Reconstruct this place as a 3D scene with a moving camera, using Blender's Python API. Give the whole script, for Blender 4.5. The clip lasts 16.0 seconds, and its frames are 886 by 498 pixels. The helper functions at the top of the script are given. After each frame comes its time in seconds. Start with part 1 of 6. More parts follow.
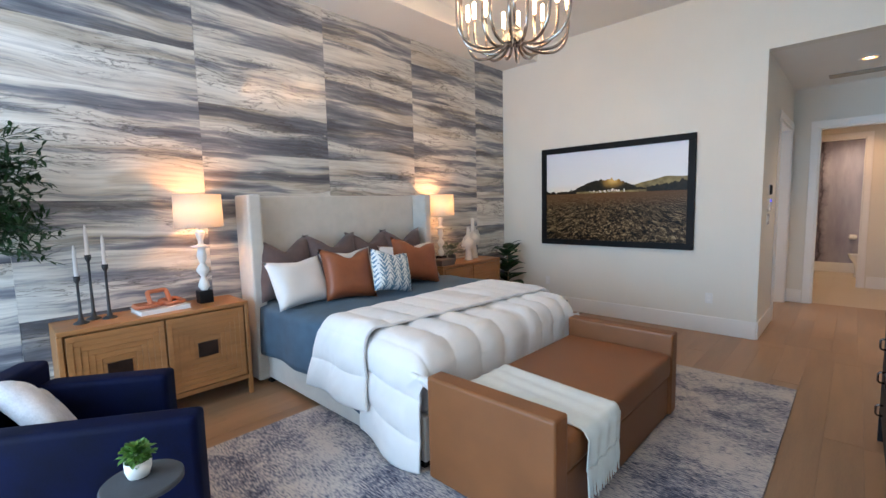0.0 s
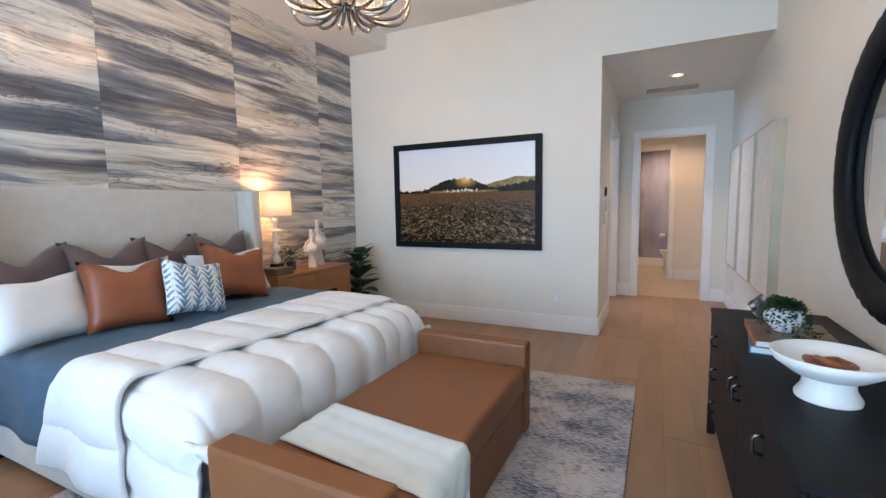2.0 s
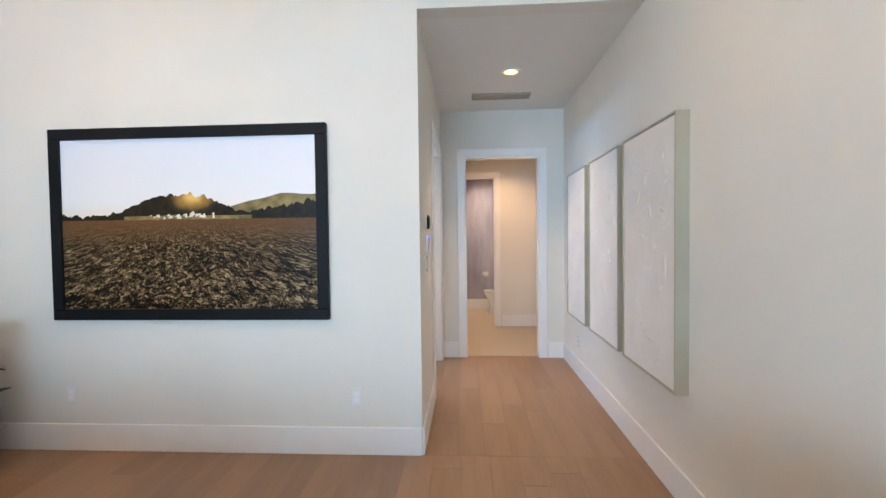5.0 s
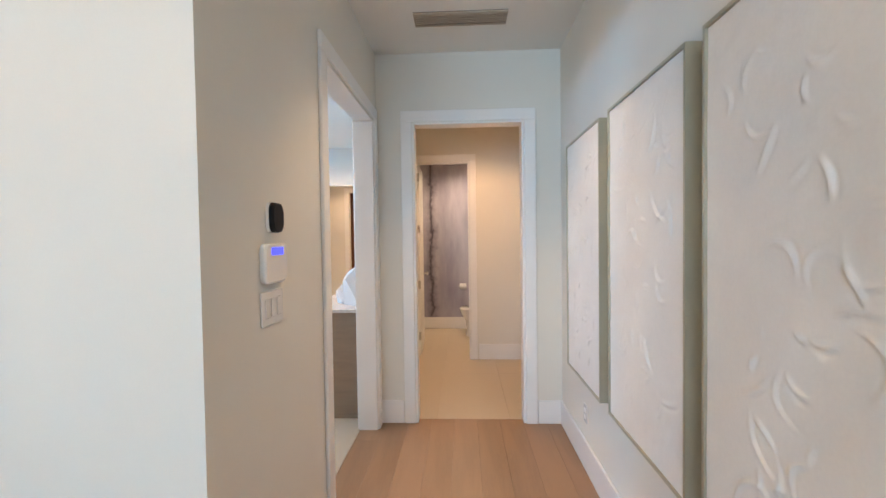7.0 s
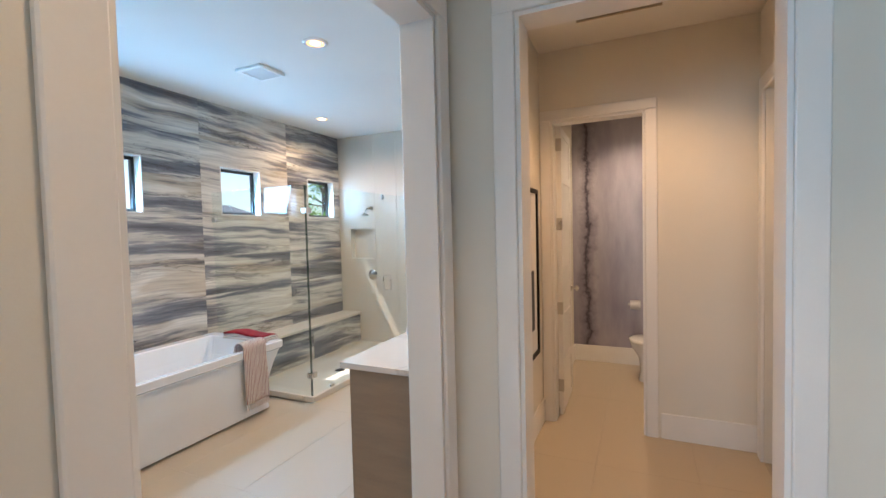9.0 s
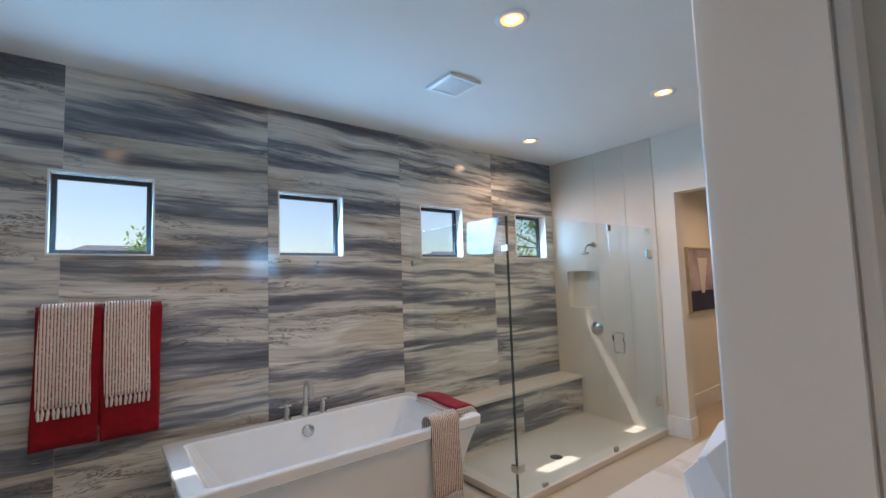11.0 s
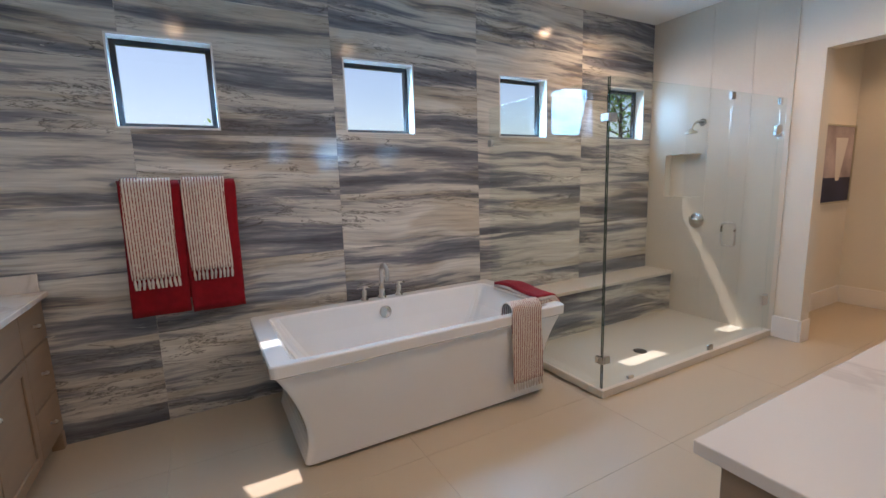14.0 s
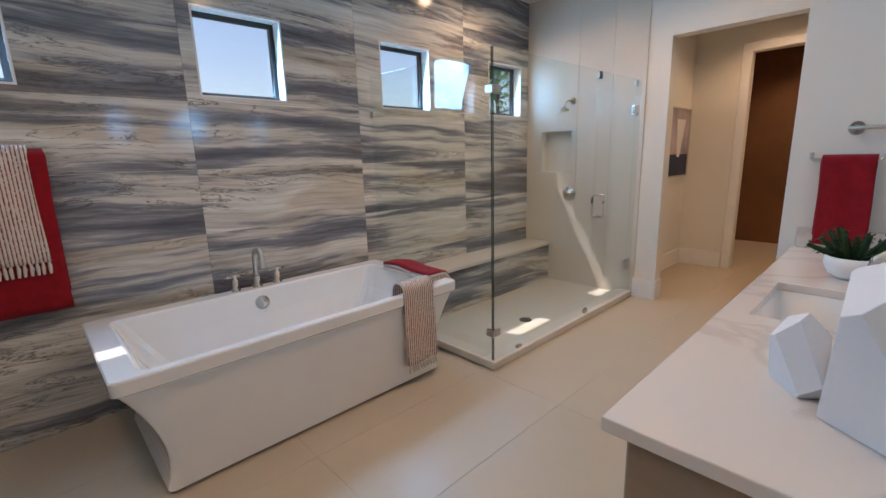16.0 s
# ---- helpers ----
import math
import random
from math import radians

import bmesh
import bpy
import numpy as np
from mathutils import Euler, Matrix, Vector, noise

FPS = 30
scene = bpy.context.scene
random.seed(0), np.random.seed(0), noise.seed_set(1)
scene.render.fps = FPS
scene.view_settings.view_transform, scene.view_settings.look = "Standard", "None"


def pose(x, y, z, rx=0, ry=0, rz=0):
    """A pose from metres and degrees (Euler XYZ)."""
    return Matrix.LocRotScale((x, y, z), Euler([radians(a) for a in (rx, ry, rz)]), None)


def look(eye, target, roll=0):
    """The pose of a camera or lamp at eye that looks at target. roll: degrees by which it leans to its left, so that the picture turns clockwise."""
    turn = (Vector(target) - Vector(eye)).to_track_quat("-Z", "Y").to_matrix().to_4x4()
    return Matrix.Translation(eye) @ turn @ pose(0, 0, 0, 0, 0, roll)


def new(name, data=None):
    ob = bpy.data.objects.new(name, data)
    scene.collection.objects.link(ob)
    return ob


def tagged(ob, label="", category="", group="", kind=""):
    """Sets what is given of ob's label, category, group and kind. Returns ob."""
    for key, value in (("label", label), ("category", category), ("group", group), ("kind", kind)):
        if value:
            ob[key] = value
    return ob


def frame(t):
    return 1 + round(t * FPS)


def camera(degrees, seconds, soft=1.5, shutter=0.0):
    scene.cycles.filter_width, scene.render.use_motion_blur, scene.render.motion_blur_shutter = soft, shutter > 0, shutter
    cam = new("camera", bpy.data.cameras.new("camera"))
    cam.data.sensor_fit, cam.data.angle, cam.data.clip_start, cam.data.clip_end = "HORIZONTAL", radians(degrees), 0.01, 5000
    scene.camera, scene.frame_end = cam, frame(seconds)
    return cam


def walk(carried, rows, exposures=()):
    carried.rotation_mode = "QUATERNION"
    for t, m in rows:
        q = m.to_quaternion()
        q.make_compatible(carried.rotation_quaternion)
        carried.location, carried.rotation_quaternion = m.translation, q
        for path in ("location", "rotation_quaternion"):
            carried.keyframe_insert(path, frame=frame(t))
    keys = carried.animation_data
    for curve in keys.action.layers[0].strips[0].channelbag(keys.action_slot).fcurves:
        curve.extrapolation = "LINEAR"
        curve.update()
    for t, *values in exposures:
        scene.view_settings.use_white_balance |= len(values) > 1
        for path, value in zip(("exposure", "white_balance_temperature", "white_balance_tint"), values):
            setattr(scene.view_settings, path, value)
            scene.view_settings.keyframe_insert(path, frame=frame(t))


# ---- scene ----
cam = camera(90.9, 16.0)
PATH = [
    (0, (1.584, 1.345, 1.505), (0.211, 2.786, 1.306), -1.4),
    (0.5, (1.624, 1.404, 1.501), (0.323, 2.912, 1.315), -1.4),
    (1, (1.616, 1.507, 1.478), (0.432, 3.108, 1.292), -1.2),
    (1.5, (1.505, 1.704, 1.445), (0.475, 3.408, 1.256), -1.0),
    (2, (1.42, 1.926, 1.461), (0.542, 3.712, 1.262), -1.0),
    (2.5, (1.408, 2.216, 1.474), (0.65, 4.057, 1.281), -0.9),
    (3, (1.378, 2.491, 1.507), (0.727, 4.375, 1.348), -0.8),
    (3.5, (1.243, 2.805, 1.5), (0.718, 4.731, 1.377), -0.8),
    (4, (1.148, 3.16, 1.496), (0.775, 5.123, 1.403), -0.7),
    (4.5, (1.152, 3.569, 1.495), (0.922, 5.554, 1.422), -0.8),
    (5, (1.177, 3.992, 1.476), (1.065, 5.988, 1.419), -0.7),
    (5.2, (1.188, 4.171, 1.467), (1.118, 6.169, 1.417), -0.7),
    (7.5, (1.597, 6.212, 1.516), (1.477, 8.208, 1.459), -0.9),
    (8, (1.598, 6.640, 1.502), (1.321, 8.620, 1.440), -1.2),
    (8.3, (1.602, 6.899, 1.527), (1.185, 8.854, 1.457), -1.3),
    (8.5, (1.618, 7.095, 1.530), (1.095, 9.024, 1.466), -1.1),
    (9, (1.600, 7.556, 1.574), (0.773, 9.375, 1.494), -1.4),
    (9.5, (1.394, 7.926, 1.571), (0.294, 9.595, 1.53), -1.8),
    (10, (1.236, 8.213, 1.557), (-0.098, 9.702, 1.591), -2.0),
    (12.3, (0.691, 8.533, 1.609), (-0.99, 9.608, 1.75), -1.8),
    (12.5, (0.658, 8.574, 1.581), (-1.033, 9.636, 1.693), -1.9),
    (13, (0.569, 8.634, 1.497), (-1.144, 9.665, 1.478), -1.8),
    (13.5, (0.603, 8.596, 1.46), (-1.127, 9.583, 1.282), -1.8),
    (14, (0.662, 8.516, 1.453), (-1.069, 9.468, 1.143), -1.8),
    (14.5, (0.688, 8.493, 1.43), (-1.027, 9.444, 1.035), -1.8),
    (15, (0.652, 8.57, 1.403), (-1.001, 9.607, 0.965), -1.8),
    (15.5, (0.614, 8.642, 1.414), (-0.921, 9.844, 0.968), -1.7),
    (16, (0.531, 8.608, 1.418), (-0.885, 9.957, 1.0), -1.6),
]
walk(cam, [(t, look(eye, target, roll)) for t, eye, target, roll in PATH], [(t, e, k, g) for t, e, k, g in ((0, 0.72, 6250, 20), (1.2, 0.74, 6250, 20.5), (2, 0.92, 6050, 19.5), (3, 1.08, 6800, 22), (3.6, 1.1, 6500, 20), (4.5, 1.24, 6150, 19), (5.2, 1.26, 6000, 17), (7.5, 1.15, 6450, 17.5), (8.5, 0.98, 6400, 17), (9.5, 0.74, 6200, 15), (10.2, 0.45, 6250, 15.5), (12.3, 0.18, 6400, 21), (13.2, 0.2, 6500, 21), (14, 0.24, 6650, 21.5), (16, 0.22, 6600, 21.5))])

# ---- world, sun, exposure ----
world = bpy.data.worlds.new("world")
scene.world = world
world.use_nodes = True
wn = world.node_tree.nodes
sky = wn.new("ShaderNodeTexSky")
sky.sky_type, sky.sun_disc = "NISHITA", False
SUN_WAY = Vector((1.0, 0.35, -1.93)).normalized()
sky.sun_elevation = math.asin(-SUN_WAY.z)
sky.sun_rotation = math.atan2(-SUN_WAY.x, -SUN_WAY.y)
wn["Background"].inputs[1].default_value = 0.125
world.node_tree.links.new(sky.outputs[0], wn["Background"].inputs[0])
sun = new("sun", bpy.data.lights.new("sun", "SUN"))
sun.data.energy, sun.data.angle, sun.data.color = 5.0, radians(0.5), (1.0, 0.95, 0.88)
sun.matrix_world = look((-6, 6, 9), Vector((-6, 6, 9)) + SUN_WAY)


def area(name, at, to, w, h, power, colour):
    lamp = new(name, bpy.data.lights.new(name, "AREA"))
    lamp.data.shape, lamp.data.size, lamp.data.size_y = "RECTANGLE", w, h
    lamp.data.energy, lamp.data.color = power, colour
    lamp.matrix_world = look(at, to)
    return lamp


def spot(name, at, power, colour, size=150, radius=0.05):
    lamp = new(name, bpy.data.lights.new(name, "SPOT"))
    lamp.data.energy, lamp.data.color, lamp.data.spot_size, lamp.data.spot_blend = power, colour, radians(size), 0.6
    lamp.data.shadow_soft_size = radius
    lamp.location = at
    return lamp


def bulb(name, at, power, colour, radius=0.03):
    lamp = new(name, bpy.data.lights.new(name, "POINT"))
    lamp.data.energy, lamp.data.color, lamp.data.shadow_soft_size = power, colour, radius
    lamp.location = at
    return lamp


# ---- plan, metres ----
BX0, BX1, BY0, BY1 = -2.38, 2.33, -1.0, 6.89      # bedroom
CEIL, SOFFIT, SOFFIT_X, LOW = 3.67, 3.48, -1.78, 2.975
HX0, HY1 = 0.86, 9.28                              # hall
TX0, TX1, TY0, TY1 = -2.464, 0.72, 7.03, 12.84     # bathroom
WARM, DAY = (1.0, 0.66, 0.36), (0.72, 0.87, 1.0)

# window light from the glazed wall behind the start of the walk
area("window_daylight", (-0.5, BY0 - 0.05, 1.55), (0.5, 5, 0.5), 3.6, 2.5, 160, (0.50, 0.78, 1.0))
for wy, power in ((8.41, 16.0), (9.754, 16.0), (11.093, 14.0), (12.43, 5.0)):    # a tree shades the last one
    area("window_daylight", (TX0 - 0.08, wy, 2.065), (TX0 + 3, wy, 1.2), 0.44, 0.42, power, (0.25, 0.61, 1.0))


# ---- materials ----
def nodes_of(name):
    m = bpy.data.materials.new(name)
    m.use_nodes = True
    nt = m.node_tree
    return m, nt, nt.nodes["Principled BSDF"], nt.links.new


def add(nt, kind, **inputs):
    n = nt.nodes.new(kind)
    for k, v in inputs.items():
        n.inputs[k.replace("_", " ")].default_value = v
    return n


def ramp(nt, fac, stops):
    n = nt.nodes.new("ShaderNodeValToRGB")
    while len(n.color_ramp.elements) < len(stops):
        n.color_ramp.elements.new(0.5)
    for e, (p, c) in zip(n.color_ramp.elements, stops):
        e.position, e.color = p, (*c, 1)
    nt.links.new(fac, n.inputs[0])
    return n


def mat(name, col, rough=0.5, metal=0.0, var=0.08, vs=4.0, bump=0.0, bs=120.0, piece=0.0, stretch=(1, 1, 1), coat=0.0, sheen=0.0, spec=0.5):
    """A surface of one colour with variation at a large and a fine scale, and a fine relief."""
    m, nt, b, link = nodes_of(name)
    tc = nt.nodes.new("ShaderNodeTexCoord")
    mp = nt.nodes.new("ShaderNodeMapping")
    mp.inputs["Scale"].default_value = stretch
    link(tc.outputs["Object"], mp.inputs[0])
    big = add(nt, "ShaderNodeTexNoise", Scale=vs, Detail=4.0)
    fine = add(nt, "ShaderNodeTexNoise", Scale=bs, Detail=3.0)
    link(mp.outputs[0], big.inputs["Vector"]), link(mp.outputs[0], fine.inputs["Vector"])
    mixn = nt.nodes.new("ShaderNodeMath")
    mixn.operation = "MULTIPLY_ADD"
    link(fine.outputs[0], mixn.inputs[0])
    mixn.inputs[1].default_value = 0.35
    link(big.outputs[0], mixn.inputs[2])
    if piece:
        oi = nt.nodes.new("ShaderNodeObjectInfo")
        pm = nt.nodes.new("ShaderNodeMath")
        pm.operation = "MULTIPLY_ADD"
        link(oi.outputs["Random"], pm.inputs[0])
        pm.inputs[1].default_value = piece
        link(mixn.outputs[0], pm.inputs[2])
        mixn = pm
    lo = tuple(max(0, c * (1 - var * 2)) for c in col)
    hi = tuple(min(1, c * (1 + var * 1.2)) for c in col)
    r = ramp(nt, mixn.outputs[0], [(0.3, lo), (0.95 + piece * 0.6, hi)])
    link(r.outputs[0], b.inputs["Base Color"])
    b.inputs["Metallic"].default_value, b.inputs["Specular IOR Level"].default_value = metal, spec
    rr = nt.nodes.new("ShaderNodeMapRange")
    rr.inputs[3].default_value, rr.inputs[4].default_value = max(0.02, rough - 0.06), min(1, rough + 0.06)
    link(big.outputs[0], rr.inputs[0]), link(rr.outputs[0], b.inputs["Roughness"])
    if coat:
        b.inputs["Coat Weight"].default_value, b.inputs["Coat Roughness"].default_value = coat, 0.1
    if sheen:
        b.inputs["Sheen Weight"].default_value = sheen
    if bump:
        bn = add(nt, "ShaderNodeBump", Strength=bump, Distance=0.002)
        link(fine.outputs[0], bn.inputs["Height"]), link(bn.outputs[0], b.inputs["Normal"])
    return m


def glow(name, col, strength):
    m, nt, b, link = nodes_of(name)
    b.inputs["Base Color"].default_value = (*col, 1)
    b.inputs["Emission Color"].default_value, b.inputs["Emission Strength"].default_value = (*col, 1), strength
    return m


def maths(nt, op, a, b=None, c=None):
    n = nt.nodes.new("ShaderNodeMath")
    n.operation = op
    for i, v in enumerate((a, b, c)):
        if v is None:
            continue
        if isinstance(v, (int, float)):
            n.inputs[i].default_value = v
        else:
            nt.links.new(v, n.inputs[i])
    return n.outputs[0]


def blend(nt, fac, a, b, how="MIX"):
    n = nt.nodes.new("ShaderNodeMix")
    n.data_type, n.blend_type = "RGBA", how
    for i, v in ((0, fac), (6, a), (7, b)):
        if isinstance(v, (int, float)):
            n.inputs[i].default_value = v
        elif isinstance(v, tuple):
            n.inputs[i].default_value = (*v, 1)
        else:
            nt.links.new(v, n.inputs[i])
    return n.outputs[2]


def stone(name, rough=0.12):
    """Layered quartzite tile: broad cream and slate beds, brown seams, fine strata and dark hairline cracks; every tile is another cut."""
    m, nt, b, link = nodes_of(name)
    tc, oi = nt.nodes.new("ShaderNodeTexCoord"), nt.nodes.new("ShaderNodeObjectInfo")
    rnd = oi.outputs["Random"]
    cut = nt.nodes.new("ShaderNodeCombineXYZ")
    for i, k in enumerate((91.0, 37.0, 53.0)):
        link(maths(nt, "MULTIPLY", rnd, k), cut.inputs[i])
    at = nt.nodes.new("ShaderNodeVectorMath")
    link(tc.outputs["Object"], at.inputs[0]), link(cut.outputs[0], at.inputs[1])
    sway = add(nt, "ShaderNodeTexNoise", Scale=1.3, Detail=3.0, Roughness=0.45)
    link(at.outputs[0], sway.inputs["Vector"])
    sp = nt.nodes.new("ShaderNodeSeparateXYZ")
    link(at.outputs[0], sp.inputs[0])
    up = maths(nt, "MULTIPLY_ADD", sway.outputs[0], 0.11, maths(nt, "MULTIPLY_ADD", sp.outputs[1], 0.03, sp.outputs[2]))

    def layer(along, high, detail, roughness, twist=0.0, shift=0.0):
        c = nt.nodes.new("ShaderNodeCombineXYZ")
        link(sp.outputs[0], c.inputs[0])
        link(maths(nt, "MULTIPLY_ADD", sp.outputs[1], along, shift), c.inputs[1])
        link(maths(nt, "MULTIPLY", up, high), c.inputs[2])
        n = add(nt, "ShaderNodeTexNoise", Scale=1.0, Detail=detail, Roughness=roughness, Distortion=twist)
        link(c.outputs[0], n.inputs["Vector"])
        return n.outputs[0]

    beds = layer(0.50, 6.6, 10.0, 0.62, 0.12)
    tone = maths(nt, "ADD", beds, maths(nt, "MULTIPLY_ADD", rnd, 0.05, -0.025))
    col = ramp(nt, tone, [(0.33, (0.105, 0.112, 0.135)), (0.41, (0.175, 0.182, 0.208)), (0.455, (0.262, 0.265, 0.285)), (0.482, (0.372, 0.367, 0.362)), (0.502, (0.525, 0.503, 0.462)), (0.58, (0.665, 0.645, 0.595)), (0.70, (0.755, 0.740, 0.705))]).outputs[0]
    brown = ramp(nt, layer(0.5, 4.2, 5.0, 0.55, 0.3, 17.0), [(0.53, (0, 0, 0)), (0.60, (1, 1, 1))]).outputs[0]
    col = blend(nt, maths(nt, "MULTIPLY", brown, 0.62), col, blend(nt, 1.0, col, (0.66, 0.575, 0.475), "MULTIPLY"))
    strata = ramp(nt, layer(1.5, 46.0, 5.0, 0.6, 0.4, 5.0), [(0.34, (0.74, 0.745, 0.76)), (0.5, (1.0, 1.0, 1.0)), (0.66, (1.14, 1.13, 1.11))]).outputs[0]
    col = blend(nt, 0.85, col, strata, "MULTIPLY")
    where = ramp(nt, layer(0.8, 3.4, 3.0, 0.5, 0.0, 29.0), [(0.47, (0, 0, 0)), (0.57, (1, 1, 1))]).outputs[0]
    hair = layer(1.9, 15.0, 10.0, 0.68, 0.9, 41.0)
    line = ramp(nt, maths(nt, "ABSOLUTE", maths(nt, "SUBTRACT", hair, 0.5)), [(0.004, (1, 1, 1)), (0.020, (0, 0, 0))]).outputs[0]
    col = blend(nt, maths(nt, "MULTIPLY", maths(nt, "MULTIPLY", line, where), 0.85), col, (0.085, 0.078, 0.072))
    fleck = ramp(nt, layer(6.0, 34.0, 6.0, 0.7, 0.6, 3.0), [(0.665, (0, 0, 0)), (0.70, (1, 1, 1))]).outputs[0]
    col = blend(nt, maths(nt, "MULTIPLY", fleck, 0.6), col, (0.72, 0.70, 0.65))
    link(col, b.inputs["Base Color"])
    b.inputs["Roughness"].default_value, b.inputs["Specular IOR Level"].default_value = rough, 0.42
    return m


PAINT = mat("wall_paint", (0.745, 0.71, 0.635), 0.75, var=0.025, vs=1.5, bump=0.12, bs=260)
CEILING = mat("ceiling_paint", (0.78, 0.76, 0.71), 0.85, var=0.02, vs=1.2, bump=0.1, bs=200)
TRIM = mat("trim_paint", (0.82, 0.80, 0.77), 0.35, var=0.02, vs=3)
PLANK = mat("oak_plank", (0.28, 0.160, 0.085), 0.38, var=0.16, vs=2.2, bump=0.12, bs=30, piece=0.35, stretch=(6, 0.5, 1))
FTILE = mat("floor_tile", (0.50, 0.42, 0.315), 0.30, var=0.02, vs=0.9, bump=0.05, bs=90, piece=0.05)
PLANKJOINT = mat("plank_joint", (0.12, 0.07, 0.04), 0.9)
GROUT = mat("grout", (0.47, 0.40, 0.31), 0.9)
STREAK = stone("streaked_stone")
VIOLET, vt, vb, vl = nodes_of("violet_stone")
vtc, vsp = vt.nodes.new("ShaderNodeTexCoord"), vt.nodes.new("ShaderNodeSeparateXYZ")
vmp = vt.nodes.new("ShaderNodeMapping")
vmp.inputs["Scale"].default_value = (2.2, 1, 0.5)
vl(vtc.outputs["Object"], vsp.inputs[0]), vl(vtc.outputs["Object"], vmp.inputs[0])
vn = add(vt, "ShaderNodeTexNoise", Scale=1.3, Detail=8.0, Roughness=0.6)
vn2 = add(vt, "ShaderNodeTexNoise", Scale=5.0, Detail=8.0, Roughness=0.75)
vl(vmp.outputs[0], vn.inputs["Vector"]), vl(vtc.outputs["Object"], vn2.inputs["Vector"])
vbase = ramp(vt, vn.outputs[0], [(0.3, (0.24, 0.22, 0.29)), (0.5, (0.36, 0.335, 0.40)), (0.7, (0.50, 0.465, 0.52))])
va = vt.nodes.new("ShaderNodeMath")
va.operation, va.inputs[1].default_value = "MULTIPLY_ADD", 0.26
vl(vn2.outputs[0], va.inputs[0]), vl(vsp.outputs[0], va.inputs[2])
vd = vt.nodes.new("ShaderNodeMath")
vd.operation, vd.inputs[1].default_value = "SUBTRACT", 1.16
vl(va.outputs[0], vd.inputs[0])
vabs = vt.nodes.new("ShaderNodeMath")
vabs.operation = "ABSOLUTE"
vl(vd.outputs[0], vabs.inputs[0])
vm = ramp(vt, vabs.outputs[0], [(0.0, (1, 1, 1)), (0.03, (0.45, 0.45, 0.45)), (0.11, (0, 0, 0))])
vx = vt.nodes.new("ShaderNodeMix")
vx.data_type = "RGBA"
vl(vm.outputs[0], vx.inputs[0]), vl(vbase.outputs[0], vx.inputs[6])
vx.inputs[7].default_value = (0.045, 0.035, 0.055, 1)
vl(vx.outputs[2], vb.inputs["Base Color"])
vb.inputs["Roughness"].default_value = 0.3
WOOD = mat("honey_oak", (0.36, 0.158, 0.052), 0.42, var=0.16, vs=3, bump=0.1, bs=40, stretch=(8, 1, 8))
TAUPE = mat("taupe_cabinet", (0.30, 0.208, 0.138), 0.5, var=0.08, vs=4, bump=0.08, bs=60, stretch=(1, 1, 6))
BLACK = mat("black_paint", (0.008, 0.008, 0.009), 0.5, var=0.2, spec=0.15)
BLACKMETAL = mat("black_metal", (0.02, 0.02, 0.022), 0.45, var=0.2)
WHITE = mat("white_gloss", (0.82, 0.81, 0.79), 0.12, var=0.015, coat=0.5)
POLISHED = mat("polished_white_stone", (0.80, 0.79, 0.77), 0.10, var=0.015, spec=1.0)
CERAMIC = mat("white_ceramic", (0.78, 0.76, 0.72), 0.55, var=0.04, bump=0.1, bs=90)
MARBLE = mat("white_quartz", (0.78, 0.74, 0.70), 0.16, var=0.05, vs=1.6)
LINEN = mat("oat_linen", (0.56, 0.53, 0.48), 0.9, var=0.05, vs=12, bump=0.35, bs=380, sheen=0.3)
BLUEBED = mat("slate_blue_cotton", (0.050, 0.100, 0.150), 0.85, var=0.12, vs=10, bump=0.4, bs=160, sheen=0.05)
DUVET = mat("white_cotton", (0.70, 0.685, 0.67), 0.9, var=0.03, vs=6, bump=0.3, bs=220, sheen=0.2)
LEATHER = mat("tan_leather", (0.205, 0.074, 0.022), 0.45, var=0.1, vs=5, bump=0.3, bs=240)
RUST = mat("rust_leather", (0.25, 0.07, 0.025), 0.42, var=0.15, vs=6, bump=0.3, bs=200)
MAUVE = mat("mauve_velvet", (0.105, 0.07, 0.065), 0.9, var=0.2, vs=8, sheen=0.15)
NAVY = mat("navy_velvet", (0.0005, 0.0028, 0.022), 0.7, var=0.4, vs=5, sheen=0.0, spec=0.12)
CHAMPAGNE = mat("champagne_metal", (0.50, 0.47, 0.36), 0.35, 0.6, var=0.05)
STEEL = mat("brushed_nickel", (0.55, 0.52, 0.48), 0.28, 1.0, var=0.05)
CHROME = mat("polished_nickel", (0.42, 0.37, 0.33), 0.08, 1.0, var=0.03)
RED = mat("crimson_terry", (0.26, 0.008, 0.014), 0.95, var=0.15, vs=20, bump=0.8, bs=300, sheen=0.08, spec=0.2)
LEAF = mat("dark_leaf", (0.018, 0.05, 0.016), 0.55, var=0.35, vs=9, spec=0.25)
LEAF2 = mat("fresh_leaf", (0.08, 0.20, 0.03), 0.5, var=0.35, vs=20)
SAGE = mat("sage_leaf", (0.13, 0.17, 0.12), 0.7, var=0.25, vs=20)
CHARCOAL = mat("charcoal_pot", (0.045, 0.05, 0.058), 0.7, var=0.15, vs=8, bump=0.2, bs=60)
TERRA = mat("terracotta_clay", (0.40, 0.135, 0.065), 0.75, var=0.1, bump=0.3, bs=90)
SOIL = mat("soil", (0.06, 0.04, 0.025), 1.0, var=0.3, vs=40, bump=1, bs=200)
BULB = glow("bulb_glow", (1.0, 0.78, 0.50), 8.0)
TUBEBULB = glow("tube_bulb_glow", (1.0, 0.66, 0.33), 30.0)
CANGLOW = glow("downlight_glow", (1.0, 0.78, 0.48), 5.0)
# the reflector ring emits orange itself, in place of lamplight falling on it
CANRIM = glow("downlight_emissive_halo", (1.0, 0.46, 0.14), 1.6)
MIRROR, _nt, _b, _l = nodes_of("mirror_glass")
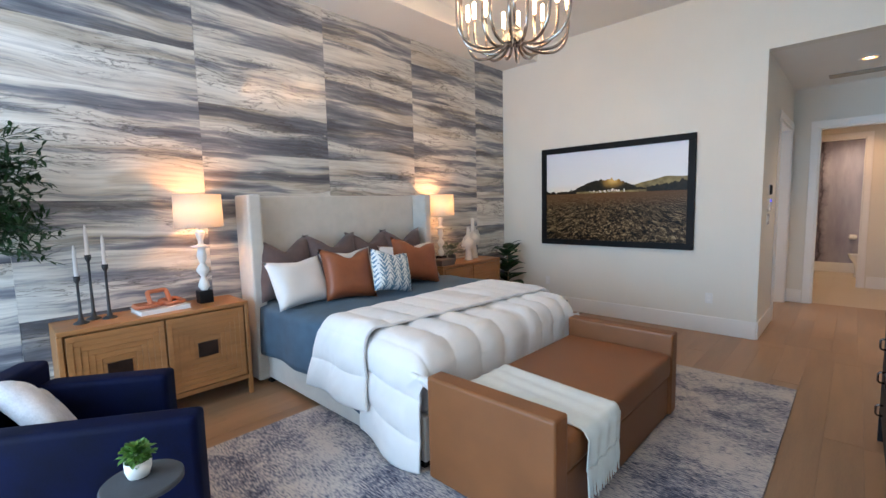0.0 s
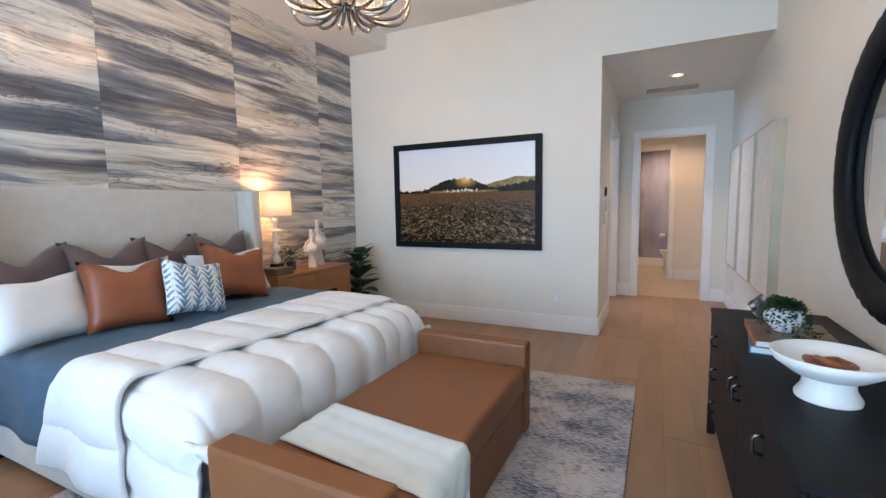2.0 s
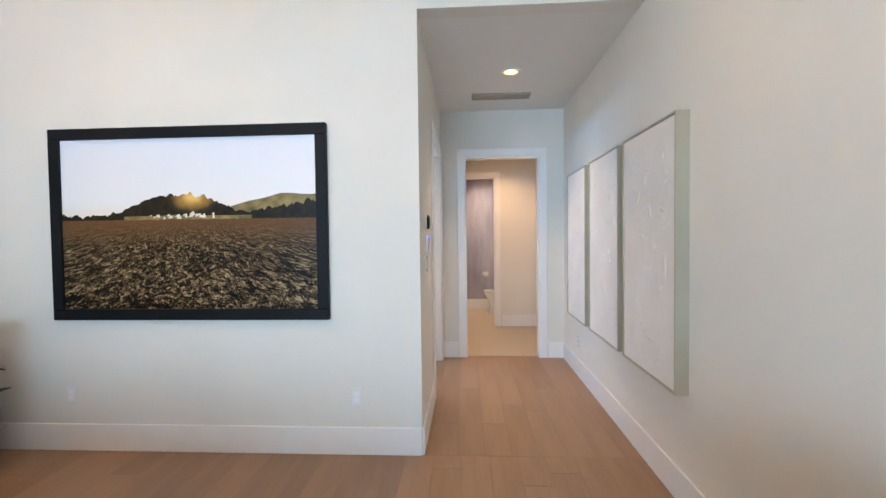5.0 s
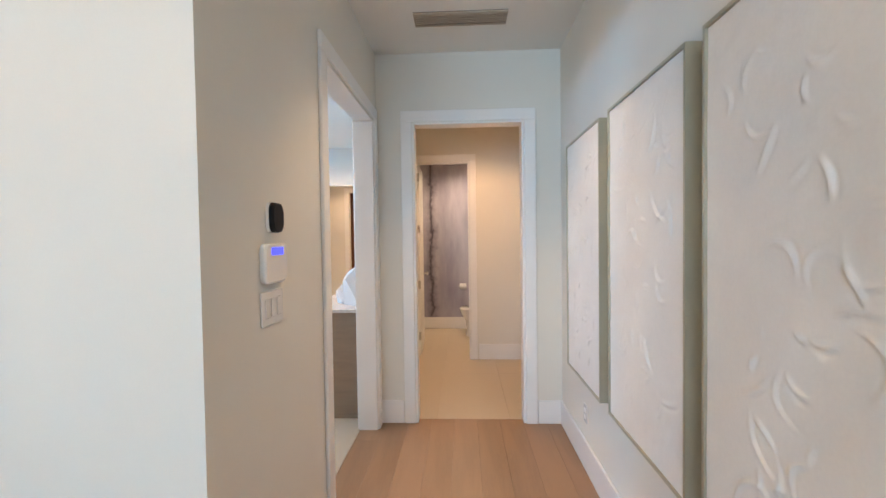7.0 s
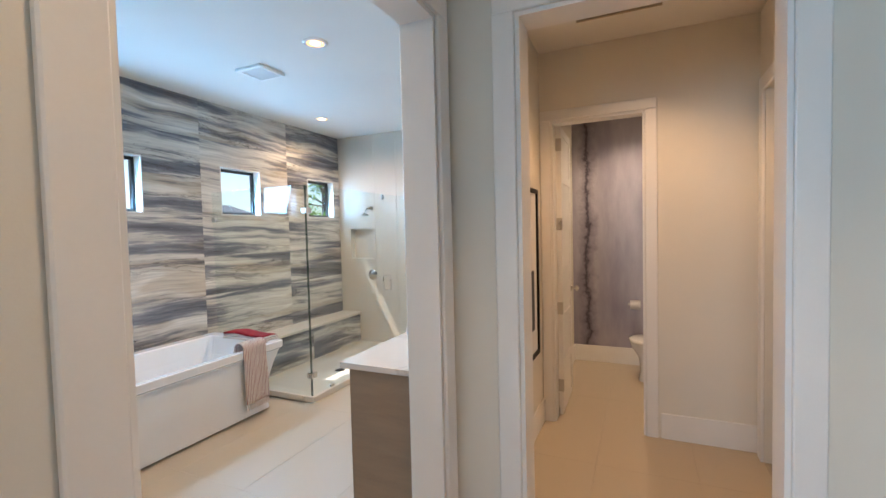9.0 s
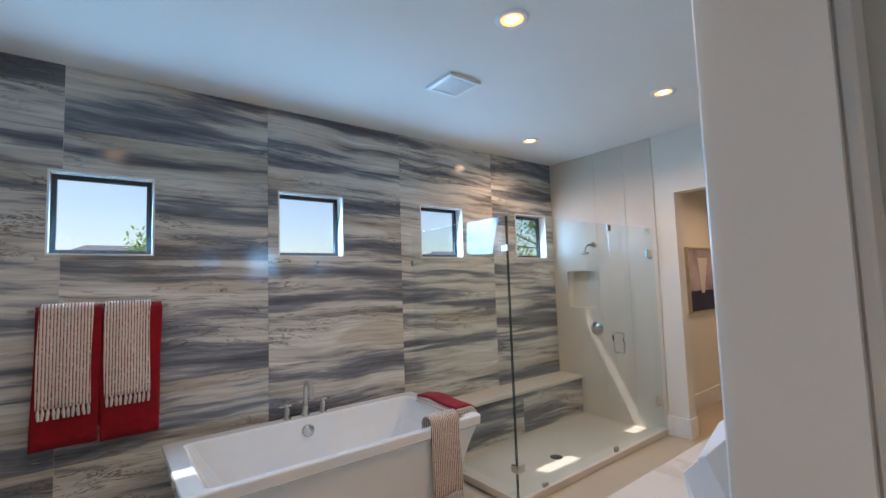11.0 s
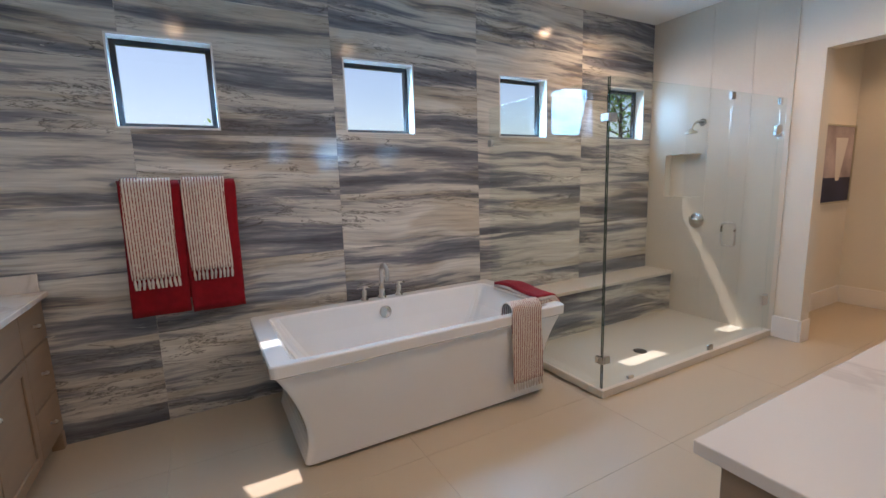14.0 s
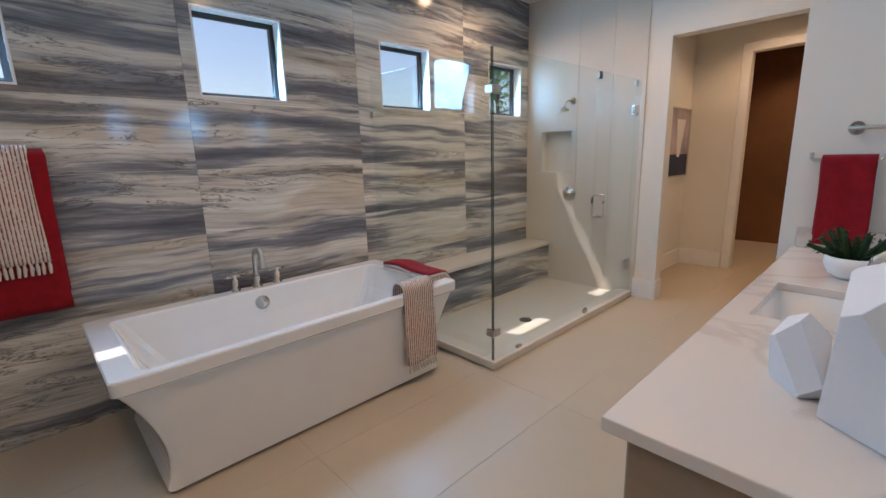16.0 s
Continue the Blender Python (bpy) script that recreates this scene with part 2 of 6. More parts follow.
_b.inputs["Base Color"].default_value, _b.inputs["Metallic"].default_value, _b.inputs["Roughness"].default_value = (0.88, 0.89, 0.88, 1), 1.0, 0.01


def glass(name, tint, rough=0.0):
    """Thin clear pane: light goes straight through, gloss by the angle of the surface."""
    m, nt, b, link = nodes_of(name)
    tr, gl, mx, fr, pw, sc = (nt.nodes.new("ShaderNode" + k) for k in ("BsdfTransparent", "BsdfGlossy", "MixShader", "LayerWeight", "Math", "Math"))
    tr.inputs[0].default_value, gl.inputs["Roughness"].default_value = (*tint, 1), rough
    fr.inputs[0].default_value = 0.5
    pw.operation, pw.inputs[1].default_value = "POWER", 4.0
    sc.operation, sc.inputs[1].default_value, sc.inputs[2].default_value = "MULTIPLY_ADD", 0.38, 0.035
    link(fr.outputs["Facing"], pw.inputs[0]), link(pw.outputs[0], sc.inputs[0])
    link(sc.outputs[0], mx.inputs[0]), link(tr.outputs[0], mx.inputs[1]), link(gl.outputs[0], mx.inputs[2])
    link(mx.outputs[0], nt.nodes["Material Output"].inputs[0])
    return m


GLASS = glass("clear_glass", (0.96, 0.985, 0.98))
SHOWERGLASS = glass("shower_glass", (0.945, 0.982, 0.978))


# ---- mesh tools ----
def mesh_of(name, bm, material, smooth=False):
    me = bpy.data.meshes.new(name)
    bm.normal_update()
    bm.to_mesh(me)
    bm.free()
    for m in material if isinstance(material, (list, tuple)) else (material,):
        me.materials.append(m)
    if smooth:
        for p in me.polygons:
            p.use_smooth = True
    return me


def part(name, bm, material, parent=None, label="", smooth=False, at=None):
    """Links a bmesh (or a mesh) as one object under a thing or a part."""
    ob = new(name, bm if isinstance(bm, bpy.types.Mesh) else mesh_of(name, bm, material, smooth))
    if parent is not None:
        ob.parent = parent
    if at is not None:
        ob.matrix_basis = at
    if label:
        ob["label"] = label
    return ob


def thing(name, at, label, category, group="", kind="", rz=0.0):
    ob = new(name)
    ob.empty_display_size = 0.1
    ob.matrix_basis = pose(*at, 0, 0, rz)
    return tagged(ob, label, category, group, kind)


def box(x0, y0, z0, x1, y1, z1, bevel=0.0, seg=2, bm=None):
    out = bm or bmesh.new()
    b = bmesh.new() if bevel else out
    vs = [b.verts.new((x, y, z)) for x in (x0, x1) for y in (y0, y1) for z in (z0, z1)]
    for f in ((0, 1, 3, 2), (4, 6, 7, 5), (0, 4, 5, 1), (2, 3, 7, 6), (0, 2, 6, 4), (1, 5, 7, 3)):
        b.faces.new([vs[i] for i in f])
    if bevel:
        bmesh.ops.bevel(b, geom=b.edges[:], offset=bevel, segments=seg, affect="EDGES", profile=0.6)
        if bm is None:
            out.free()
            return b
        merge(out, b)
    return out


def merge(into, other):
    me = bpy.data.meshes.new("tmp")
    other.to_mesh(me)
    other.free()
    into.from_mesh(me)
    bpy.data.meshes.remove(me)
    return into


def lathe(profile, seg=24, bm=None, at=(0, 0, 0), arc=None):
    """Turns (radius, height) pairs about the upright axis."""
    bm = bm or bmesh.new()
    rings = []
    for r, z in profile:
        if r < 1e-5:
            rings.append([bm.verts.new((at[0], at[1], at[2] + z))])
        else:
            rings.append([bm.verts.new((at[0] + r * math.cos(2 * math.pi * i / seg), at[1] + r * math.sin(2 * math.pi * i / seg), at[2] + z)) for i in range(seg)])
    for a, b in zip(rings, rings[1:]):
        for i in range(seg):
            j = (i + 1) % seg
            if len(a) == 1 and len(b) == 1:
                continue
            if len(a) == 1:
                bm.faces.new((a[0], b[j], b[i]))
            elif len(b) == 1:
                bm.faces.new((a[i], a[j], b[0]))
            else:
                bm.faces.new((a[i], a[j], b[j], b[i]))
    return bm


def tube(points, radius, seg=8, bm=None, closed=False):
    """A round rod along points; radius is a number or one a point."""
    bm = bm or bmesh.new()
    pts = [Vector(p) for p in points]
    n = len(pts)
    rings, side = [], None
    for i, p in enumerate(pts):
        a, b = (pts[(i - 1) % n], pts[(i + 1) % n]) if closed else (pts[max(i - 1, 0)], pts[min(i + 1, n - 1)])
        t = (b - a).normalized()
        if side is None:
            side = t.orthogonal().normalized()
        side = (side - t * side.dot(t)).normalized()
        up = t.cross(side)
        r = radius[i] if isinstance(radius, (list, tuple)) else radius
        rings.append([bm.verts.new(p + r * (math.cos(2 * math.pi * k / seg) * side + math.sin(2 * math.pi * k / seg) * up)) for k in range(seg)])
    for i in range(n if closed else n - 1):
        a, b = rings[i], rings[(i + 1) % n]
        for k in range(seg):
            bm.faces.new((a[k], a[(k + 1) % seg], b[(k + 1) % seg], b[k]))
    if not closed:
        bm.faces.new(rings[0][::-1]), bm.faces.new(rings[-1])
    return bm


def grid(nu, nv, f, bm=None, thick=0.0):
    """A sheet f(u, v) over the unit square; thick gives it a back."""
    bm = bm or bmesh.new()
    vs = [[bm.verts.new(f(i / nu, j / nv)) for j in range(nv + 1)] for i in range(nu + 1)]
    fs = [bm.faces.new((vs[i][j], vs[i + 1][j], vs[i + 1][j + 1], vs[i][j + 1])) for i in range(nu) for j in range(nv)]
    if thick:
        bm.normal_update()
        bmesh.ops.solidify(bm, geom=fs, thickness=thick)
    return bm


def wall(name, axis, a0, a1, t0, t1, z0, z1, holes=(), material=None, label="painted wall", parent=None):
    """A wall along x or y with openings (from, to, bottom, top) cut through its thickness."""
    us = sorted({a0, a1, *[h[0] for h in holes], *[h[1] for h in holes]})
    zs = sorted({z0, z1, *[h[2] for h in holes], *[h[3] for h in holes]})
    us, zs = [u for u in us if a0 <= u <= a1], [z for z in zs if z0 <= z <= z1]
    bm = bmesh.new()
    for ua, ub in zip(us, us[1:]):
        for za, zb in zip(zs, zs[1:]):
            if any(h[0] <= ua and ub <= h[1] and h[2] <= za and zb <= h[3] for h in holes):
                continue
            if axis == "x":
                box(ua, t0, za, ub, t1, zb, bm=bm)
            else:
                box(t0, ua, za, t1, ub, zb, bm=bm)
    bmesh.ops.remove_doubles(bm, verts=bm.verts[:], dist=1e-5)
    bm.verts.index_update()
    seen = {}
    for f in bm.faces:
        seen.setdefault(tuple(sorted(v.index for v in f.verts)), []).append(f)
    bmesh.ops.delete(bm, geom=[f for fs in seen.values() if len(fs) > 1 for f in fs], context="FACES_ONLY")
    return tagged(part(name, bm, material or PAINT, parent), label, "wall", kind="structure")


# ---- structure ----
def slab(name, x0, y0, z0, x1, y1, z1, material, label, category):
    return tagged(part(name, box(x0, y0, z0, x1, y1, z1), material), label, category, kind="structure")


WOODFLOOR = slab("floor_wood", BX0 - 0.2, BY0 - 0.2, -0.2, BX1 + 0.14, HY1 + 0.07, -0.012, PLANKJOINT, "warm brown oak plank floor", "floor")
TILEFLOOR = slab("floor_tile", TX0 - 0.2, HY1 + 0.071, -0.2, BX1 + 0.14, 18.0, -0.012, GROUT, "beige porcelain tile floor", "floor")
slab("floor_tile_bath", TX0 - 0.2, TY0, -0.0119, HX0 - 0.07, HY1 + 0.0705, -0.0115, GROUT, "beige porcelain tile floor by the tub", "floor")

slab("ceiling_bedroom", BX0 - 0.2, BY0 - 0.2, CEIL, BX1 + 0.2, BY1 + 0.14, CEIL + 0.15, CEILING, "cream painted bedroom ceiling", "ceiling")
tagged(part("ceiling_soffit", box(BX0, BY0, SOFFIT, SOFFIT_X, BY1, CEIL, 0.004, 1), CEILING), "dropped cream soffit above the stone wall", "ceiling", kind="structure")
slab("ceiling_hall", HX0 - 0.14, BY1 + 0.14, LOW, BX1 + 0.2, 13.2, LOW + 0.15, CEILING, "cream painted hall ceiling", "ceiling")
slab("ceiling_bath", TX0 - 0.2, BY1 + 0.14, LOW, HX0 - 0.14, 18.0, LOW + 0.15, CEILING, "white painted bathroom ceiling", "ceiling")

DOOR_H = 2.43
WINS = [(8.141, 8.679), (9.48, 10.027), (10.824, 11.362), (12.155, 12.70)]
WZ0, WZ1 = 1.805, 2.325
wall("wall_west", "y", BY0, BY1 + 0.14, BX0 - 0.25, BX0 - 0.012, 0, CEIL, label="wall behind the streaked stone tiles")
BATHWEST = wall("wall_bath_west", "y", TY0, 18.0, TX0 - 0.15, TX0 - 0.012, 0, LOW, [(a, b, WZ0, WZ1) for a, b in WINS], label="bathroom wall with four small square windows")
wall("wall_south", "x", BX0 - 0.2, BX1 + 0.2, BY0 - 0.2, BY0, 0, CEIL, [(-1.9, 1.7, 0.3, 2.8)], label="bedroom wall with a wide window")
wall("wall_east", "y", BY0, HY1 + 4.2, BX1, BX1 + 0.14, 0, CEIL, [(9.98, 10.98, 0, DOOR_H)], label="long cream painted wall of bedroom and hall")
wall("wall_north", "x", BX0, BX1, BY1, BY1 + 0.14, 0, CEIL, [(HX0, BX1, 0, LOW)], label="cream painted wall with the hall opening")
wall("wall_hall_west", "y", BY1 + 0.14, 13.1, TX1, HX0, 0, LOW, [(7.96, 9.15, 0, DOOR_H)], label="painted wall with the bathroom doorway")
wall("wall_hall_end", "x", HX0, BX1, HY1, HY1 + 0.14, 0, LOW, [(1.15, 2.04, 0, DOOR_H)], label="hall end wall with a cased doorway")
wall("wall_closet_row", "x", HX0, BX1, 11.12, 11.24, 0, LOW, [(0.945, 1.63, 0, DOOR_H)], label="painted wall with the toilet room doorway")
wall("wall_toilet_back", "x", HX0, BX1, 12.97, 13.1, 0, LOW, label="wall behind the violet stone panel")
wall("wall_bath_north", "x", TX0 - 0.012, TX1, TY1, TY1 + 0.14, 0, LOW, [(-0.985, 0.25, 0, 2.37), (-2.278, -1.907, 1.212, 1.639)], label="painted bathroom wall with a wide opening")
wall("wall_partition", "x", 0.13, TX1, 11.40, 11.52, 0, LOW, label="short wall at the end of the vanity")
wall("wall_bath_south", "x", TX0 - 0.012, TX1, BY1 + 0.1405, BY1 + 0.145, 0, LOW, label="bathroom side of the bedroom wall")
wall("wall_dressing_west", "y", TY1 + 0.14, 14.55, -1.47, -1.33, 0, LOW, label="painted dressing room wall")
wall("wall_dressing_north", "x", -1.47, TX1, 14.55, 14.67, 0, LOW, [(-0.76, 0.1, 0, DOOR_H)], label="painted wall with the dark closet doorway")
wall("wall_dressing_east", "y", TY1 + 0.26, 18.0, TX1, TX1 + 0.14, 0, LOW, label="painted dressing room wall")
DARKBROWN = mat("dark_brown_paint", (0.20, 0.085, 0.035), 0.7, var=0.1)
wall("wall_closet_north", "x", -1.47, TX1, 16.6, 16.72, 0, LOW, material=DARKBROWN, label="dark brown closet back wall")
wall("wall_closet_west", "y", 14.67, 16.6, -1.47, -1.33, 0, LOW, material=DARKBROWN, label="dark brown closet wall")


def baseboard(axis, a0, a1, face, side, h=0.19, t=0.016):
    """A board along a wall face; side is +1 or -1, the way that it stands out."""
    lo, hi = sorted((face + side * 0.001, face + side * t))
    bm = box(a0, lo, 0, a1, hi, h, 0.004, 1) if axis == "x" else box(lo, a0, 0, hi, a1, h, 0.004, 1)
    return tagged(part("baseboard", bm, TRIM), "white painted baseboard", "baseboard", kind="structure")


for a in (("x", BX0, HX0, BY1, -1), ("y", BY1 + 0.0, 7.85, HX0, 1), ("y", BY0, HY1, BX1, -1), ("x", HX0, 1.055, HY1, -1), ("x", 2.135, BX1, HY1, -1),
          ("x", 1.73, BX1, 11.12, -1), ("y", 9.42, 11.12, HX0, 1), ("x", HX0, BX1, 12.93, -1), ("y", TY1 + 0.14, 14.55, -1.33, 1), ("x", -1.33, -0.86, 14.55, -1),
          ("y", 7.68, 7.85, TX1, -1), ("x", -1.19, -0.985, TY1, -1), ("y", 11.24, 12.93, HX0, 1), ("x", BX0, BX1, BY0, 1), ("y", TY1 - 0.016, TY1 + 0.14, -0.985, 1)):
    baseboard(*a)


def casing(name, axis, a0, a1, top, face, side, w=0.09, t=0.02, label="white painted door casing"):
    lo, hi = sorted((face + side * 0.001, face + side * t))
    root = thing(name, (0, 0, 0), label, "door casing", kind="structure")
    for n, (u0, u1, z0, z1) in (("jamb_board", (a0 - w, a0, 0, top)), ("jamb_board", (a1, a1 + w, 0, top)), ("head_board", (a0 - w, a1 + w, top + 0.0005, top + w))):
        part(n, box(u0, lo, z0, u1, hi, z1, 0.004, 1) if axis == "x" else box(lo, u0, z0, hi, u1, z1, 0.004, 1), TRIM, root)
    return root


def lining(axis, a0, a1, top, t0, t1, w=0.018):
    root = thing("door_lining", (0, 0, 0), "white painted door lining", "door lining", kind="structure")
    for u0, u1, z0, z1 in ((a0 + 0.001, a0 + w, 0, top - w), (a1 - w, a1 - 0.001, 0, top - w), (a0 + 0.001, a1 - 0.001, top - w, top - 0.001)):
        part("lining_board", box(u0, t0, z0, u1, t1, z1) if axis == "x" else box(t0, u0, z0, t1, u1, z1), TRIM, root)


casing("door_casing_1", "x", 1.15, 2.04, DOOR_H, HY1, -1)
casing("door_casing_2", "x", 1.15, 2.04, DOOR_H, HY1 + 0.14, 1)
lining("x", 1.15, 2.04, DOOR_H, HY1 - 0.002, HY1 + 0.142)
casing("door_casing_3", "y", 7.96, 9.15, DOOR_H, HX0, 1)
casing("door_casing_4", "y", 7.96, 9.15, DOOR_H, TX1, -1)
lining("y", 7.96, 9.15, DOOR_H, TX1 - 0.002, HX0 + 0.002)
casing("door_casing_5", "x", 0.945, 1.63, DOOR_H, 11.12, -1, w=0.08)
lining("x", 0.945, 1.63, DOOR_H, 11.118, 11.242)
casing("door_casing_6", "y", 9.98, 10.98, DOOR_H, BX1, -1)
casing("door_casing_7", "x", -0.76, 0.1, DOOR_H, 14.55, -1)

# bedroom window in the south wall
win = thing("window_1", (-0.1, BY0 - 0.1, 0.3), "wide black framed bedroom window", "window", kind="structure")
for x0, x1 in ((-1.8, -1.74), (-0.63, -0.57), (0.57, 0.63), (1.74, 1.8)):
    part("window_frame", box(x0, -0.12, 0, x1, -0.06, 2.5), BLACKMETAL, win)
for z0, z1 in ((0, 0.06), (2.44, 2.5)):
    part("window_frame", box(-1.74, -0.12, z0, 1.74, -0.0601, z1), BLACKMETAL, win)

# bathroom windows
for i, (a, b) in enumerate(WINS):
    win = thing("window_%d" % (i + 2), (TX0 - 0.095, (a + b) / 2, WZ0), "small square black framed bathroom window", "window", "bathroom windows", "structure")
    w, h = (b - a) / 2, WZ1 - WZ0
    for n, q in (("window_frame", (-0.032, -w, 0, 0.0, -w + 0.04, h)), ("window_frame", (-0.032, w - 0.04, 0, 0, w, h)), ("window_frame", (-0.032, -w + 0.04, 0, -0.001, w - 0.04, 0.04)), ("window_frame", (-0.032, -w + 0.04, h - 0.04, -0.001, w - 0.04, h))):
        part(n, box(*q), BLACKMETAL, win)
    pane = part("pane", box(-0.026, -w + 0.04, 0.04, -0.02, w - 0.04, h - 0.04), GLASS, win)
    pane.visible_shadow = False
    for q in ((0.001, -w + 0.001, 0.0005, 0.095, w - 0.001, 0.012), (0.001, -w + 0.001, h - 0.012, 0.095, w - 0.001, h - 0.0005), (0.001, -w + 0.0005, 0.012, 0.095, -w + 0.012, h - 0.012), (0.001, w - 0.012, 0.012, 0.095, w - 0.0005, h - 0.012)):
        part("window_reveal", box(*q), POLISHED, win)


# ---- bedroom ----
def cushion(w, h, d, nu=14, nv=14, dent=0.0, seed=0):
    """A stuffed pillow standing on its lower edge: w wide along x, h high, d thick along y."""
    bm = bmesh.new()
    rnd = random.Random(seed)
    ph = rnd.random() * 6
    for s in (-1, 1):
        def f(u, v):
            a, b = 2 * u - 1, 2 * v - 1
            k = max(0.0, (1 - a ** 4) * (1 - b ** 4)) ** 0.6
            pinch = 1 - 0.10 * (1 - abs(b) ** 2) * abs(a) ** 3
            pz = 1 - 0.10 * (1 - abs(a) ** 2) * abs(b) ** 3
            x, z = a * w / 2 * pinch, (b * pz + 1) * h / 2
            if dent:
                z -= dent * math.exp(-(a / 0.42) ** 2) * max(0, b) ** 2
            wob = 0.006 * math.sin(5 * a + ph) * math.sin(4 * b + 2 * ph)
            return (x, s * (d / 2 * k + wob * k), z)
        grid(nu, nv, f, bm)
    bmesh.ops.remove_doubles(bm, verts=bm.verts[:], dist=1e-4)
    bmesh.ops.recalc_face_normals(bm, faces=bm.faces[:])
    return bm


BEDY0, BEDY1, BEDX1 = 2.95, 4.96, -0.12
bed = thing("bed", (0, 0, 0), "upholstered king bed with oat linen winged headboard", "bed")
part("headboard", box(-2.375, BEDY0 + 0.05, 0.1, -2.29, BEDY1 - 0.05, 1.63, 0.02, 3), LINEN, bed)
part("headboard_wing", box(-2.37, BEDY0 - 0.08, 0.03, -2.09, BEDY0 + 0.035, 1.635, 0.022, 3), LINEN, bed)
part("headboard_wing", box(-2.37, BEDY1 - 0.049, 0.03, -2.09, BEDY1 + 0.055, 1.635, 0.022, 3), LINEN, bed)
part("side_rail", box(-2.089, BEDY0, 0.05, BEDX1, BEDY0 + 0.06, 0.32, 0.015, 3), LINEN, bed)
part("side_rail", box(-2.089, BEDY1 - 0.06, 0.05, BEDX1, BEDY1, 0.32, 0.015, 3), LINEN, bed)
part("foot_rail", box(BEDX1 - 0.06, BEDY0 + 0.061, 0.05, BEDX1, BEDY1 - 0.061, 0.32, 0.015, 3), LINEN, bed)
for x, y in ((-2.1, BEDY0 + 0.04), (-2.1, BEDY1 - 0.04), (BEDX1 - 0.05, BEDY0 + 0.04), (BEDX1 - 0.05, BEDY1 - 0.04)):
    part("foot", box(x - 0.03, y - 0.03, 0, x + 0.03, y + 0.03, 0.049), BLACK, bed)
part("mattress", box(-2.28, BEDY0 + 0.065, 0.2, BEDX1 - 0.062, BEDY1 - 0.30, 0.685, 0.06, 4), DUVET, bed, smooth=True)


def thicken(ob, t):
    """Gives a sheet its thickness, evenly to both sides."""
    md = ob.modifiers.new("thickness", "SOLIDIFY")
    md.thickness, md.offset = t, 0.0
    return ob


def drape(x0, x1, y0, y1, top, hang0, hang1, thick, puff=0.0, channels=0, nu=60, nv=70, foot=0.0, seed=1, out=0.03):
    """A cover over the bed: flat on top, falling over both long sides by hang0 and hang1 and over the foot by foot."""
    span = hang0 + (y1 - y0) + hang1
    length = (x1 - x0) + foot

    def f(u, v):
        s, l = v * span - hang0, u * length
        if s < 0:
            s *= 1 + 0.42 * min(1.0, max(0.0, (l - 1.1) / 0.7))
        wob = 0.02 * noise.noise(Vector((l * 3, s * 3, seed)))
        x, y, z = x0 + l, y0 + s, top
        r = 0.05
        k = min(1.0, max(0.0, (l - 1.15) / 0.3))
        if s < 0:
            y, z = y0 - out - 0.02 * math.sin(l * 9 + seed) * min(1, -s * 4), top + s + wob * 0.3
        elif s > y1 - y0:
            y, z = y1 + out + 0.02 * math.sin(l * 9 + seed) * min(1, (s - y1 + y0) * 4), top - (s - (y1 - y0)) + wob * 0.3
        e = min(max(s, 0), max(y1 - y0 - s, 0))
        if 0 <= s <= y1 - y0 and e < r:
            z -= r - math.sqrt(max(0, r * r - (r - e) ** 2))
        if foot and l > x1 - x0:
            d = l - (x1 - x0)
            x, z = x1 + 0.02 + 0.012 * math.sin(s * 8), min(z, top - d + wob * 0.3)
        if channels:
            c = abs(math.sin(math.pi * v * channels))
            p = puff * (c ** 0.5) * (0.85 + 0.3 * noise.noise(Vector((l * 2, s * 2.5, seed + 3))))
            if s < 0:
                y -= p
            elif s > y1 - y0:
                y += p
            else:
                z += p
            if foot and l > x1 - x0:
                x += p
        y += k * (0.045 if s < (y1 - y0) / 2 else -0.29)
        return (x, y, z + wob * (1 - k) - 0.02 * k)
    return grid(nu, nv, f)


coverlet = thicken(part("coverlet", drape(-2.2, BEDX1 - 0.05, BEDY0, BEDY1, 0.705, 0.44, 0.42, 0.012, foot=0.0, out=0.03), BLUEBED, bed, "slate blue quilted coverlet", smooth=True), 0.01)


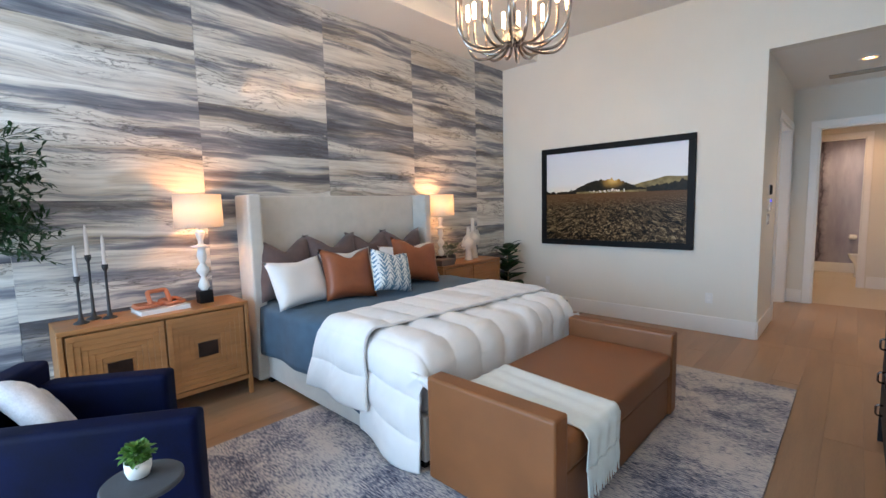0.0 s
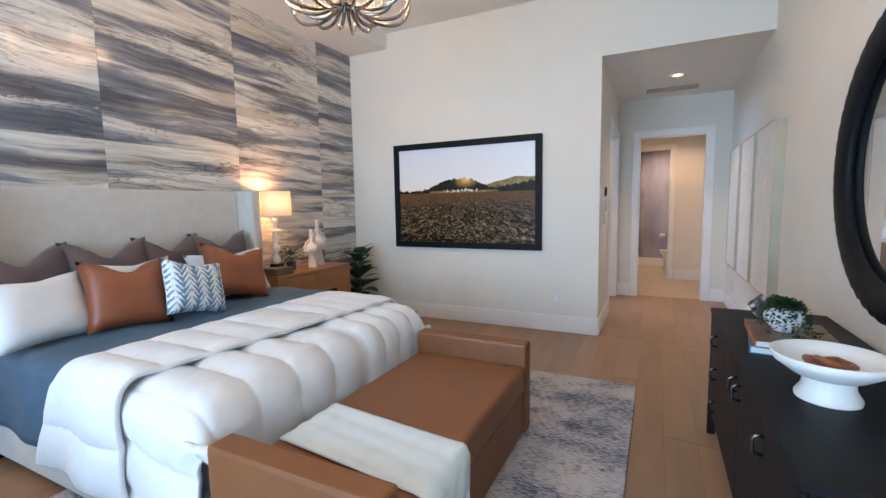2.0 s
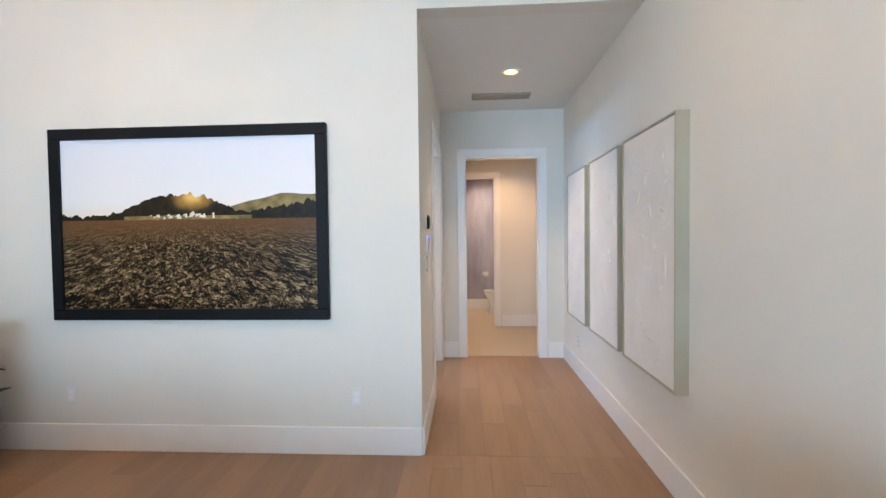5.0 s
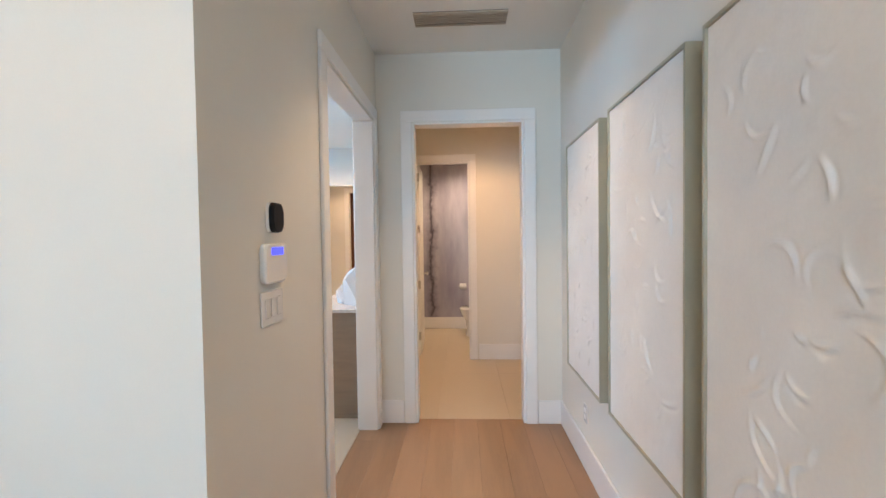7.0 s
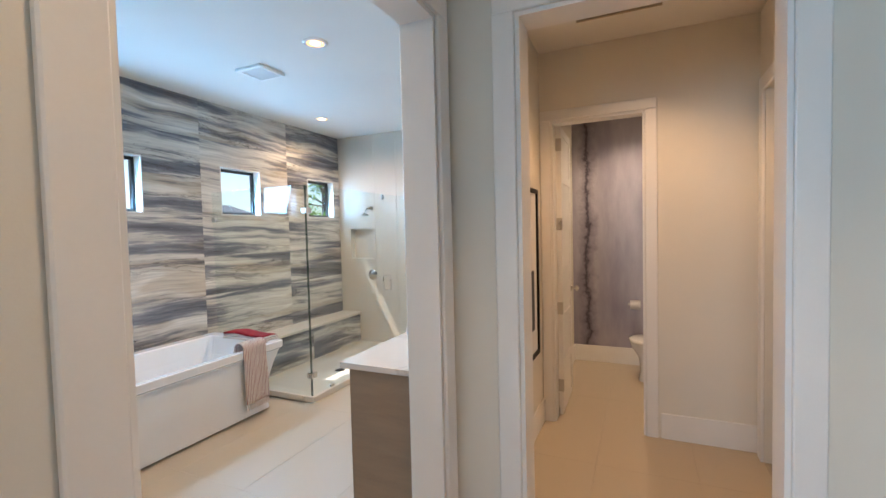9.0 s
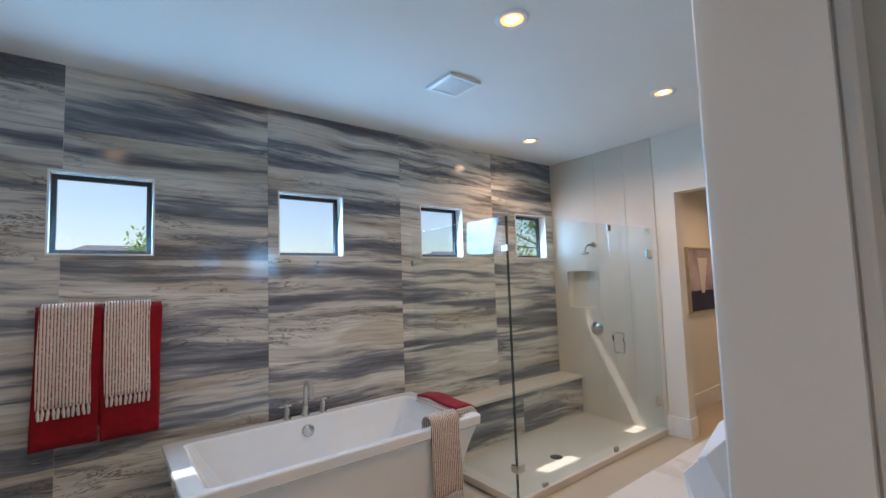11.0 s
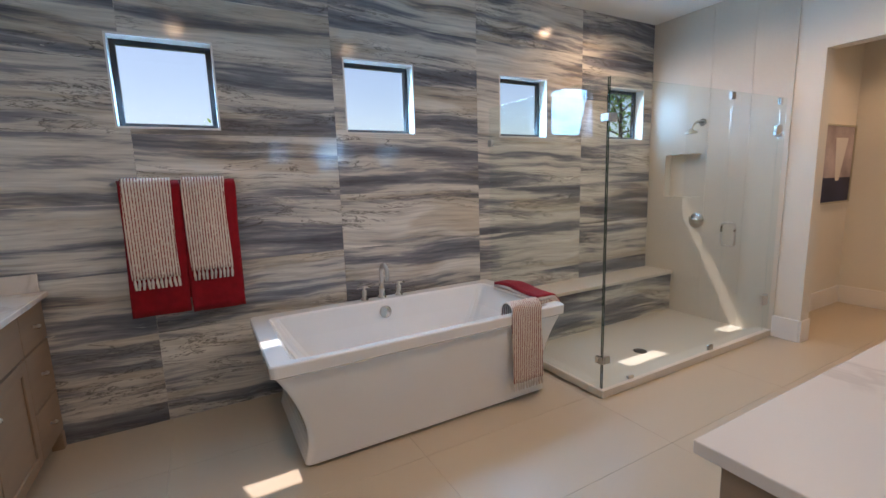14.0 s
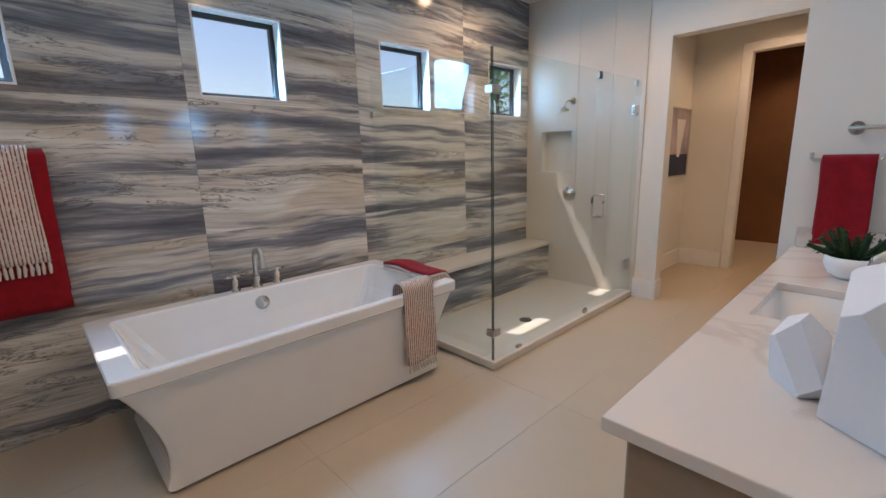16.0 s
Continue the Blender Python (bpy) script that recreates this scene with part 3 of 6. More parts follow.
def quilt(x0, x1, top, hang0, hang1, foot, channels, puff, seed, out, nu, nv, taper=0.0, flare=0.0, skew=0.0):
    """A channel-quilted cover: soft rolls run along the bed, hanging over both sides and the foot with rounded edges."""
    W = BEDY1 - BEDY0
    span = hang0 + W + hang1

    def fold_down(d, R):
        """How far out and down a cover has gone d past an edge that it rounds with radius R."""
        if d <= -R:
            return d, 0.0
        a = (d + R) / R
        if a < math.pi / 2:
            return -R + R * math.sin(a), -R * (1 - math.cos(a))
        return 0.0, -R - (d + R - R * math.pi / 2)

    def f(u, v):
        s = v * span - hang0
        near = min(1.0, max(0.0, (0.12 - s) / 0.30))
        near = near * near * (3 - 2 * near)
        reach = x1 - x0 + foot * (1 - near)
        l = u * reach
        if s < 0:
            s *= 1 - taper * (1 - u)
        n1 = noise.noise(Vector((l * 2.2, s * 2.2, seed)))
        n2 = noise.noise(Vector((l * 7, s * 7, seed + 5)))
        seam = abs(math.sin(math.pi * v * channels))
        c = max(0.0, (math.sqrt(seam ** 2 + 0.012) - 0.11) / 0.90) ** 0.6
        crease = noise.noise(Vector((l * 26, s * 5, seed + 7))) * (1 - c) + 0.5 * noise.noise(Vector((l * 17, s * 15, seed + 2)))
        p = puff * c * (0.85 + 0.4 * n1) + 0.006 * n2 + 0.0055 * crease
        e = min(u, 1 - u) * reach
        p *= min(1.0, 0.25 + e * 9)
        if s < W / 2:
            R = 0.09
            dy, dz = fold_down(-s, R)
            side = -1
            y = BEDY0 - dy - out
        else:
            R = 0.17
            dy, dz = fold_down(s - W, R)
            side = 1
            y = BEDY1 + dy + out - 0.27 * min(1.0, (s / W - 0.5) * 2)
        steep = min(1.0, -dz / R)
        dx, fz = fold_down(l - (x1 - x0), 0.12) if foot else (l - (x1 - x0), 0.0)
        x = x1 + dx * (1 - near) + (l - (x1 - x0)) * near
        fz *= 1 - near
        fs = min(1.0, -fz / 0.12) if foot else 0.0
        z = top + min(dz, fz) if (dz < -R or fz < -0.12) else top + dz + fz
        z += p * (1 - steep) * (1 - fs) - (0.03 * u * u if foot else 0.0)
        wave = 0.022 * math.sin(l * 11 + seed) * steep * min(1, -dz * 2.5)
        y += side * (p * steep + wave + 0.05 * steep * -dz)
        x += p * fs - flare * steep * -dz * (1 - u)
        x += skew * u * (min(1.0, max(0.0, s / W)) - 1)
        return (x + 0.02 * n1 * (1 - u), y, max(z, 0.03))
    return grid(nu, nv, f)


duvet = thing("duvet", (0, 0, 0), "white channel-quilted duvet folded over the foot of the bed", "duvet")
thicken(part("cover", quilt(-0.66, BEDX1 + 0.01, 0.712, 0.69, 0.45, 0.30, 13, 0.030, 4, 0.03, 90, 300, 0.16), DUVET, duvet, smooth=True), 0.02)
thicken(part("turned_back_fold", quilt(-1.03, -0.35, 0.755, 0.46, 0.34, 0.0, 13, 0.028, 9, 0.068, 80, 300, 0.0, 0.4, 0.2), DUVET, duvet, smooth=True), 0.025)


def pillow(name, x, y, z, w, h, d, lean, turn, material, label, dent=0.0, seed=0, tilt=0):
    """A pillow leaning back towards the headboard; turn is about the upright axis, tilt raises its far corner."""
    ob = part(name, cushion(w, h, d, dent=dent, seed=seed), material, smooth=True)
    ob.matrix_basis = pose(x, y, z, 0, 0, 90 + turn) @ pose(0, 0, 0, lean, 0, 0) @ pose(0, 0, 0, 0, tilt, 0)
    return tagged(ob, label, "pillow", "pillows on the bed")


BT = 0.715
for i, y in enumerate((3.19, 3.66, 4.13, 4.57)):
    pillow("euro_pillow", -2.06 + 0.02 * (i % 2), y, BT, 0.56, 0.56, 0.17, -13, 3 * (-1) ** i, MAUVE, "mauve velvet square pillow with chopped top", 0.13, i)
pillow("sleeping_pillow", -1.66, 3.13, BT, 0.54, 0.42, 0.17, -27, 9, DUVET, "white striped linen lumbar pillow", 0.02, 11)
pillow("sleeping_pillow", -1.84, 3.72, BT, 0.56, 0.43, 0.16, -24, -4, DUVET, "white linen pillow behind the leather pillow", 0.03, 16)
pillow("sleeping_pillow", -1.80, 4.46, BT, 0.70, 0.42, 0.18, -24, -6, DUVET, "white linen pillow against the headboard", 0.03, 12)
pillow("leather_pillow", -1.56, 3.50, BT, 0.49, 0.47, 0.18, -24, -6, RUST, "rust brown leather pillow with chopped top", 0.09, 13, 4)
pillow("leather_pillow", -1.62, 4.33, BT + 0.03, 0.54, 0.46, 0.18, -26, -8, RUST, "rust brown leather pillow with dented top", 0.09, 14, 11)
LEAFPRINT, lp, lpb, lpl = nodes_of("leaf_print_cotton")
lpc, lps = lp.nodes.new("ShaderNodeTexCoord"), lp.nodes.new("ShaderNodeSeparateXYZ")
lpl(lpc.outputs["Object"], lps.inputs[0])

# fern columns: slanting barbs that meet on a stem, torn by noise
col = maths(lp, "PINGPONG", maths(lp, "ADD", lps.outputs[0], 1.0), 0.048)
barb = maths(lp, "SINE", maths(lp, "MULTIPLY", maths(lp, "MULTIPLY_ADD", col, -1.3, lps.outputs[2]), 150.0))
lpn = add(lp, "ShaderNodeTexNoise", Scale=34.0, Detail=5.0, Distortion=0.6)
lpl(lpc.outputs["Object"], lpn.inputs["Vector"])
ink = maths(lp, "ADD", maths(lp, "MULTIPLY_ADD", lpn.outputs[0], 3.2, maths(lp, "MULTIPLY", barb, 0.75)), maths(lp, "MULTIPLY_ADD", col, -34.0, -0.62))
lpl(ramp(lp, ink, [(0.10, (0.74, 0.75, 0.74)), (0.30, (0.14, 0.24, 0.33))]).outputs[0], lpb.inputs["Base Color"])
lpb.inputs["Roughness"].default_value = 0.9
pillow("printed_pillow", -1.40, 3.83, BT + 0.03, 0.46, 0.39, 0.15, -20, 6, LEAFPRINT, "white pillow printed with blue fern leaves", 0.03, 15, 12)

# bench at the foot of the bed
bench = thing("bench", (0, 0, 0), "tan leather storage bench with low arms", "bench")
NX0, NX1, NY0, NY1 = -0.045, 0.72, 2.90, 4.59
part("arm", box(NX0, NY0, 0.03, NX1, NY0 + 0.115, 0.60, 0.018, 3), LEATHER, bench)
part("arm", box(NX0, NY1 - 0.115, 0.03, NX1, NY1, 0.60, 0.018, 3), LEATHER, bench)
part("base", box(NX0 + 0.01, NY0 + 0.116, 0.03, NX1 - 0.02, NY1 - 0.116, 0.30, 0.012, 2), LEATHER, bench)
part("seat", box(NX0 + 0.005, NY0 + 0.117, 0.305, NX1 - 0.005, NY1 - 0.117, 0.465, 0.035, 4), LEATHER, bench, smooth=True)
for x in (NX0 + 0.06, NX1 - 0.06):
    for y in (NY0 + 0.06, NY1 - 0.06):
        part("foot", box(x - 0.025, y - 0.025, 0, x + 0.025, y + 0.025, 0.029), BLACK, bench)


def throw_over(u, v):
    s = u * 0.95
    y = 3.215 + v * 0.37 - 0.10 * u
    w = 0.006 * math.sin(v * 22 + u * 3)
    if s < 0.73:
        return (NX0 + 0.03 + s, y, 0.474 + w * 0.5)
    if s < 0.80:
        a = (s - 0.73) / 0.07 * math.pi / 2
        return (NX0 + 0.76 + 0.03 * math.sin(a), y, 0.444 + 0.03 * math.cos(a))
    return (NX0 + 0.79 + 0.012 + w, y, 0.444 - (s - 0.80))


AQUA = mat("pale_aqua_wool", (0.68, 0.74, 0.73), 0.95, var=0.04, vs=14, bump=0.6, bs=260, sheen=0.3)
throw = tagged(thicken(part("throw_blanket", grid(40, 26, throw_over), AQUA, smooth=True), 0.006), "pale aqua woven throw with knotted fringe on the bench", "blanket")
fringe = bmesh.new()
for i in range(30):
    y = 3.125 + i * 0.0119
    x = NX0 + 0.803
    tube([(x, y, 0.30), (x + 0.004, y + random.uniform(-.004, .004), 0.23), (x + random.uniform(0, .012), y + random.uniform(-.012, .012), 0.13 + random.uniform(0, .03))], [0.004, 0.0055, 0.003], 5, fringe)
part("fringe", fringe, AQUA, throw)

# rug
rugbm = box(-1.33, 1.75, 0.001, 1.31, 5.59, 0.011, 0.003, 1)
m, nt, b, link = nodes_of("faded_rug")
tc = nt.nodes.new("ShaderNodeTexCoord")
mp1, mp2 = nt.nodes.new("ShaderNodeMapping"), nt.nodes.new("ShaderNodeMapping")
mp1.inputs["Scale"].default_value, mp2.inputs["Scale"].default_value = (24, 130, 1), (1.0, 1.3, 1)
link(tc.outputs["Object"], mp1.inputs[0]), link(tc.outputs["Object"], mp2.inputs[0])
n1, n2 = add(nt, "ShaderNodeTexNoise", Scale=1.0, Detail=3.0), add(nt, "ShaderNodeTexNoise", Scale=1.6, Detail=8.0, Roughness=0.7)
link(mp1.outputs[0], n1.inputs["Vector"]), link(mp2.outputs[0], n2.inputs["Vector"])
ad = nt.nodes.new("ShaderNodeMath")
ad.operation, ad.inputs[1].default_value = "MULTIPLY_ADD", 0.8
link(n1.outputs[0], ad.inputs[0]), link(n2.outputs[0], ad.inputs[2])
r = ramp(nt, ad.outputs[0], [(0.70, (0.040, 0.046, 0.080)), (0.80, (0.135, 0.145, 0.195)), (0.87, (0.30, 0.29, 0.315)), (0.97, (0.50, 0.46, 0.43))])
link(r.outputs[0], b.inputs["Base Color"])
b.inputs["Roughness"].default_value = 0.95
bn = add(nt, "ShaderNodeBump", Strength=0.5, Distance=0.003)
link(n1.outputs[0], bn.inputs["Height"]), link(bn.outputs[0], b.inputs["Normal"])
tagged(part("rug", rugbm, m), "faded grey and ivory distressed rug under the bench", "rug")


# nightstands
def nightstand(y0, y1, group):
    """A two-door oak chest; its doors are stepped square frames round a dark bronze square."""
    yc, w = (y0 + y1) / 2, (y1 - y0) / 2
    root = thing("nightstand", (BX0 + 0.003, yc, 0), "honey oak two-door nightstand with stepped square doors", "nightstand", group)
    D = 0.40
    part("top", box(0, -w, 0.745, D, w, 0.775, 0.004, 1), WOOD, root)
    for s in (-1, 1):
        a, b = sorted((s * w, s * (w - 0.03)))
        part("side_panel", box(0, a, 0.13, D - 0.03, b, 0.7445), WOOD, root)
        for x in (0.0, D - 0.035):
            part("leg", box(x, a, 0.0, x + 0.035, b, 0.13 if x < 0.1 else 0.7446, 0.003, 1), WOOD, root)
    part("body", box(0.005, -w + 0.0305, 0.13, D - 0.04, w - 0.0305, 0.7443), WOOD, root)
    part("bottom_rail", box(D - 0.039, -w + 0.0305, 0.13, D - 0.01, w - 0.0305, 0.165), WOOD, root)
    for s in (-1, 1):
        dy = w - 0.036
        c = s * dy / 2
        door = part("door", box(D - 0.039, c - dy / 2 + 0.004, 0.17, D - 0.03, c + dy / 2 - 0.004, 0.735), WOOD, root)
        hw, hh, zc = dy / 2 - 0.006, 0.28, 0.4525
        for k in range(6):
            f0, f1 = 1 - k * 0.13, 1 - (k + 1) * 0.13
            x1 = D - 0.003 - 0.0045 * k
            A, B, C, E = hw * f0, hh * f0, hw * f1, hh * f1
            step = bmesh.new()
            for q in ((-A, B, A, E), (-A, -E, A, -B)):
                box(D - 0.0299, c + q[0], zc + min(q[1], q[3]), x1, c + q[2], zc + max(q[1], q[3]), 0.002, 1, step)
            for q in ((-A, -C), (C, A)):
                box(D - 0.0299, c + q[0], zc - E + 0.0003, x1, c + q[1], zc + E - 0.0003, 0.002, 1, step)
            part("stepped_frame", step, WOOD, door)
        part("pull_plate", box(D - 0.0299, c - 0.07, zc - 0.055, D - 0.018, c + 0.07, zc + 0.055, 0.002, 1), BRONZE, door, "dark bronze square plate")
    return root


BRONZE = mat("dark_bronze", (0.045, 0.025, 0.018), 0.4, 0.7, var=0.3, vs=12)
nightstand(1.59, 2.77, "nightstands beside the bed")
nightstand(5.08, 6.22, "nightstands beside the bed")

# dresser
dresser = thing("dresser", (0, 0, 0), "long black painted dresser with dark metal pulls", "dresser")
RX0, RX1, RY0, RY1, RH = 1.74, 2.30, 3.16, 5.05, 0.80
part("top", box(RX0 - 0.004, RY0 - 0.004, RH - 0.025, RX1, RY1 + 0.004, RH, 0.003, 1), BLACK, dresser)
part("body", box(RX0 + 0.018, RY0, 0.20, RX1 - 0.002, RY1, RH - 0.0255), BLACK, dresser)
for y0 in (RY0, RY1 - 0.045):
    for x0 in (RX0, RX1 - 0.05):
        part("leg", box(x0, y0, 0, x0 + 0.045, y0 + 0.045, 0.1995, 0.003, 1), BLACK, dresser)
def ring_pull(parent, y, z):
    """A small upright loop on two stubs."""
    pts = [(0, 0, -0.03), (-0.022, 0, -0.03), (-0.03, 0, -0.02), (-0.03, 0, 0.02), (-0.022, 0, 0.03), (0, 0, 0.03)]
    part("pull", tube(pts, 0.0055, 8), PULLMETAL, parent, "dark nickel loop pull", True, pose(RX0 + 0.001, y, z))


PULLMETAL = mat("dark_nickel", (0.16, 0.15, 0.15), 0.22, 1.0, var=0.1)
for k in range(3):
    z0, z1 = 0.205 + k * 0.19, 0.205 + (k + 1) * 0.19 - 0.004
    dr = part("drawer", box(RX0 + 0.001, 4.424, z0, RX0 + 0.0175, RY1 - 0.003, z1, 0.002, 1), BLACK, dresser)
    ring_pull(dr, 4.72, (z0 + z1) / 2)
for ya, yb, yp in ((RY0 + 0.003, 3.574, 3.535), (3.578, 4.0, 3.955), (4.004, 4.42, 4.05)):
    dr = part("door", box(RX0 + 0.001, ya, 0.205, RX0 + 0.0175, yb, 0.771, 0.002, 1), BLACK, dresser)
    ring_pull(dr, yp, 0.69)

# round mirror
mirror = thing("wall_mirror", (BX1 - 0.001, 4.325, 1.62), "large round wall mirror in a scalloped black frame", "mirror")


def ring(u, v):
    a, t = u * 2 * math.pi, v * 2 * math.pi
    R = 0.605 + 0.006 * abs(math.sin(a * 26))
    k = 0.080 + 0.006 * abs(math.sin(a * 26))
    return (-0.036 + 0.034 * math.sin(t), (R + k * math.cos(t)) * math.cos(a), (R + k * math.cos(t)) * math.sin(a))


bm = grid(208, 12, ring)
bmesh.ops.remove_doubles(bm, verts=bm.verts[:], dist=1e-4)
part("frame", bm, BLACK, mirror, smooth=True)
part("mirror_glass", lathe([(0, 0.012), (0.55, 0.012), (0.55, 0.0), (0, 0)], 64), MIRROR, mirror, "clear mirror glass", False, pose(-0.004, 0, 0, 0, -90, 0))

# framed field picture
pic = thing("framed_picture", (-0.7265, BY1 - 0.001, 1.585), "black framed landscape picture of a grain field at sunset", "picture")
PW, PH, PF = 0.972, 0.658, 0.075
for q in ((-PW, -PH, PW, -PH + PF), (-PW, PH - PF, PW, PH), (-PW, -PH + PF, -PW + PF, PH - PF), (PW - PF, -PH + PF, PW, PH - PF)):
    part("frame", box(q[0], -0.04, q[1], q[2], 0, q[3], 0.004, 1), BLACK, pic)


def field_print():
    """The print: a pale sky, a far hill, a dark line of trees and a grain field, in one sheet of four inks."""
    bm = bmesh.new()
    w, h = PW - PF, PH - PF

    def sheet(x0, x1, bottom, top, y, k, n=160):
        ps = [x0 + (x1 - x0) * i / n for i in range(n + 1)]
        lo, hi = [bm.verts.new((x, y, bottom)) for x in ps], [bm.verts.new((x, y, top(x))) for x in ps]
        for i in range(n):
            bm.faces.new((lo[i], lo[i + 1], hi[i + 1], hi[i])).material_index = k
    nz = lambda x, s, k: noise.noise(Vector((x * s, k, 0)))
    sheet(-w, w, -h, lambda x: h, -0.0200, 0, 4)
    sheet(0.1, w, -0.02, lambda x: 0.04 + 0.155 * min(1, max(0, (x - 0.1) / 0.55)) ** 0.8 * (1 - 0.15 * nz(x, 4, 3)), -0.0204, 1)
    sheet(-w, w, -0.03, lambda x: 0.062 + 0.135 * math.exp(-(abs(x + 0.06) / 0.35) ** 3.2) + 0.10 * max(0, (x - 0.35) / 0.6) + 0.035 * nz(x, 22, 1) + 0.02 * nz(x, 60, 2), -0.0208, 2)
    sheet(-0.45, 0.45, 0.0, lambda x: 0.055 + 0.012 * nz(x, 5, 8), -0.0211, 1)
    sheet(-w, w, -h, lambda x: 0.03 + 0.008 * nz(x, 50, 5), -0.0214, 3)
    for i in range(26):
        x = random.gauss(0.0, 0.13) if i < 18 else random.uniform(-0.5, 0.1)
        z = 0.035 + random.uniform(0, 0.03)
        a, b = random.uniform(0.006, 0.02), random.uniform(0.008, 0.030) * (1 if i < 18 else 0.5)
        q = [bm.verts.new(p) for p in ((x - a, -0.0217, z), (x + a, -0.0217, z), (x + a * 0.5, -0.0217, z + b), (x - a * 0.4, -0.0217, z + b * 0.8))]
        bm.faces.new(q).material_index = 0
    return bm


SKYINK, snt, sb, sl = nodes_of("sky_ink")
tcn = snt.nodes.new("ShaderNodeTexCoord")
sep = snt.nodes.new("ShaderNodeSeparateXYZ")
sl(tcn.outputs["Object"], sep.inputs[0])
sl(ramp(snt, sep.outputs[2], [(0.05, (0.84, 0.76, 0.62)), (0.16, (0.82, 0.80, 0.78)), (0.58, (0.74, 0.77, 0.84))]).outputs[0], sb.inputs["Base Color"])
sb.inputs["Roughness"].default_value = 0.35
HILLINK = mat("hill_ink", (0.25, 0.19, 0.075), 0.35, var=0.4, vs=12, spec=0.15)
TREEINK, tnt, tb_, tln = nodes_of("tree_ink")
tcn, gmap, gr = (tnt.nodes.new("ShaderNode" + k) for k in ("TexCoord", "Mapping", "TexGradient"))
gr.gradient_type = "SPHERICAL"
gmap.inputs["Location"].default_value, gmap.inputs["Scale"].default_value = (-0.2, 0, -1.5), (5.0, 5.0, 8.5)
tln(tcn.outputs["Object"], gmap.inputs[0]), tln(gmap.outputs[0], gr.inputs[0])
tnz = add(tnt, "ShaderNodeTexNoise", Scale=26.0, Detail=5.0)
tln(tcn.outputs["Object"], tnz.inputs["Vector"])
tln(ramp(tnt, maths(tnt, "MULTIPLY_ADD", tnz.outputs[0], 0.3, gr.outputs[0]), [(0.1, (0.014, 0.012, 0.008)), (0.35, (0.05, 0.035, 0.015)), (0.75, (0.42, 0.23, 0.05)), (1.0, (0.80, 0.52, 0.16))]).outputs[0], tb_.inputs["Base Color"])
tb_.inputs["Roughness"].default_value, tb_.inputs["Specular IOR Level"].default_value = 0.35, 0.12
FIELDINK, fnt, fb, fl = nodes_of("grain_ink")
tcn, sep2, cmb2 = (fnt.nodes.new("ShaderNode" + k) for k in ("TexCoord", "SeparateXYZ", "CombineXYZ"))
fl(tcn.outputs["Object"], sep2.inputs[0])
deep = maths(fnt, "SUBTRACT", 0.085, sep2.outputs[2])
fl(maths(fnt, "DIVIDE", sep2.outputs[0], deep), cmb2.inputs[0])
fl(maths(fnt, "MULTIPLY", maths(fnt, "LOGARITHM", deep, 2.718), 1.5), cmb2.inputs[2])
nn, vo = add(fnt, "ShaderNodeTexNoise", Scale=6.5, Detail=7.0, Roughness=0.62, Distortion=1.5), add(fnt, "ShaderNodeTexNoise", Scale=20.0, Detail=4.0, Distortion=2.5)
fl(cmb2.outputs[0], nn.inputs["Vector"]), fl(cmb2.outputs[0], vo.inputs["Vector"])
ears = maths(fnt, "MULTIPLY_ADD", nn.outputs[0], 0.6, maths(fnt, "MULTIPLY", vo.outputs[0], 0.5))
cr = ramp(fnt, ears, [(0.49, (0.004, 0.003, 0.002)), (0.545, (0.025, 0.015, 0.007)), (0.59, (0.12, 0.070, 0.030)), (0.67, (0.46, 0.33, 0.18))])
far = fnt.nodes.new("ShaderNodeMix")
far.data_type = "RGBA"
mr = fnt.nodes.new("ShaderNodeMapRange")
mr.inputs[1].default_value, mr.inputs[2].default_value, mr.inputs[4].default_value = -0.16, 0.03, 0.85
fl(sep2.outputs[2], mr.inputs[0]), fl(mr.outputs[0], far.inputs[0]), fl(cr.outputs[0], far.inputs[6])
far.inputs[7].default_value = (0.155, 0.072, 0.026, 1)
fl(far.outputs[2], fb.inputs["Base Color"])
fb.inputs["Roughness"].default_value, fb.inputs["Specular IOR Level"].default_value = 0.35, 0.12
part("backing", box(-PW + PF, -0.019, -PH + PF, PW - PF, -0.001, PH - PF), BLACK, pic)
part("print", field_print(), [SKYINK, HILLINK, TREEINK, FIELDINK], pic, "sunset grain field print")

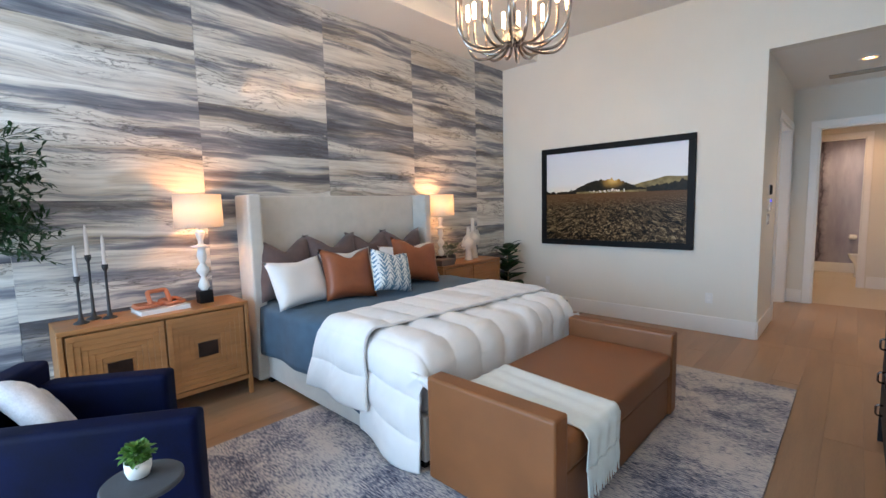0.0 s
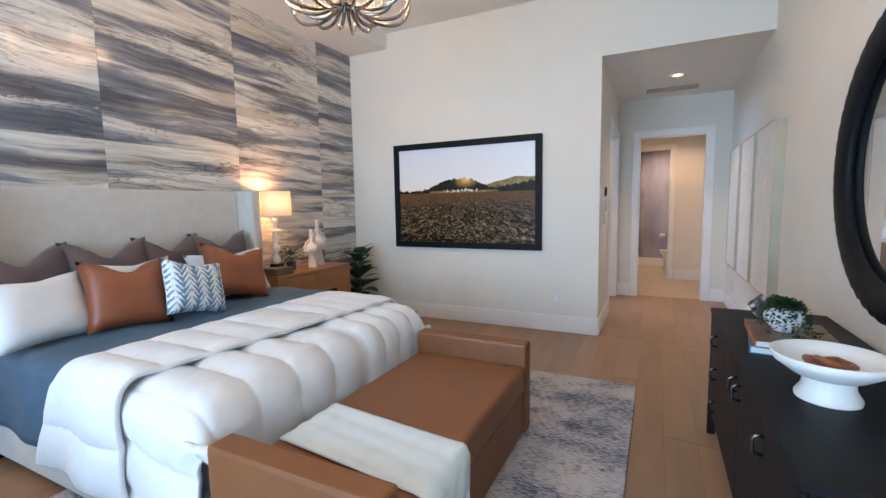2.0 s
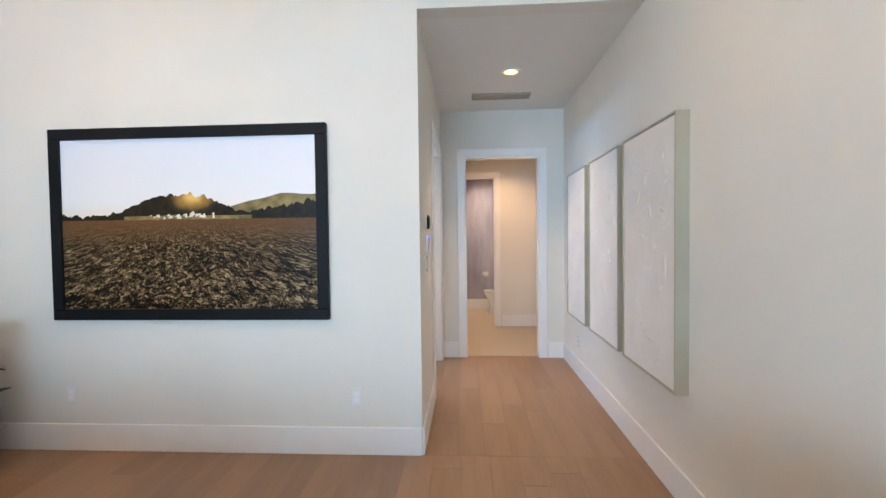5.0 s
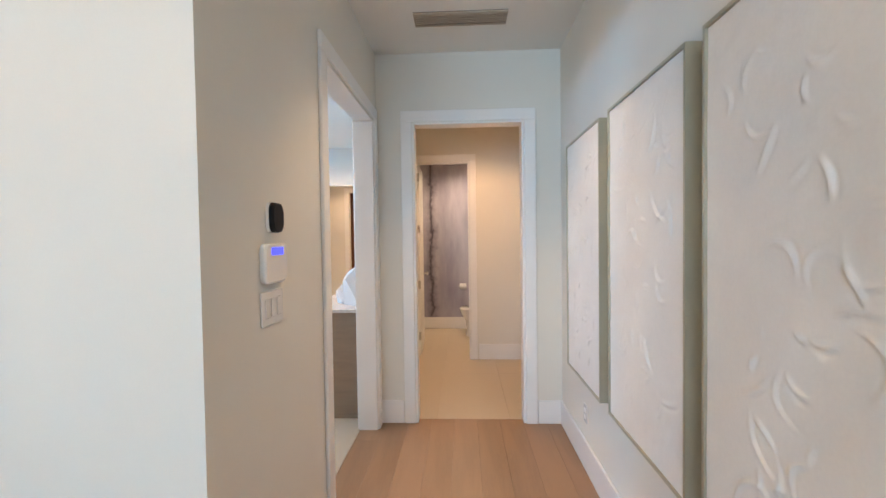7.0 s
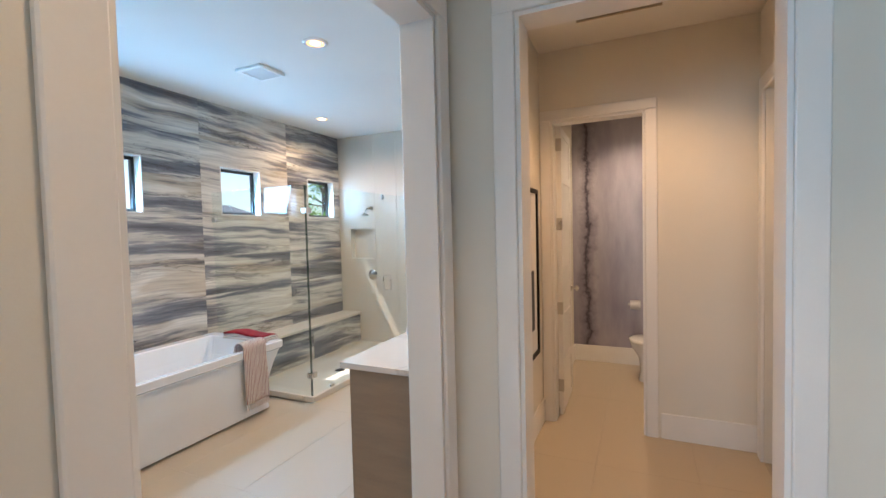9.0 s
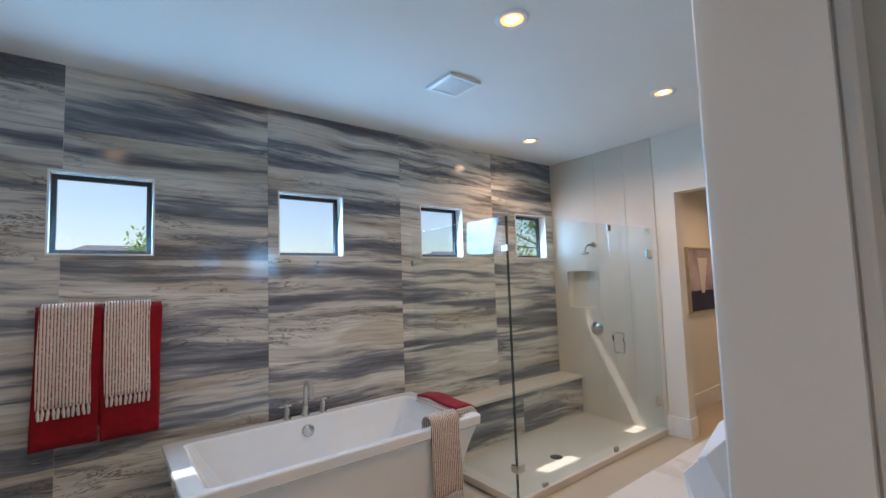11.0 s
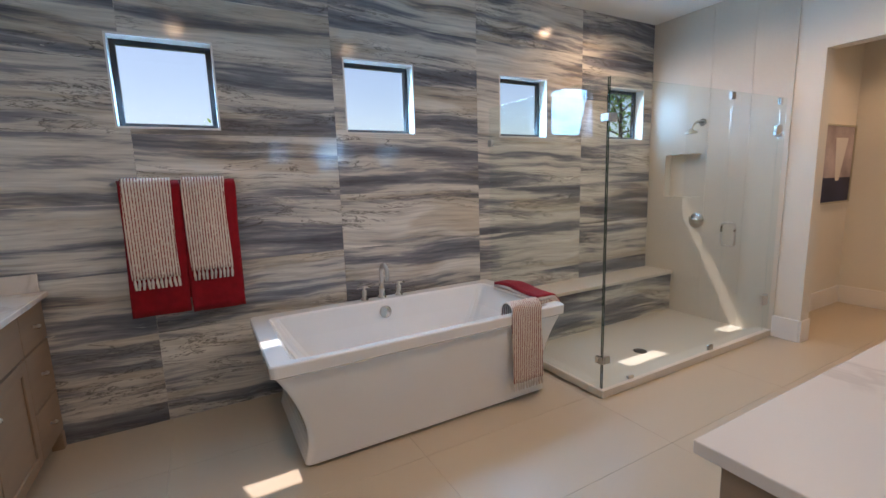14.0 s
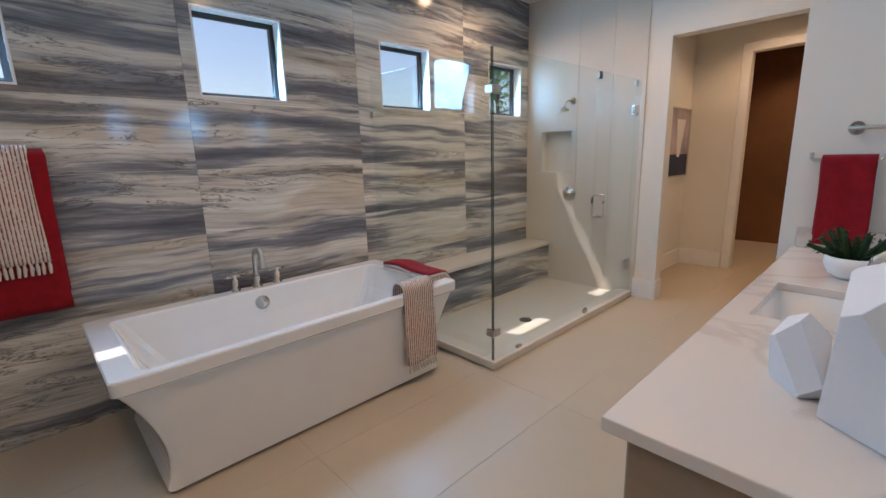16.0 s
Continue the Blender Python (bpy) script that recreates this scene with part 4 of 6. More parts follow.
# three relief canvases in the hall
for i, (a, b) in enumerate(((6.325, 7.10), (7.20, 7.945), (8.08, 8.80))):
    cv = thing("relief_canvas", (BX1 - 0.001, (a + b) / 2, 1.37), "white plaster relief canvas in a thin champagne frame", "wall art", "relief canvases in the hall")
    w, h = (b - a) / 2, 0.745
    for q in ((-w, -h, w, -h + 0.012), (-w, h - 0.012, w, h), (-w, -h + 0.012, -w + 0.012, h - 0.012), (w - 0.012, -h + 0.012, w, h - 0.012)):
        part("frame", box(-0.072, q[0], q[1], 0, q[2], q[3]), CHAMPAGNE, cv)
    rnd = random.Random(40 + i)
    strokes = [(rnd.uniform(-w * 0.7, w * 0.7), rnd.uniform(-h * 0.85, h * 0.85), rnd.uniform(0, 6.28), rnd.uniform(0.015, 0.10), rnd.uniform(-14, 14), rnd.uniform(0.003, 0.009)) for _ in range(52)]

    def relief(u, v):
        y, z = (2 * u - 1) * (w - 0.013), (2 * v - 1) * (h - 0.013)
        d = 0.0025 * noise.noise(Vector((y * 5, z * 5, i))) + 0.0012 * noise.noise(Vector((y * 22, z * 22, i)))
        for sy, sz, a, ln, bend, hgt in strokes:
            dy, dz = y - sy, z - sz
            if abs(dy) > 0.25 or abs(dz) > 0.25:
                continue
            p, q = dy * math.cos(a) + dz * math.sin(a), -dy * math.sin(a) + dz * math.cos(a)
            q -= bend * p * p
            if abs(p) < ln:
                k = 1 - (p / ln) ** 2
                d += hgt * k * (math.exp(-(q / 0.0065) ** 2) - 0.5 * math.exp(-((q - 0.012) / 0.009) ** 2))
        return (-0.064 - d, y, z)
    part("panel", grid(120, 216, relief), CERAMIC, cv, smooth=True)
    part("backing", box(-0.056, -w + 0.013, -h + 0.013, -0.001, w - 0.013, h - 0.013), CERAMIC, cv)

# ---- bathroom ----
tub = thing("bathtub", (-1.90, 9.66, 0), "white acrylic freestanding tub with flared rim", "bathtub")


def tubskin(levels, nx, bm):
    rings = []
    for z, hx, hy, r, *off in levels:
        ox = off[0] if off else 0.0
        pts = []
        for cx, cy, a0 in ((1, 1, 0), (-1, 1, 90), (-1, -1, 180), (1, -1, 270)):
            for k in range(5):
                a = radians(a0 + k * 22.5)
                pts.append((ox + cx * (hx - r) + r * math.cos(a), cy * (hy - r) + r * math.sin(a), z))
        rings.append([bm.verts.new(p) for p in pts])
    n = len(rings[0])
    for a, b in zip(rings, rings[1:]):
        for i in range(n):
            bm.faces.new((a[i], a[(i + 1) % n], b[(i + 1) % n], b[i]))
    return rings


bm = bmesh.new()
lv = []
for k in range(13):
    t = k / 12
    fl = t ** 2.2
    lv.append((0.02 + 0.515 * t, 0.415 + 0.035 * fl, 0.765 + 0.155 * (0.25 * abs(1 - 2.2 * t) ** 2 * (t < 0.45) + fl), 0.03))
lv += [(0.545, 0.466, 0.938, 0.03), (0.60, 0.468, 0.940, 0.03), (0.608, 0.462, 0.934, 0.028), (0.608, 0.398, 0.838, 0.05, 0.026), (0.598, 0.388, 0.826, 0.05, 0.026), (0.45, 0.362, 0.77, 0.08, 0.02), (0.25, 0.315, 0.66, 0.1, 0.01), (0.19, 0.25, 0.56, 0.12)]
rings = tubskin(lv, 4, bm)
bm.faces.new(rings[0][::-1]), bm.faces.new(rings[-1])
part("basin", bm, WHITE, tub, smooth=False)
DRAIN = part("drain", lathe([(0, 0.205), (0.03, 0.204), (0.032, 0.192)], 20), STEEL, tub, "nickel drain", True)
ov = part("overflow_plate", lathe([(0, 0.02), (0.035, 0.018), (0.045, 0.008), (0.045, 0)], 24), STEEL, tub, "nickel overflow plate", True, pose(-0.348, -0.04, 0.52, 0, 82, 0))

# deck faucet on the tub's back rim
fau = thing("tub_faucet", (-2.325, 9.63, 0.6085), "brushed nickel deck tub faucet with two cross handles", "faucet")
pts = [(0, 0, 0), (0, 0, 0.16)] + [(0.055 - 0.055 * math.cos(a), 0, 0.16 + 0.055 * math.sin(a)) for a in [k * math.pi / 8 for k in range(1, 8)]] + [(0.11, 0, 0.15), (0.11, 0, 0.125)]
part("spout", tube(pts, 0.014, 12), STEEL, fau, smooth=True)
part("spout_base", lathe([(0.026, 0), (0.026, 0.012), (0.019, 0.016), (0.019, 0.055), (0.015, 0.06)], 20), STEEL, fau, smooth=True)
for s in (-1, 1):
    h = part("handle", lathe([(0.024, 0), (0.024, 0.01), (0.016, 0.014), (0.015, 0.06), (0.008, 0.064), (0.008, 0.085), (0, 0.087)], 20), STEEL, fau, "", True, pose(0, 0.115 * s, 0))
    part("lever", tube([(0, -0.045, 0.08), (0, 0.045, 0.08)], 0.006, 8), STEEL, h, smooth=True)


fau.scale = (1.18, 1.18, 1.18)

# ---- shower ----
SX, SY = -1.22, 10.715
CURB = mat("cream_quartz", (0.66, 0.61, 0.53), 0.3, var=0.05, vs=2)
SHTILE = mat("cream_wall_tile", (0.60, 0.545, 0.46), 0.3, var=0.05, vs=1.2, bump=0.05, bs=60, piece=0.15)
curb = thing("shower_curb", (0, 0, 0), "low cream quartz curb under the shower glass", "curb", kind="structure")
part("curb_front", box(SX - 0.09, SY - 0.02, 0, SX + 0.03, TY1 - 0.011, 0.055, 0.004, 1), CURB, curb)
part("curb_side", box(TX0, SY - 0.02, 0, SX - 0.0905, SY + 0.09, 0.055, 0.004, 1), CURB, curb)
slab("shower_floor", TX0 + 0.001, SY + 0.0905, 0.0, SX - 0.0905, TY1 - 0.0115, 0.008, SHTILE, "cream tiled shower floor", "floor")
tagged(part("drain_cover", lathe([(0, 0.006), (0.045, 0.006), (0.055, 0.001), (0.055, 0)], 24), BLACKMETAL, smooth=True), "round dark shower drain cover", "drain").matrix_basis = pose(-1.57, 11.575, 0.008)
sb_ = thing("shower_bench", (0, 0, 0), "tiled shower bench with cream quartz seat", "bench", kind="structure")
part("seat", box(TX0 + 0.001, SY + 0.091, 0.405, -2.13, TY1 - 0.012, 0.435, 0.003, 1), CURB, sb_)
part("seat_core", box(TX0 + 0.001, SY + 0.091, 0.009, -2.165, TY1 - 0.012, 0.4045), GROUT, sb_)


def glasspane(name, x0, y0, z0, x1, y1, z1, parent):
    ob = part(name, box(x0, y0, z0, x1, y1, z1, 0.0012, 1), SHOWERGLASS, parent)
    ob.visible_shadow = False
    return ob


gz = 2.035
enc = thing("shower_enclosure", (0, 0, 0), "frameless clear glass shower enclosure with nickel hardware", "shower")
glasspane("side_panel", TX0 + 0.004, SY - 0.005, 0.057, SX - 0.007, SY + 0.005, gz, enc)
glasspane("fixed_panel", SX - 0.005, SY - 0.005, 0.057, SX + 0.005, 12.02, gz, enc)
gdoor = glasspane("glass_door", SX - 0.005, 12.028, 0.066, SX + 0.005, TY1 - 0.11, gz - 0.07, enc)
glasspane("transom_strip", SX - 0.005, 12.028, gz - 0.066, SX + 0.005, TY1 - 0.11, gz, enc)
glasspane("return_panel", SX - 0.005, TY1 - 0.105, 0.057, SX + 0.005, TY1 - 0.012, gz, enc)


EDGE = mat("glass_edge", (0.012, 0.035, 0.030), 0.15, var=0.1)
part("glass_edge", box(SX - 0.0065, SY - 0.0065, 0.058, SX - 0.0055, SY + 0.0052, gz - 0.001), EDGE, enc)
part("glass_edge", box(SX + 0.0052, SY - 0.0045, 0.058, SX + 0.0062, SY + 0.0045, gz - 0.001), EDGE, enc)
for ya_, yb_ in ((SY, 12.02), (12.028, TY1 - 0.11)):
    part("glass_edge", box(SX - 0.004, ya_, gz + 0.0002, SX + 0.004, yb_, gz + 0.0014), SHOWERGLASS, enc)


def clip(y, z, dx=0.012, dy=0.026, dz=0.026, x=SX):
    part("clamp", box(x - dx, y - dy, z - dz, x + dx, y + dy, z + dz, 0.003, 1), STEEL, enc)


for z in (0.25, 1.80):
    part("clamp", box(SX - 0.05, SY - 0.012, z - 0.024, SX + 0.012, SY + 0.012, z + 0.024, 0.003, 1), STEEL, enc)
    clip(SY + 0.04, z)
for z in (0.34, 1.77):
    part("hinge", box(SX - 0.014, TY1 - 0.16, z - 0.045, SX + 0.014, TY1 - 0.07, z + 0.045, 0.003, 1), STEEL, gdoor)
clip(12.03, gz - 0.03), clip(TY1 - 0.11, gz - 0.03, dy=0.02), clip(11.95, 0.075, dz=0.02), clip(11.0, 0.07, dz=0.012)
for y, z in ((SY, 0.3), (SY, 1.75)):
    part("clamp", box(TX0 + 0.001, y - 0.014, z - 0.025, TX0 + 0.045, y + 0.014, z + 0.025, 0.003, 1), STEEL, enc)
hp = [(0.0, 0, -0.09), (0.035, 0, -0.09), (0.045, 0, -0.08), (0.045, 0, 0.08), (0.035, 0, 0.09), (0.0, 0, 0.09)]
for s in (1, -1):
    part("pull_handle", tube([(s * p[0], p[1], p[2]) for p in hp], 0.008, 10), STEEL, gdoor, "nickel loop pull", True, pose(SX + s * 0.005, 12.09, 0.97))
head = thing("overhead_shower", (-1.905, TY1 - 0.011, 1.93), "brushed nickel round shower head on a curved arm", "shower head")
part("flange", lathe([(0.035, 0), (0.035, 0.006), (0.02, 0.012)], 20), STEEL, head, "", True, pose(0, 0, 0, 90))
part("arm", tube([(0, 0, 0), (0, -0.09, 0), (0, -0.14, -0.02), (0, -0.17, -0.06)], 0.011, 10), STEEL, head, smooth=True)
part("rose", lathe([(0, 0.03), (0.018, 0.03), (0.022, 0.012), (0.055, 0.004), (0.06, -0.012), (0.056, -0.016), (0, -0.016)], 28), STEEL, head, "", True, pose(0, -0.18, -0.095, 12))
valve = thing("shower_valve", (-1.915, TY1 - 0.011, 0.985), "brushed nickel round shower valve with a lever", "valve")
part("plate", lathe([(0.075, 0), (0.075, 0.006), (0.06, 0.012), (0.03, 0.014), (0.028, 0.05), (0, 0.052)], 30), STEEL, valve, "", True, pose(0, 0, 0, 90))
part("lever", tube([(0, -0.04, 0), (-0.035, -0.042, -0.05)], [0.009, 0.006], 8), STEEL, valve, smooth=True)
# niche box behind the cut in the wall
nb = bmesh.new()
box(-2.278, TY1 + 0.09, 1.212, -1.907, TY1 + 0.10, 1.639, bm=nb)
tagged(part("shower_niche", nb, SHTILE), "recessed cream tiled shower niche", "niche", kind="structure")


# ---- towels ----
STRIPE, st, stb, stl = nodes_of("striped_cotton")
tcn = st.nodes.new("ShaderNodeTexCoord")
wv = add(st, "ShaderNodeTexWave", Scale=21.0, Distortion=0.8, Detail=2.0)
wv.wave_profile, wv.bands_direction = "SIN", "Y"
wv.inputs["Detail Scale"].default_value = 40
stl(tcn.outputs["Object"], wv.inputs["Vector"])
nz2 = add(st, "ShaderNodeTexNoise", Scale=95.0, Detail=1.0)
stl(tcn.outputs["Object"], nz2.inputs["Vector"])
mz = st.nodes.new("ShaderNodeMath")
mz.operation, mz.inputs[1].default_value = "MULTIPLY_ADD", 1.1
stl(nz2.outputs[0], mz.inputs[0]), stl(wv.outputs["Color"], mz.inputs[2])
stl(ramp(st, mz.outputs[0], [(0.66, (0.27, 0.04, 0.03)), (0.86, (0.74, 0.64, 0.55))]).outputs[0], stb.inputs["Base Color"])
stb.inputs["Roughness"].default_value = 0.95
bmp = add(st, "ShaderNodeBump", Strength=0.8, Distance=0.004)
stl(mz.outputs[0], bmp.inputs["Height"]), stl(bmp.outputs[0], stb.inputs["Normal"])
COTTON = mat("cream_fringe", (0.66, 0.58, 0.52), 0.95, var=0.1)


def hanging(name, y0, y1, zbar, front, back, x, r, material, label, seed=0, tassel=0.0, parent=None, lean=0.0):
    """A towel folded over a rail that runs along y at height zbar; the front hangs by front, the back by back."""
    total = front + back + math.pi * r

    def f(u, v):
        s = u * total
        y = y0 + (y1 - y0) * v
        wv_ = 0.004 * math.sin(v * 9 + seed) + 0.004 * noise.noise(Vector((s * 4, v * 5, seed)))
        if s < front:
            d = front - s
            return (x + r + wv_ + 0.01 * d, y + lean * d + 0.008 * math.sin(seed + d * 5), zbar - d)
        if s < front + math.pi * r:
            a = (s - front) / r
            return (x + r * math.cos(a), y, zbar + r * math.sin(a))
        d = s - front - math.pi * r
        return (x - r + 0.2 * wv_, y + lean * d, zbar - d)
    ob = thicken(part(name, grid(36, 20, f), material, parent, smooth=True), 0.009)
    if tassel:
        tb = bmesh.new()
        n = int((y1 - y0) / 0.021)
        for k in range(n):
            y = y0 + lean * front + 0.008 * math.sin(seed + front * 5) + (k + 0.5) * (y1 - y0) / n
            xx = x + r + 0.01 * front
            z = zbar - front
            tube([(xx, y, z + 0.004), (xx + 0.003, y + random.uniform(-.003, .003), z - tassel * 0.4), (xx + random.uniform(0, .006), y + random.uniform(-.006, .006), z - tassel)], [0.004, 0.0085, 0.006], 6, tb)
        part("tassel_fringe", tb, COTTON, ob, "cream knotted tassels")
        return tagged(ob, label, "towel")
    return tagged(ob, label, "towel")


rail = thing("towel_rail", (TX0 + 0.001, 8.42, 1.485), "slim brushed nickel towel rail on the stone wall", "towel rail")
part("bar", tube([(0.07, -0.33, 0), (0.07, 0.33, 0)], 0.009, 10), STEEL, rail, smooth=True)
for s in (-1, 1):
    part("bracket", tube([(0, s * 0.325, 0), (0.07, s * 0.325, 0)], 0.011, 10), STEEL, rail, smooth=True)
hanging("bath_towel", 8.115, 8.415, 1.487, 0.775, 0.7, TX0 + 0.071, 0.016, RED, "crimson bath towel over the towel rail", 1)
hanging("bath_towel", 8.42, 8.715, 1.487, 0.785, 0.7, TX0 + 0.071, 0.016, RED, "crimson bath towel hung beside its pair", 2)
hanging("hand_towel", 8.135, 8.375, 1.487, 0.55, 0.4, TX0 + 0.071, 0.032, STRIPE, "cream and rust striped hand towel with tassels", 3, 0.06)
hanging("hand_towel", 8.43, 8.66, 1.487, 0.53, 0.4, TX0 + 0.071, 0.032, STRIPE, "cream and rust striped hand towel with knotted tassels", 4, 0.06)
hanging("hand_towel", 10.15, 10.385, 0.612, 0.46, 0.25, -1.492, 0.06, STRIPE, "striped hand towel draped over the tub rim", 5, 0.05)
ft = thing("folded_towel", (-1.79, 10.545, 0.602), "folded crimson and striped towel on the tub rim", "towel")
for k, (mtl, z0, z1, sh) in enumerate(((STRIPE, 0.0, 0.03, 0.0), (COTTON, 0.0305, 0.045, 0.01), (RED, 0.0455, 0.075, 0.02))):
    part("fold", grid(24, 8, lambda u, v: ((u - 0.5) * (0.52 - sh), (v - 0.5) * 0.2, z0 * 0.8 + 0.012 + 0.014 * math.exp(-((u - 0.3) / 0.25) ** 2) * (k + 1) / 2 - 0.3 * max(0.0, v - 0.72) ** 1.2)), mtl, ft, smooth=True)
    thicken(ft.children[-1], 0.02)


# ---- vanities ----
def drawer_front(parent, q, material, knob_at=None, axis="y"):
    f = part("drawer_front", box(*q, 0.003, 1), material, parent)
    if knob_at:
        part("knob", lathe([(0, 0.03), (0.010, 0.028), (0.014, 0.02), (0.006, 0.012), (0.009, 0)], 12), STEEL, f, "nickel knob", True, knob_at)
    return f


VX0, VY0, VY1, VH = 0.19, 9.34, 11.40, 0.92
van = thing("vanity_cabinet", (0, 0, 0), "taupe oak vanity cabinet with plain end panel", "vanity")
part("body", box(VX0 + 0.055, VY0 + 0.04, 0.10, TX1 - 0.001, VY1 - 0.001, VH - 0.19), TAUPE, van)
part("end_panel", box(VX0 + 0.045, VY0 + 0.022, 0.0, TX1 - 0.001, VY0 + 0.0395, VH - 0.0305, 0.002, 1), TAUPE, van)
part("plinth", box(VX0 + 0.12, VY0 + 0.04, 0.0, TX1 - 0.001, VY1 - 0.001, 0.0995), TAUPE, van)
part("base_trim", box(VX0 + 0.04, VY0 + 0.010, 0.0, TX1 - 0.002, VY0 + 0.0215, 0.035, 0.004, 1), TAUPE, van)
nd = 5
for k in range(nd):
    ya = VY0 + 0.045 + k * (VY1 - VY0 - 0.05) / nd
    yb = ya + (VY1 - VY0 - 0.05) / nd - 0.006
    drawer_front(van, (VX0 + 0.034, ya, 0.70, VX0 + 0.0545, yb, 0.875), TAUPE, pose(VX0 + 0.034, (ya + yb) / 2, 0.79, 0, -90, 0))
    d = part("door", box(VX0 + 0.034, ya, 0.115, VX0 + 0.0545, yb, 0.69, 0.003, 1), TAUPE, van)
    part("knob", lathe([(0, 0.03), (0.010, 0.028), (0.014, 0.02), (0.006, 0.012), (0.009, 0)], 12), STEEL, d, "nickel knob", True, pose(VX0 + 0.034, yb - 0.04, 0.6, 0, -90, 0))
top = thing("countertop", (0, 0, 0), "white veined quartz vanity top with undermount sink cutout", "countertop")
S0, S1, S2, S3 = 0.262, 10.15, 0.60, 10.60
tbm = bmesh.new()
xs, ys = [VX0, S0, S2, TX1 - 0.002], [VY0, S1, S3, VY1 - 0.001]
MARB, mt, mb_, ml = nodes_of("veined_quartz")
tcn = mt.nodes.new("ShaderNodeTexCoord")
w1 = add(mt, "ShaderNodeTexNoise", Scale=1.4, Detail=6.0, Distortion=1.6)
ml(tcn.outputs["Object"], w1.inputs["Vector"])
v1 = ramp(mt, w1.outputs[0], [(0.47, (0.70, 0.635, 0.57)), (0.498, (0.60, 0.535, 0.475)), (0.504, (0.60, 0.535, 0.475)), (0.54, (0.70, 0.635, 0.57))])
ml(v1.outputs[0], mb_.inputs["Base Color"])
mb_.inputs["Roughness"].default_value = 0.14
for i in range(3):
    for j in range(3):
        if (i, j) != (1, 1):
            box(xs[i], ys[j], VH - 0.03, xs[i + 1], ys[j + 1], VH, bm=tbm)
bmesh.ops.remove_doubles(tbm, verts=tbm.verts[:], dist=1e-5)
tbm.verts.index_update()
seen = {}
for f in tbm.faces:
    seen.setdefault(tuple(sorted(v.index for v in f.verts)), []).append(f)
bmesh.ops.delete(tbm, geom=[f for fs in seen.values() if len(fs) > 1 for f in fs], context="FACES_ONLY")
slabtop = part("slab", tbm, MARB, top)
bv = slabtop.modifiers.new("edge", "BEVEL")
bv.width, bv.segments, bv.limit_method = 0.003, 2, "ANGLE"
part("backsplash", box(TX1 - 0.02, VY0 + 0.02, VH + 0.0005, TX1 - 0.002, VY1 - 0.021, VH + 0.10, 0.002, 1), MARB, top)
part("side_splash", box(VX0 + 0.01, VY1 - 0.02, VH + 0.0005, TX1 - 0.0025, VY1 - 0.002, VH + 0.10, 0.002, 1), MARB, top)
sink = thing("sink", ((S0 + S2) / 2, (S1 + S3) / 2, VH - 0.031), "white undermount rectangular sink", "sink")
sbm = bmesh.new()
hx, hy = (S2 - S0) / 2 + 0.012, (S3 - S1) / 2 + 0.012
rr_ = tubskin([(0, hx, hy, 0.03), (0, hx - 0.014, hy - 0.014, 0.03), (-0.10, hx - 0.03, hy - 0.03, 0.05), (-0.135, hx - 0.07, hy - 0.07, 0.06)], 4, sbm)
sbm.faces.new(rr_[-1])
part("bowl", sbm, WHITE, sink, smooth=True)
sf = thing("sink_faucet", (0.655, 10.45, VH + 0.0005), "brushed nickel arched sink faucet", "faucet")
part("spout", tube([(0, 0, 0), (0, 0, 0.13), (-0.02, 0, 0.165), (-0.06, 0, 0.178), (-0.12, 0, 0.172), (-0.145, 0, 0.15), (-0.15, 0, 0.125)], 0.013, 12), STEEL, sf, smooth=True)
part("base", lathe([(0.025, 0), (0.025, 0.008), (0.017, 0.013), (0.017, 0.03)], 18), STEEL, sf, smooth=True)


def boulder(w, d, h, seed, cuts):
    """A cut stone: a block sliced by slanting planes."""
    bm = bmesh.new()
    bmesh.ops.create_icosphere(bm, subdivisions=3, radius=1.0)
    for v in bm.verts:
        v.co = Vector((v.co.x * w, v.co.y * d, v.co.z * h))
    for co, no in cuts:
        bmesh.ops.bisect_plane(bm, geom=bm.verts[:] + bm.edges[:] + bm.faces[:], plane_co=co, plane_no=no, clear_outer=True)
        es = [e for e in bm.edges if e.is_boundary]
        if es:
            bmesh.ops.contextual_create(bm, geom=es)
    z0 = min(v.co.z for v in bm.verts)
    bmesh.ops.translate(bm, verts=bm.verts[:], vec=(0, 0, -z0))
    bmesh.ops.dissolve_limit(bm, angle_limit=0.42, verts=bm.verts[:], edges=bm.edges[:])
    bmesh.ops.bevel(bm, geom=bm.edges[:], offset=0.017, segments=4, affect="EDGES", clamp_overlap=True)
    return bm


CUTS = lambda w, d, h: [((0, 0, -h * 0.75), (0, 0, -1)), ((w * 0.55, 0, 0), (1, 0.2, 0.1)), ((-w * 0.6, 0, 0), (-1, 0.15, 0.05)), ((0, d * 0.6, 0), (0.1, 1, 0.1)), ((0, -d * 0.55, 0), (-0.1, -1, 0.15)), ((-w * 0.42, 0, h * 0.42), (-1, -0.2, 0.95)), ((w * 0.42, -d * 0.3, h * 0.2), (0.8, -0.7, 0.5)), ((w * 0.3, d * 0.3, h * 0.3), (0.6, 0.9, 0.8)), ((-w * 0.35, -d * 0.35, -h * 0.2), (-0.8, -0.8, -0.25))]
PLASTER = mat("white_plaster", (0.74, 0.73, 0.72), 0.7, var=0.03, vs=5, bump=0.15, bs=90)
rk = tagged(part("faceted_rock", boulder(0.165, 0.155, 0.225, 1, CUTS(0.165, 0.155, 0.225)), PLASTER), "large white faceted plaster rock on the vanity", "ornament", "faceted rocks")
rk.matrix_basis = pose(0.585, 9.60, VH + 0.001, 0, 0, 10)
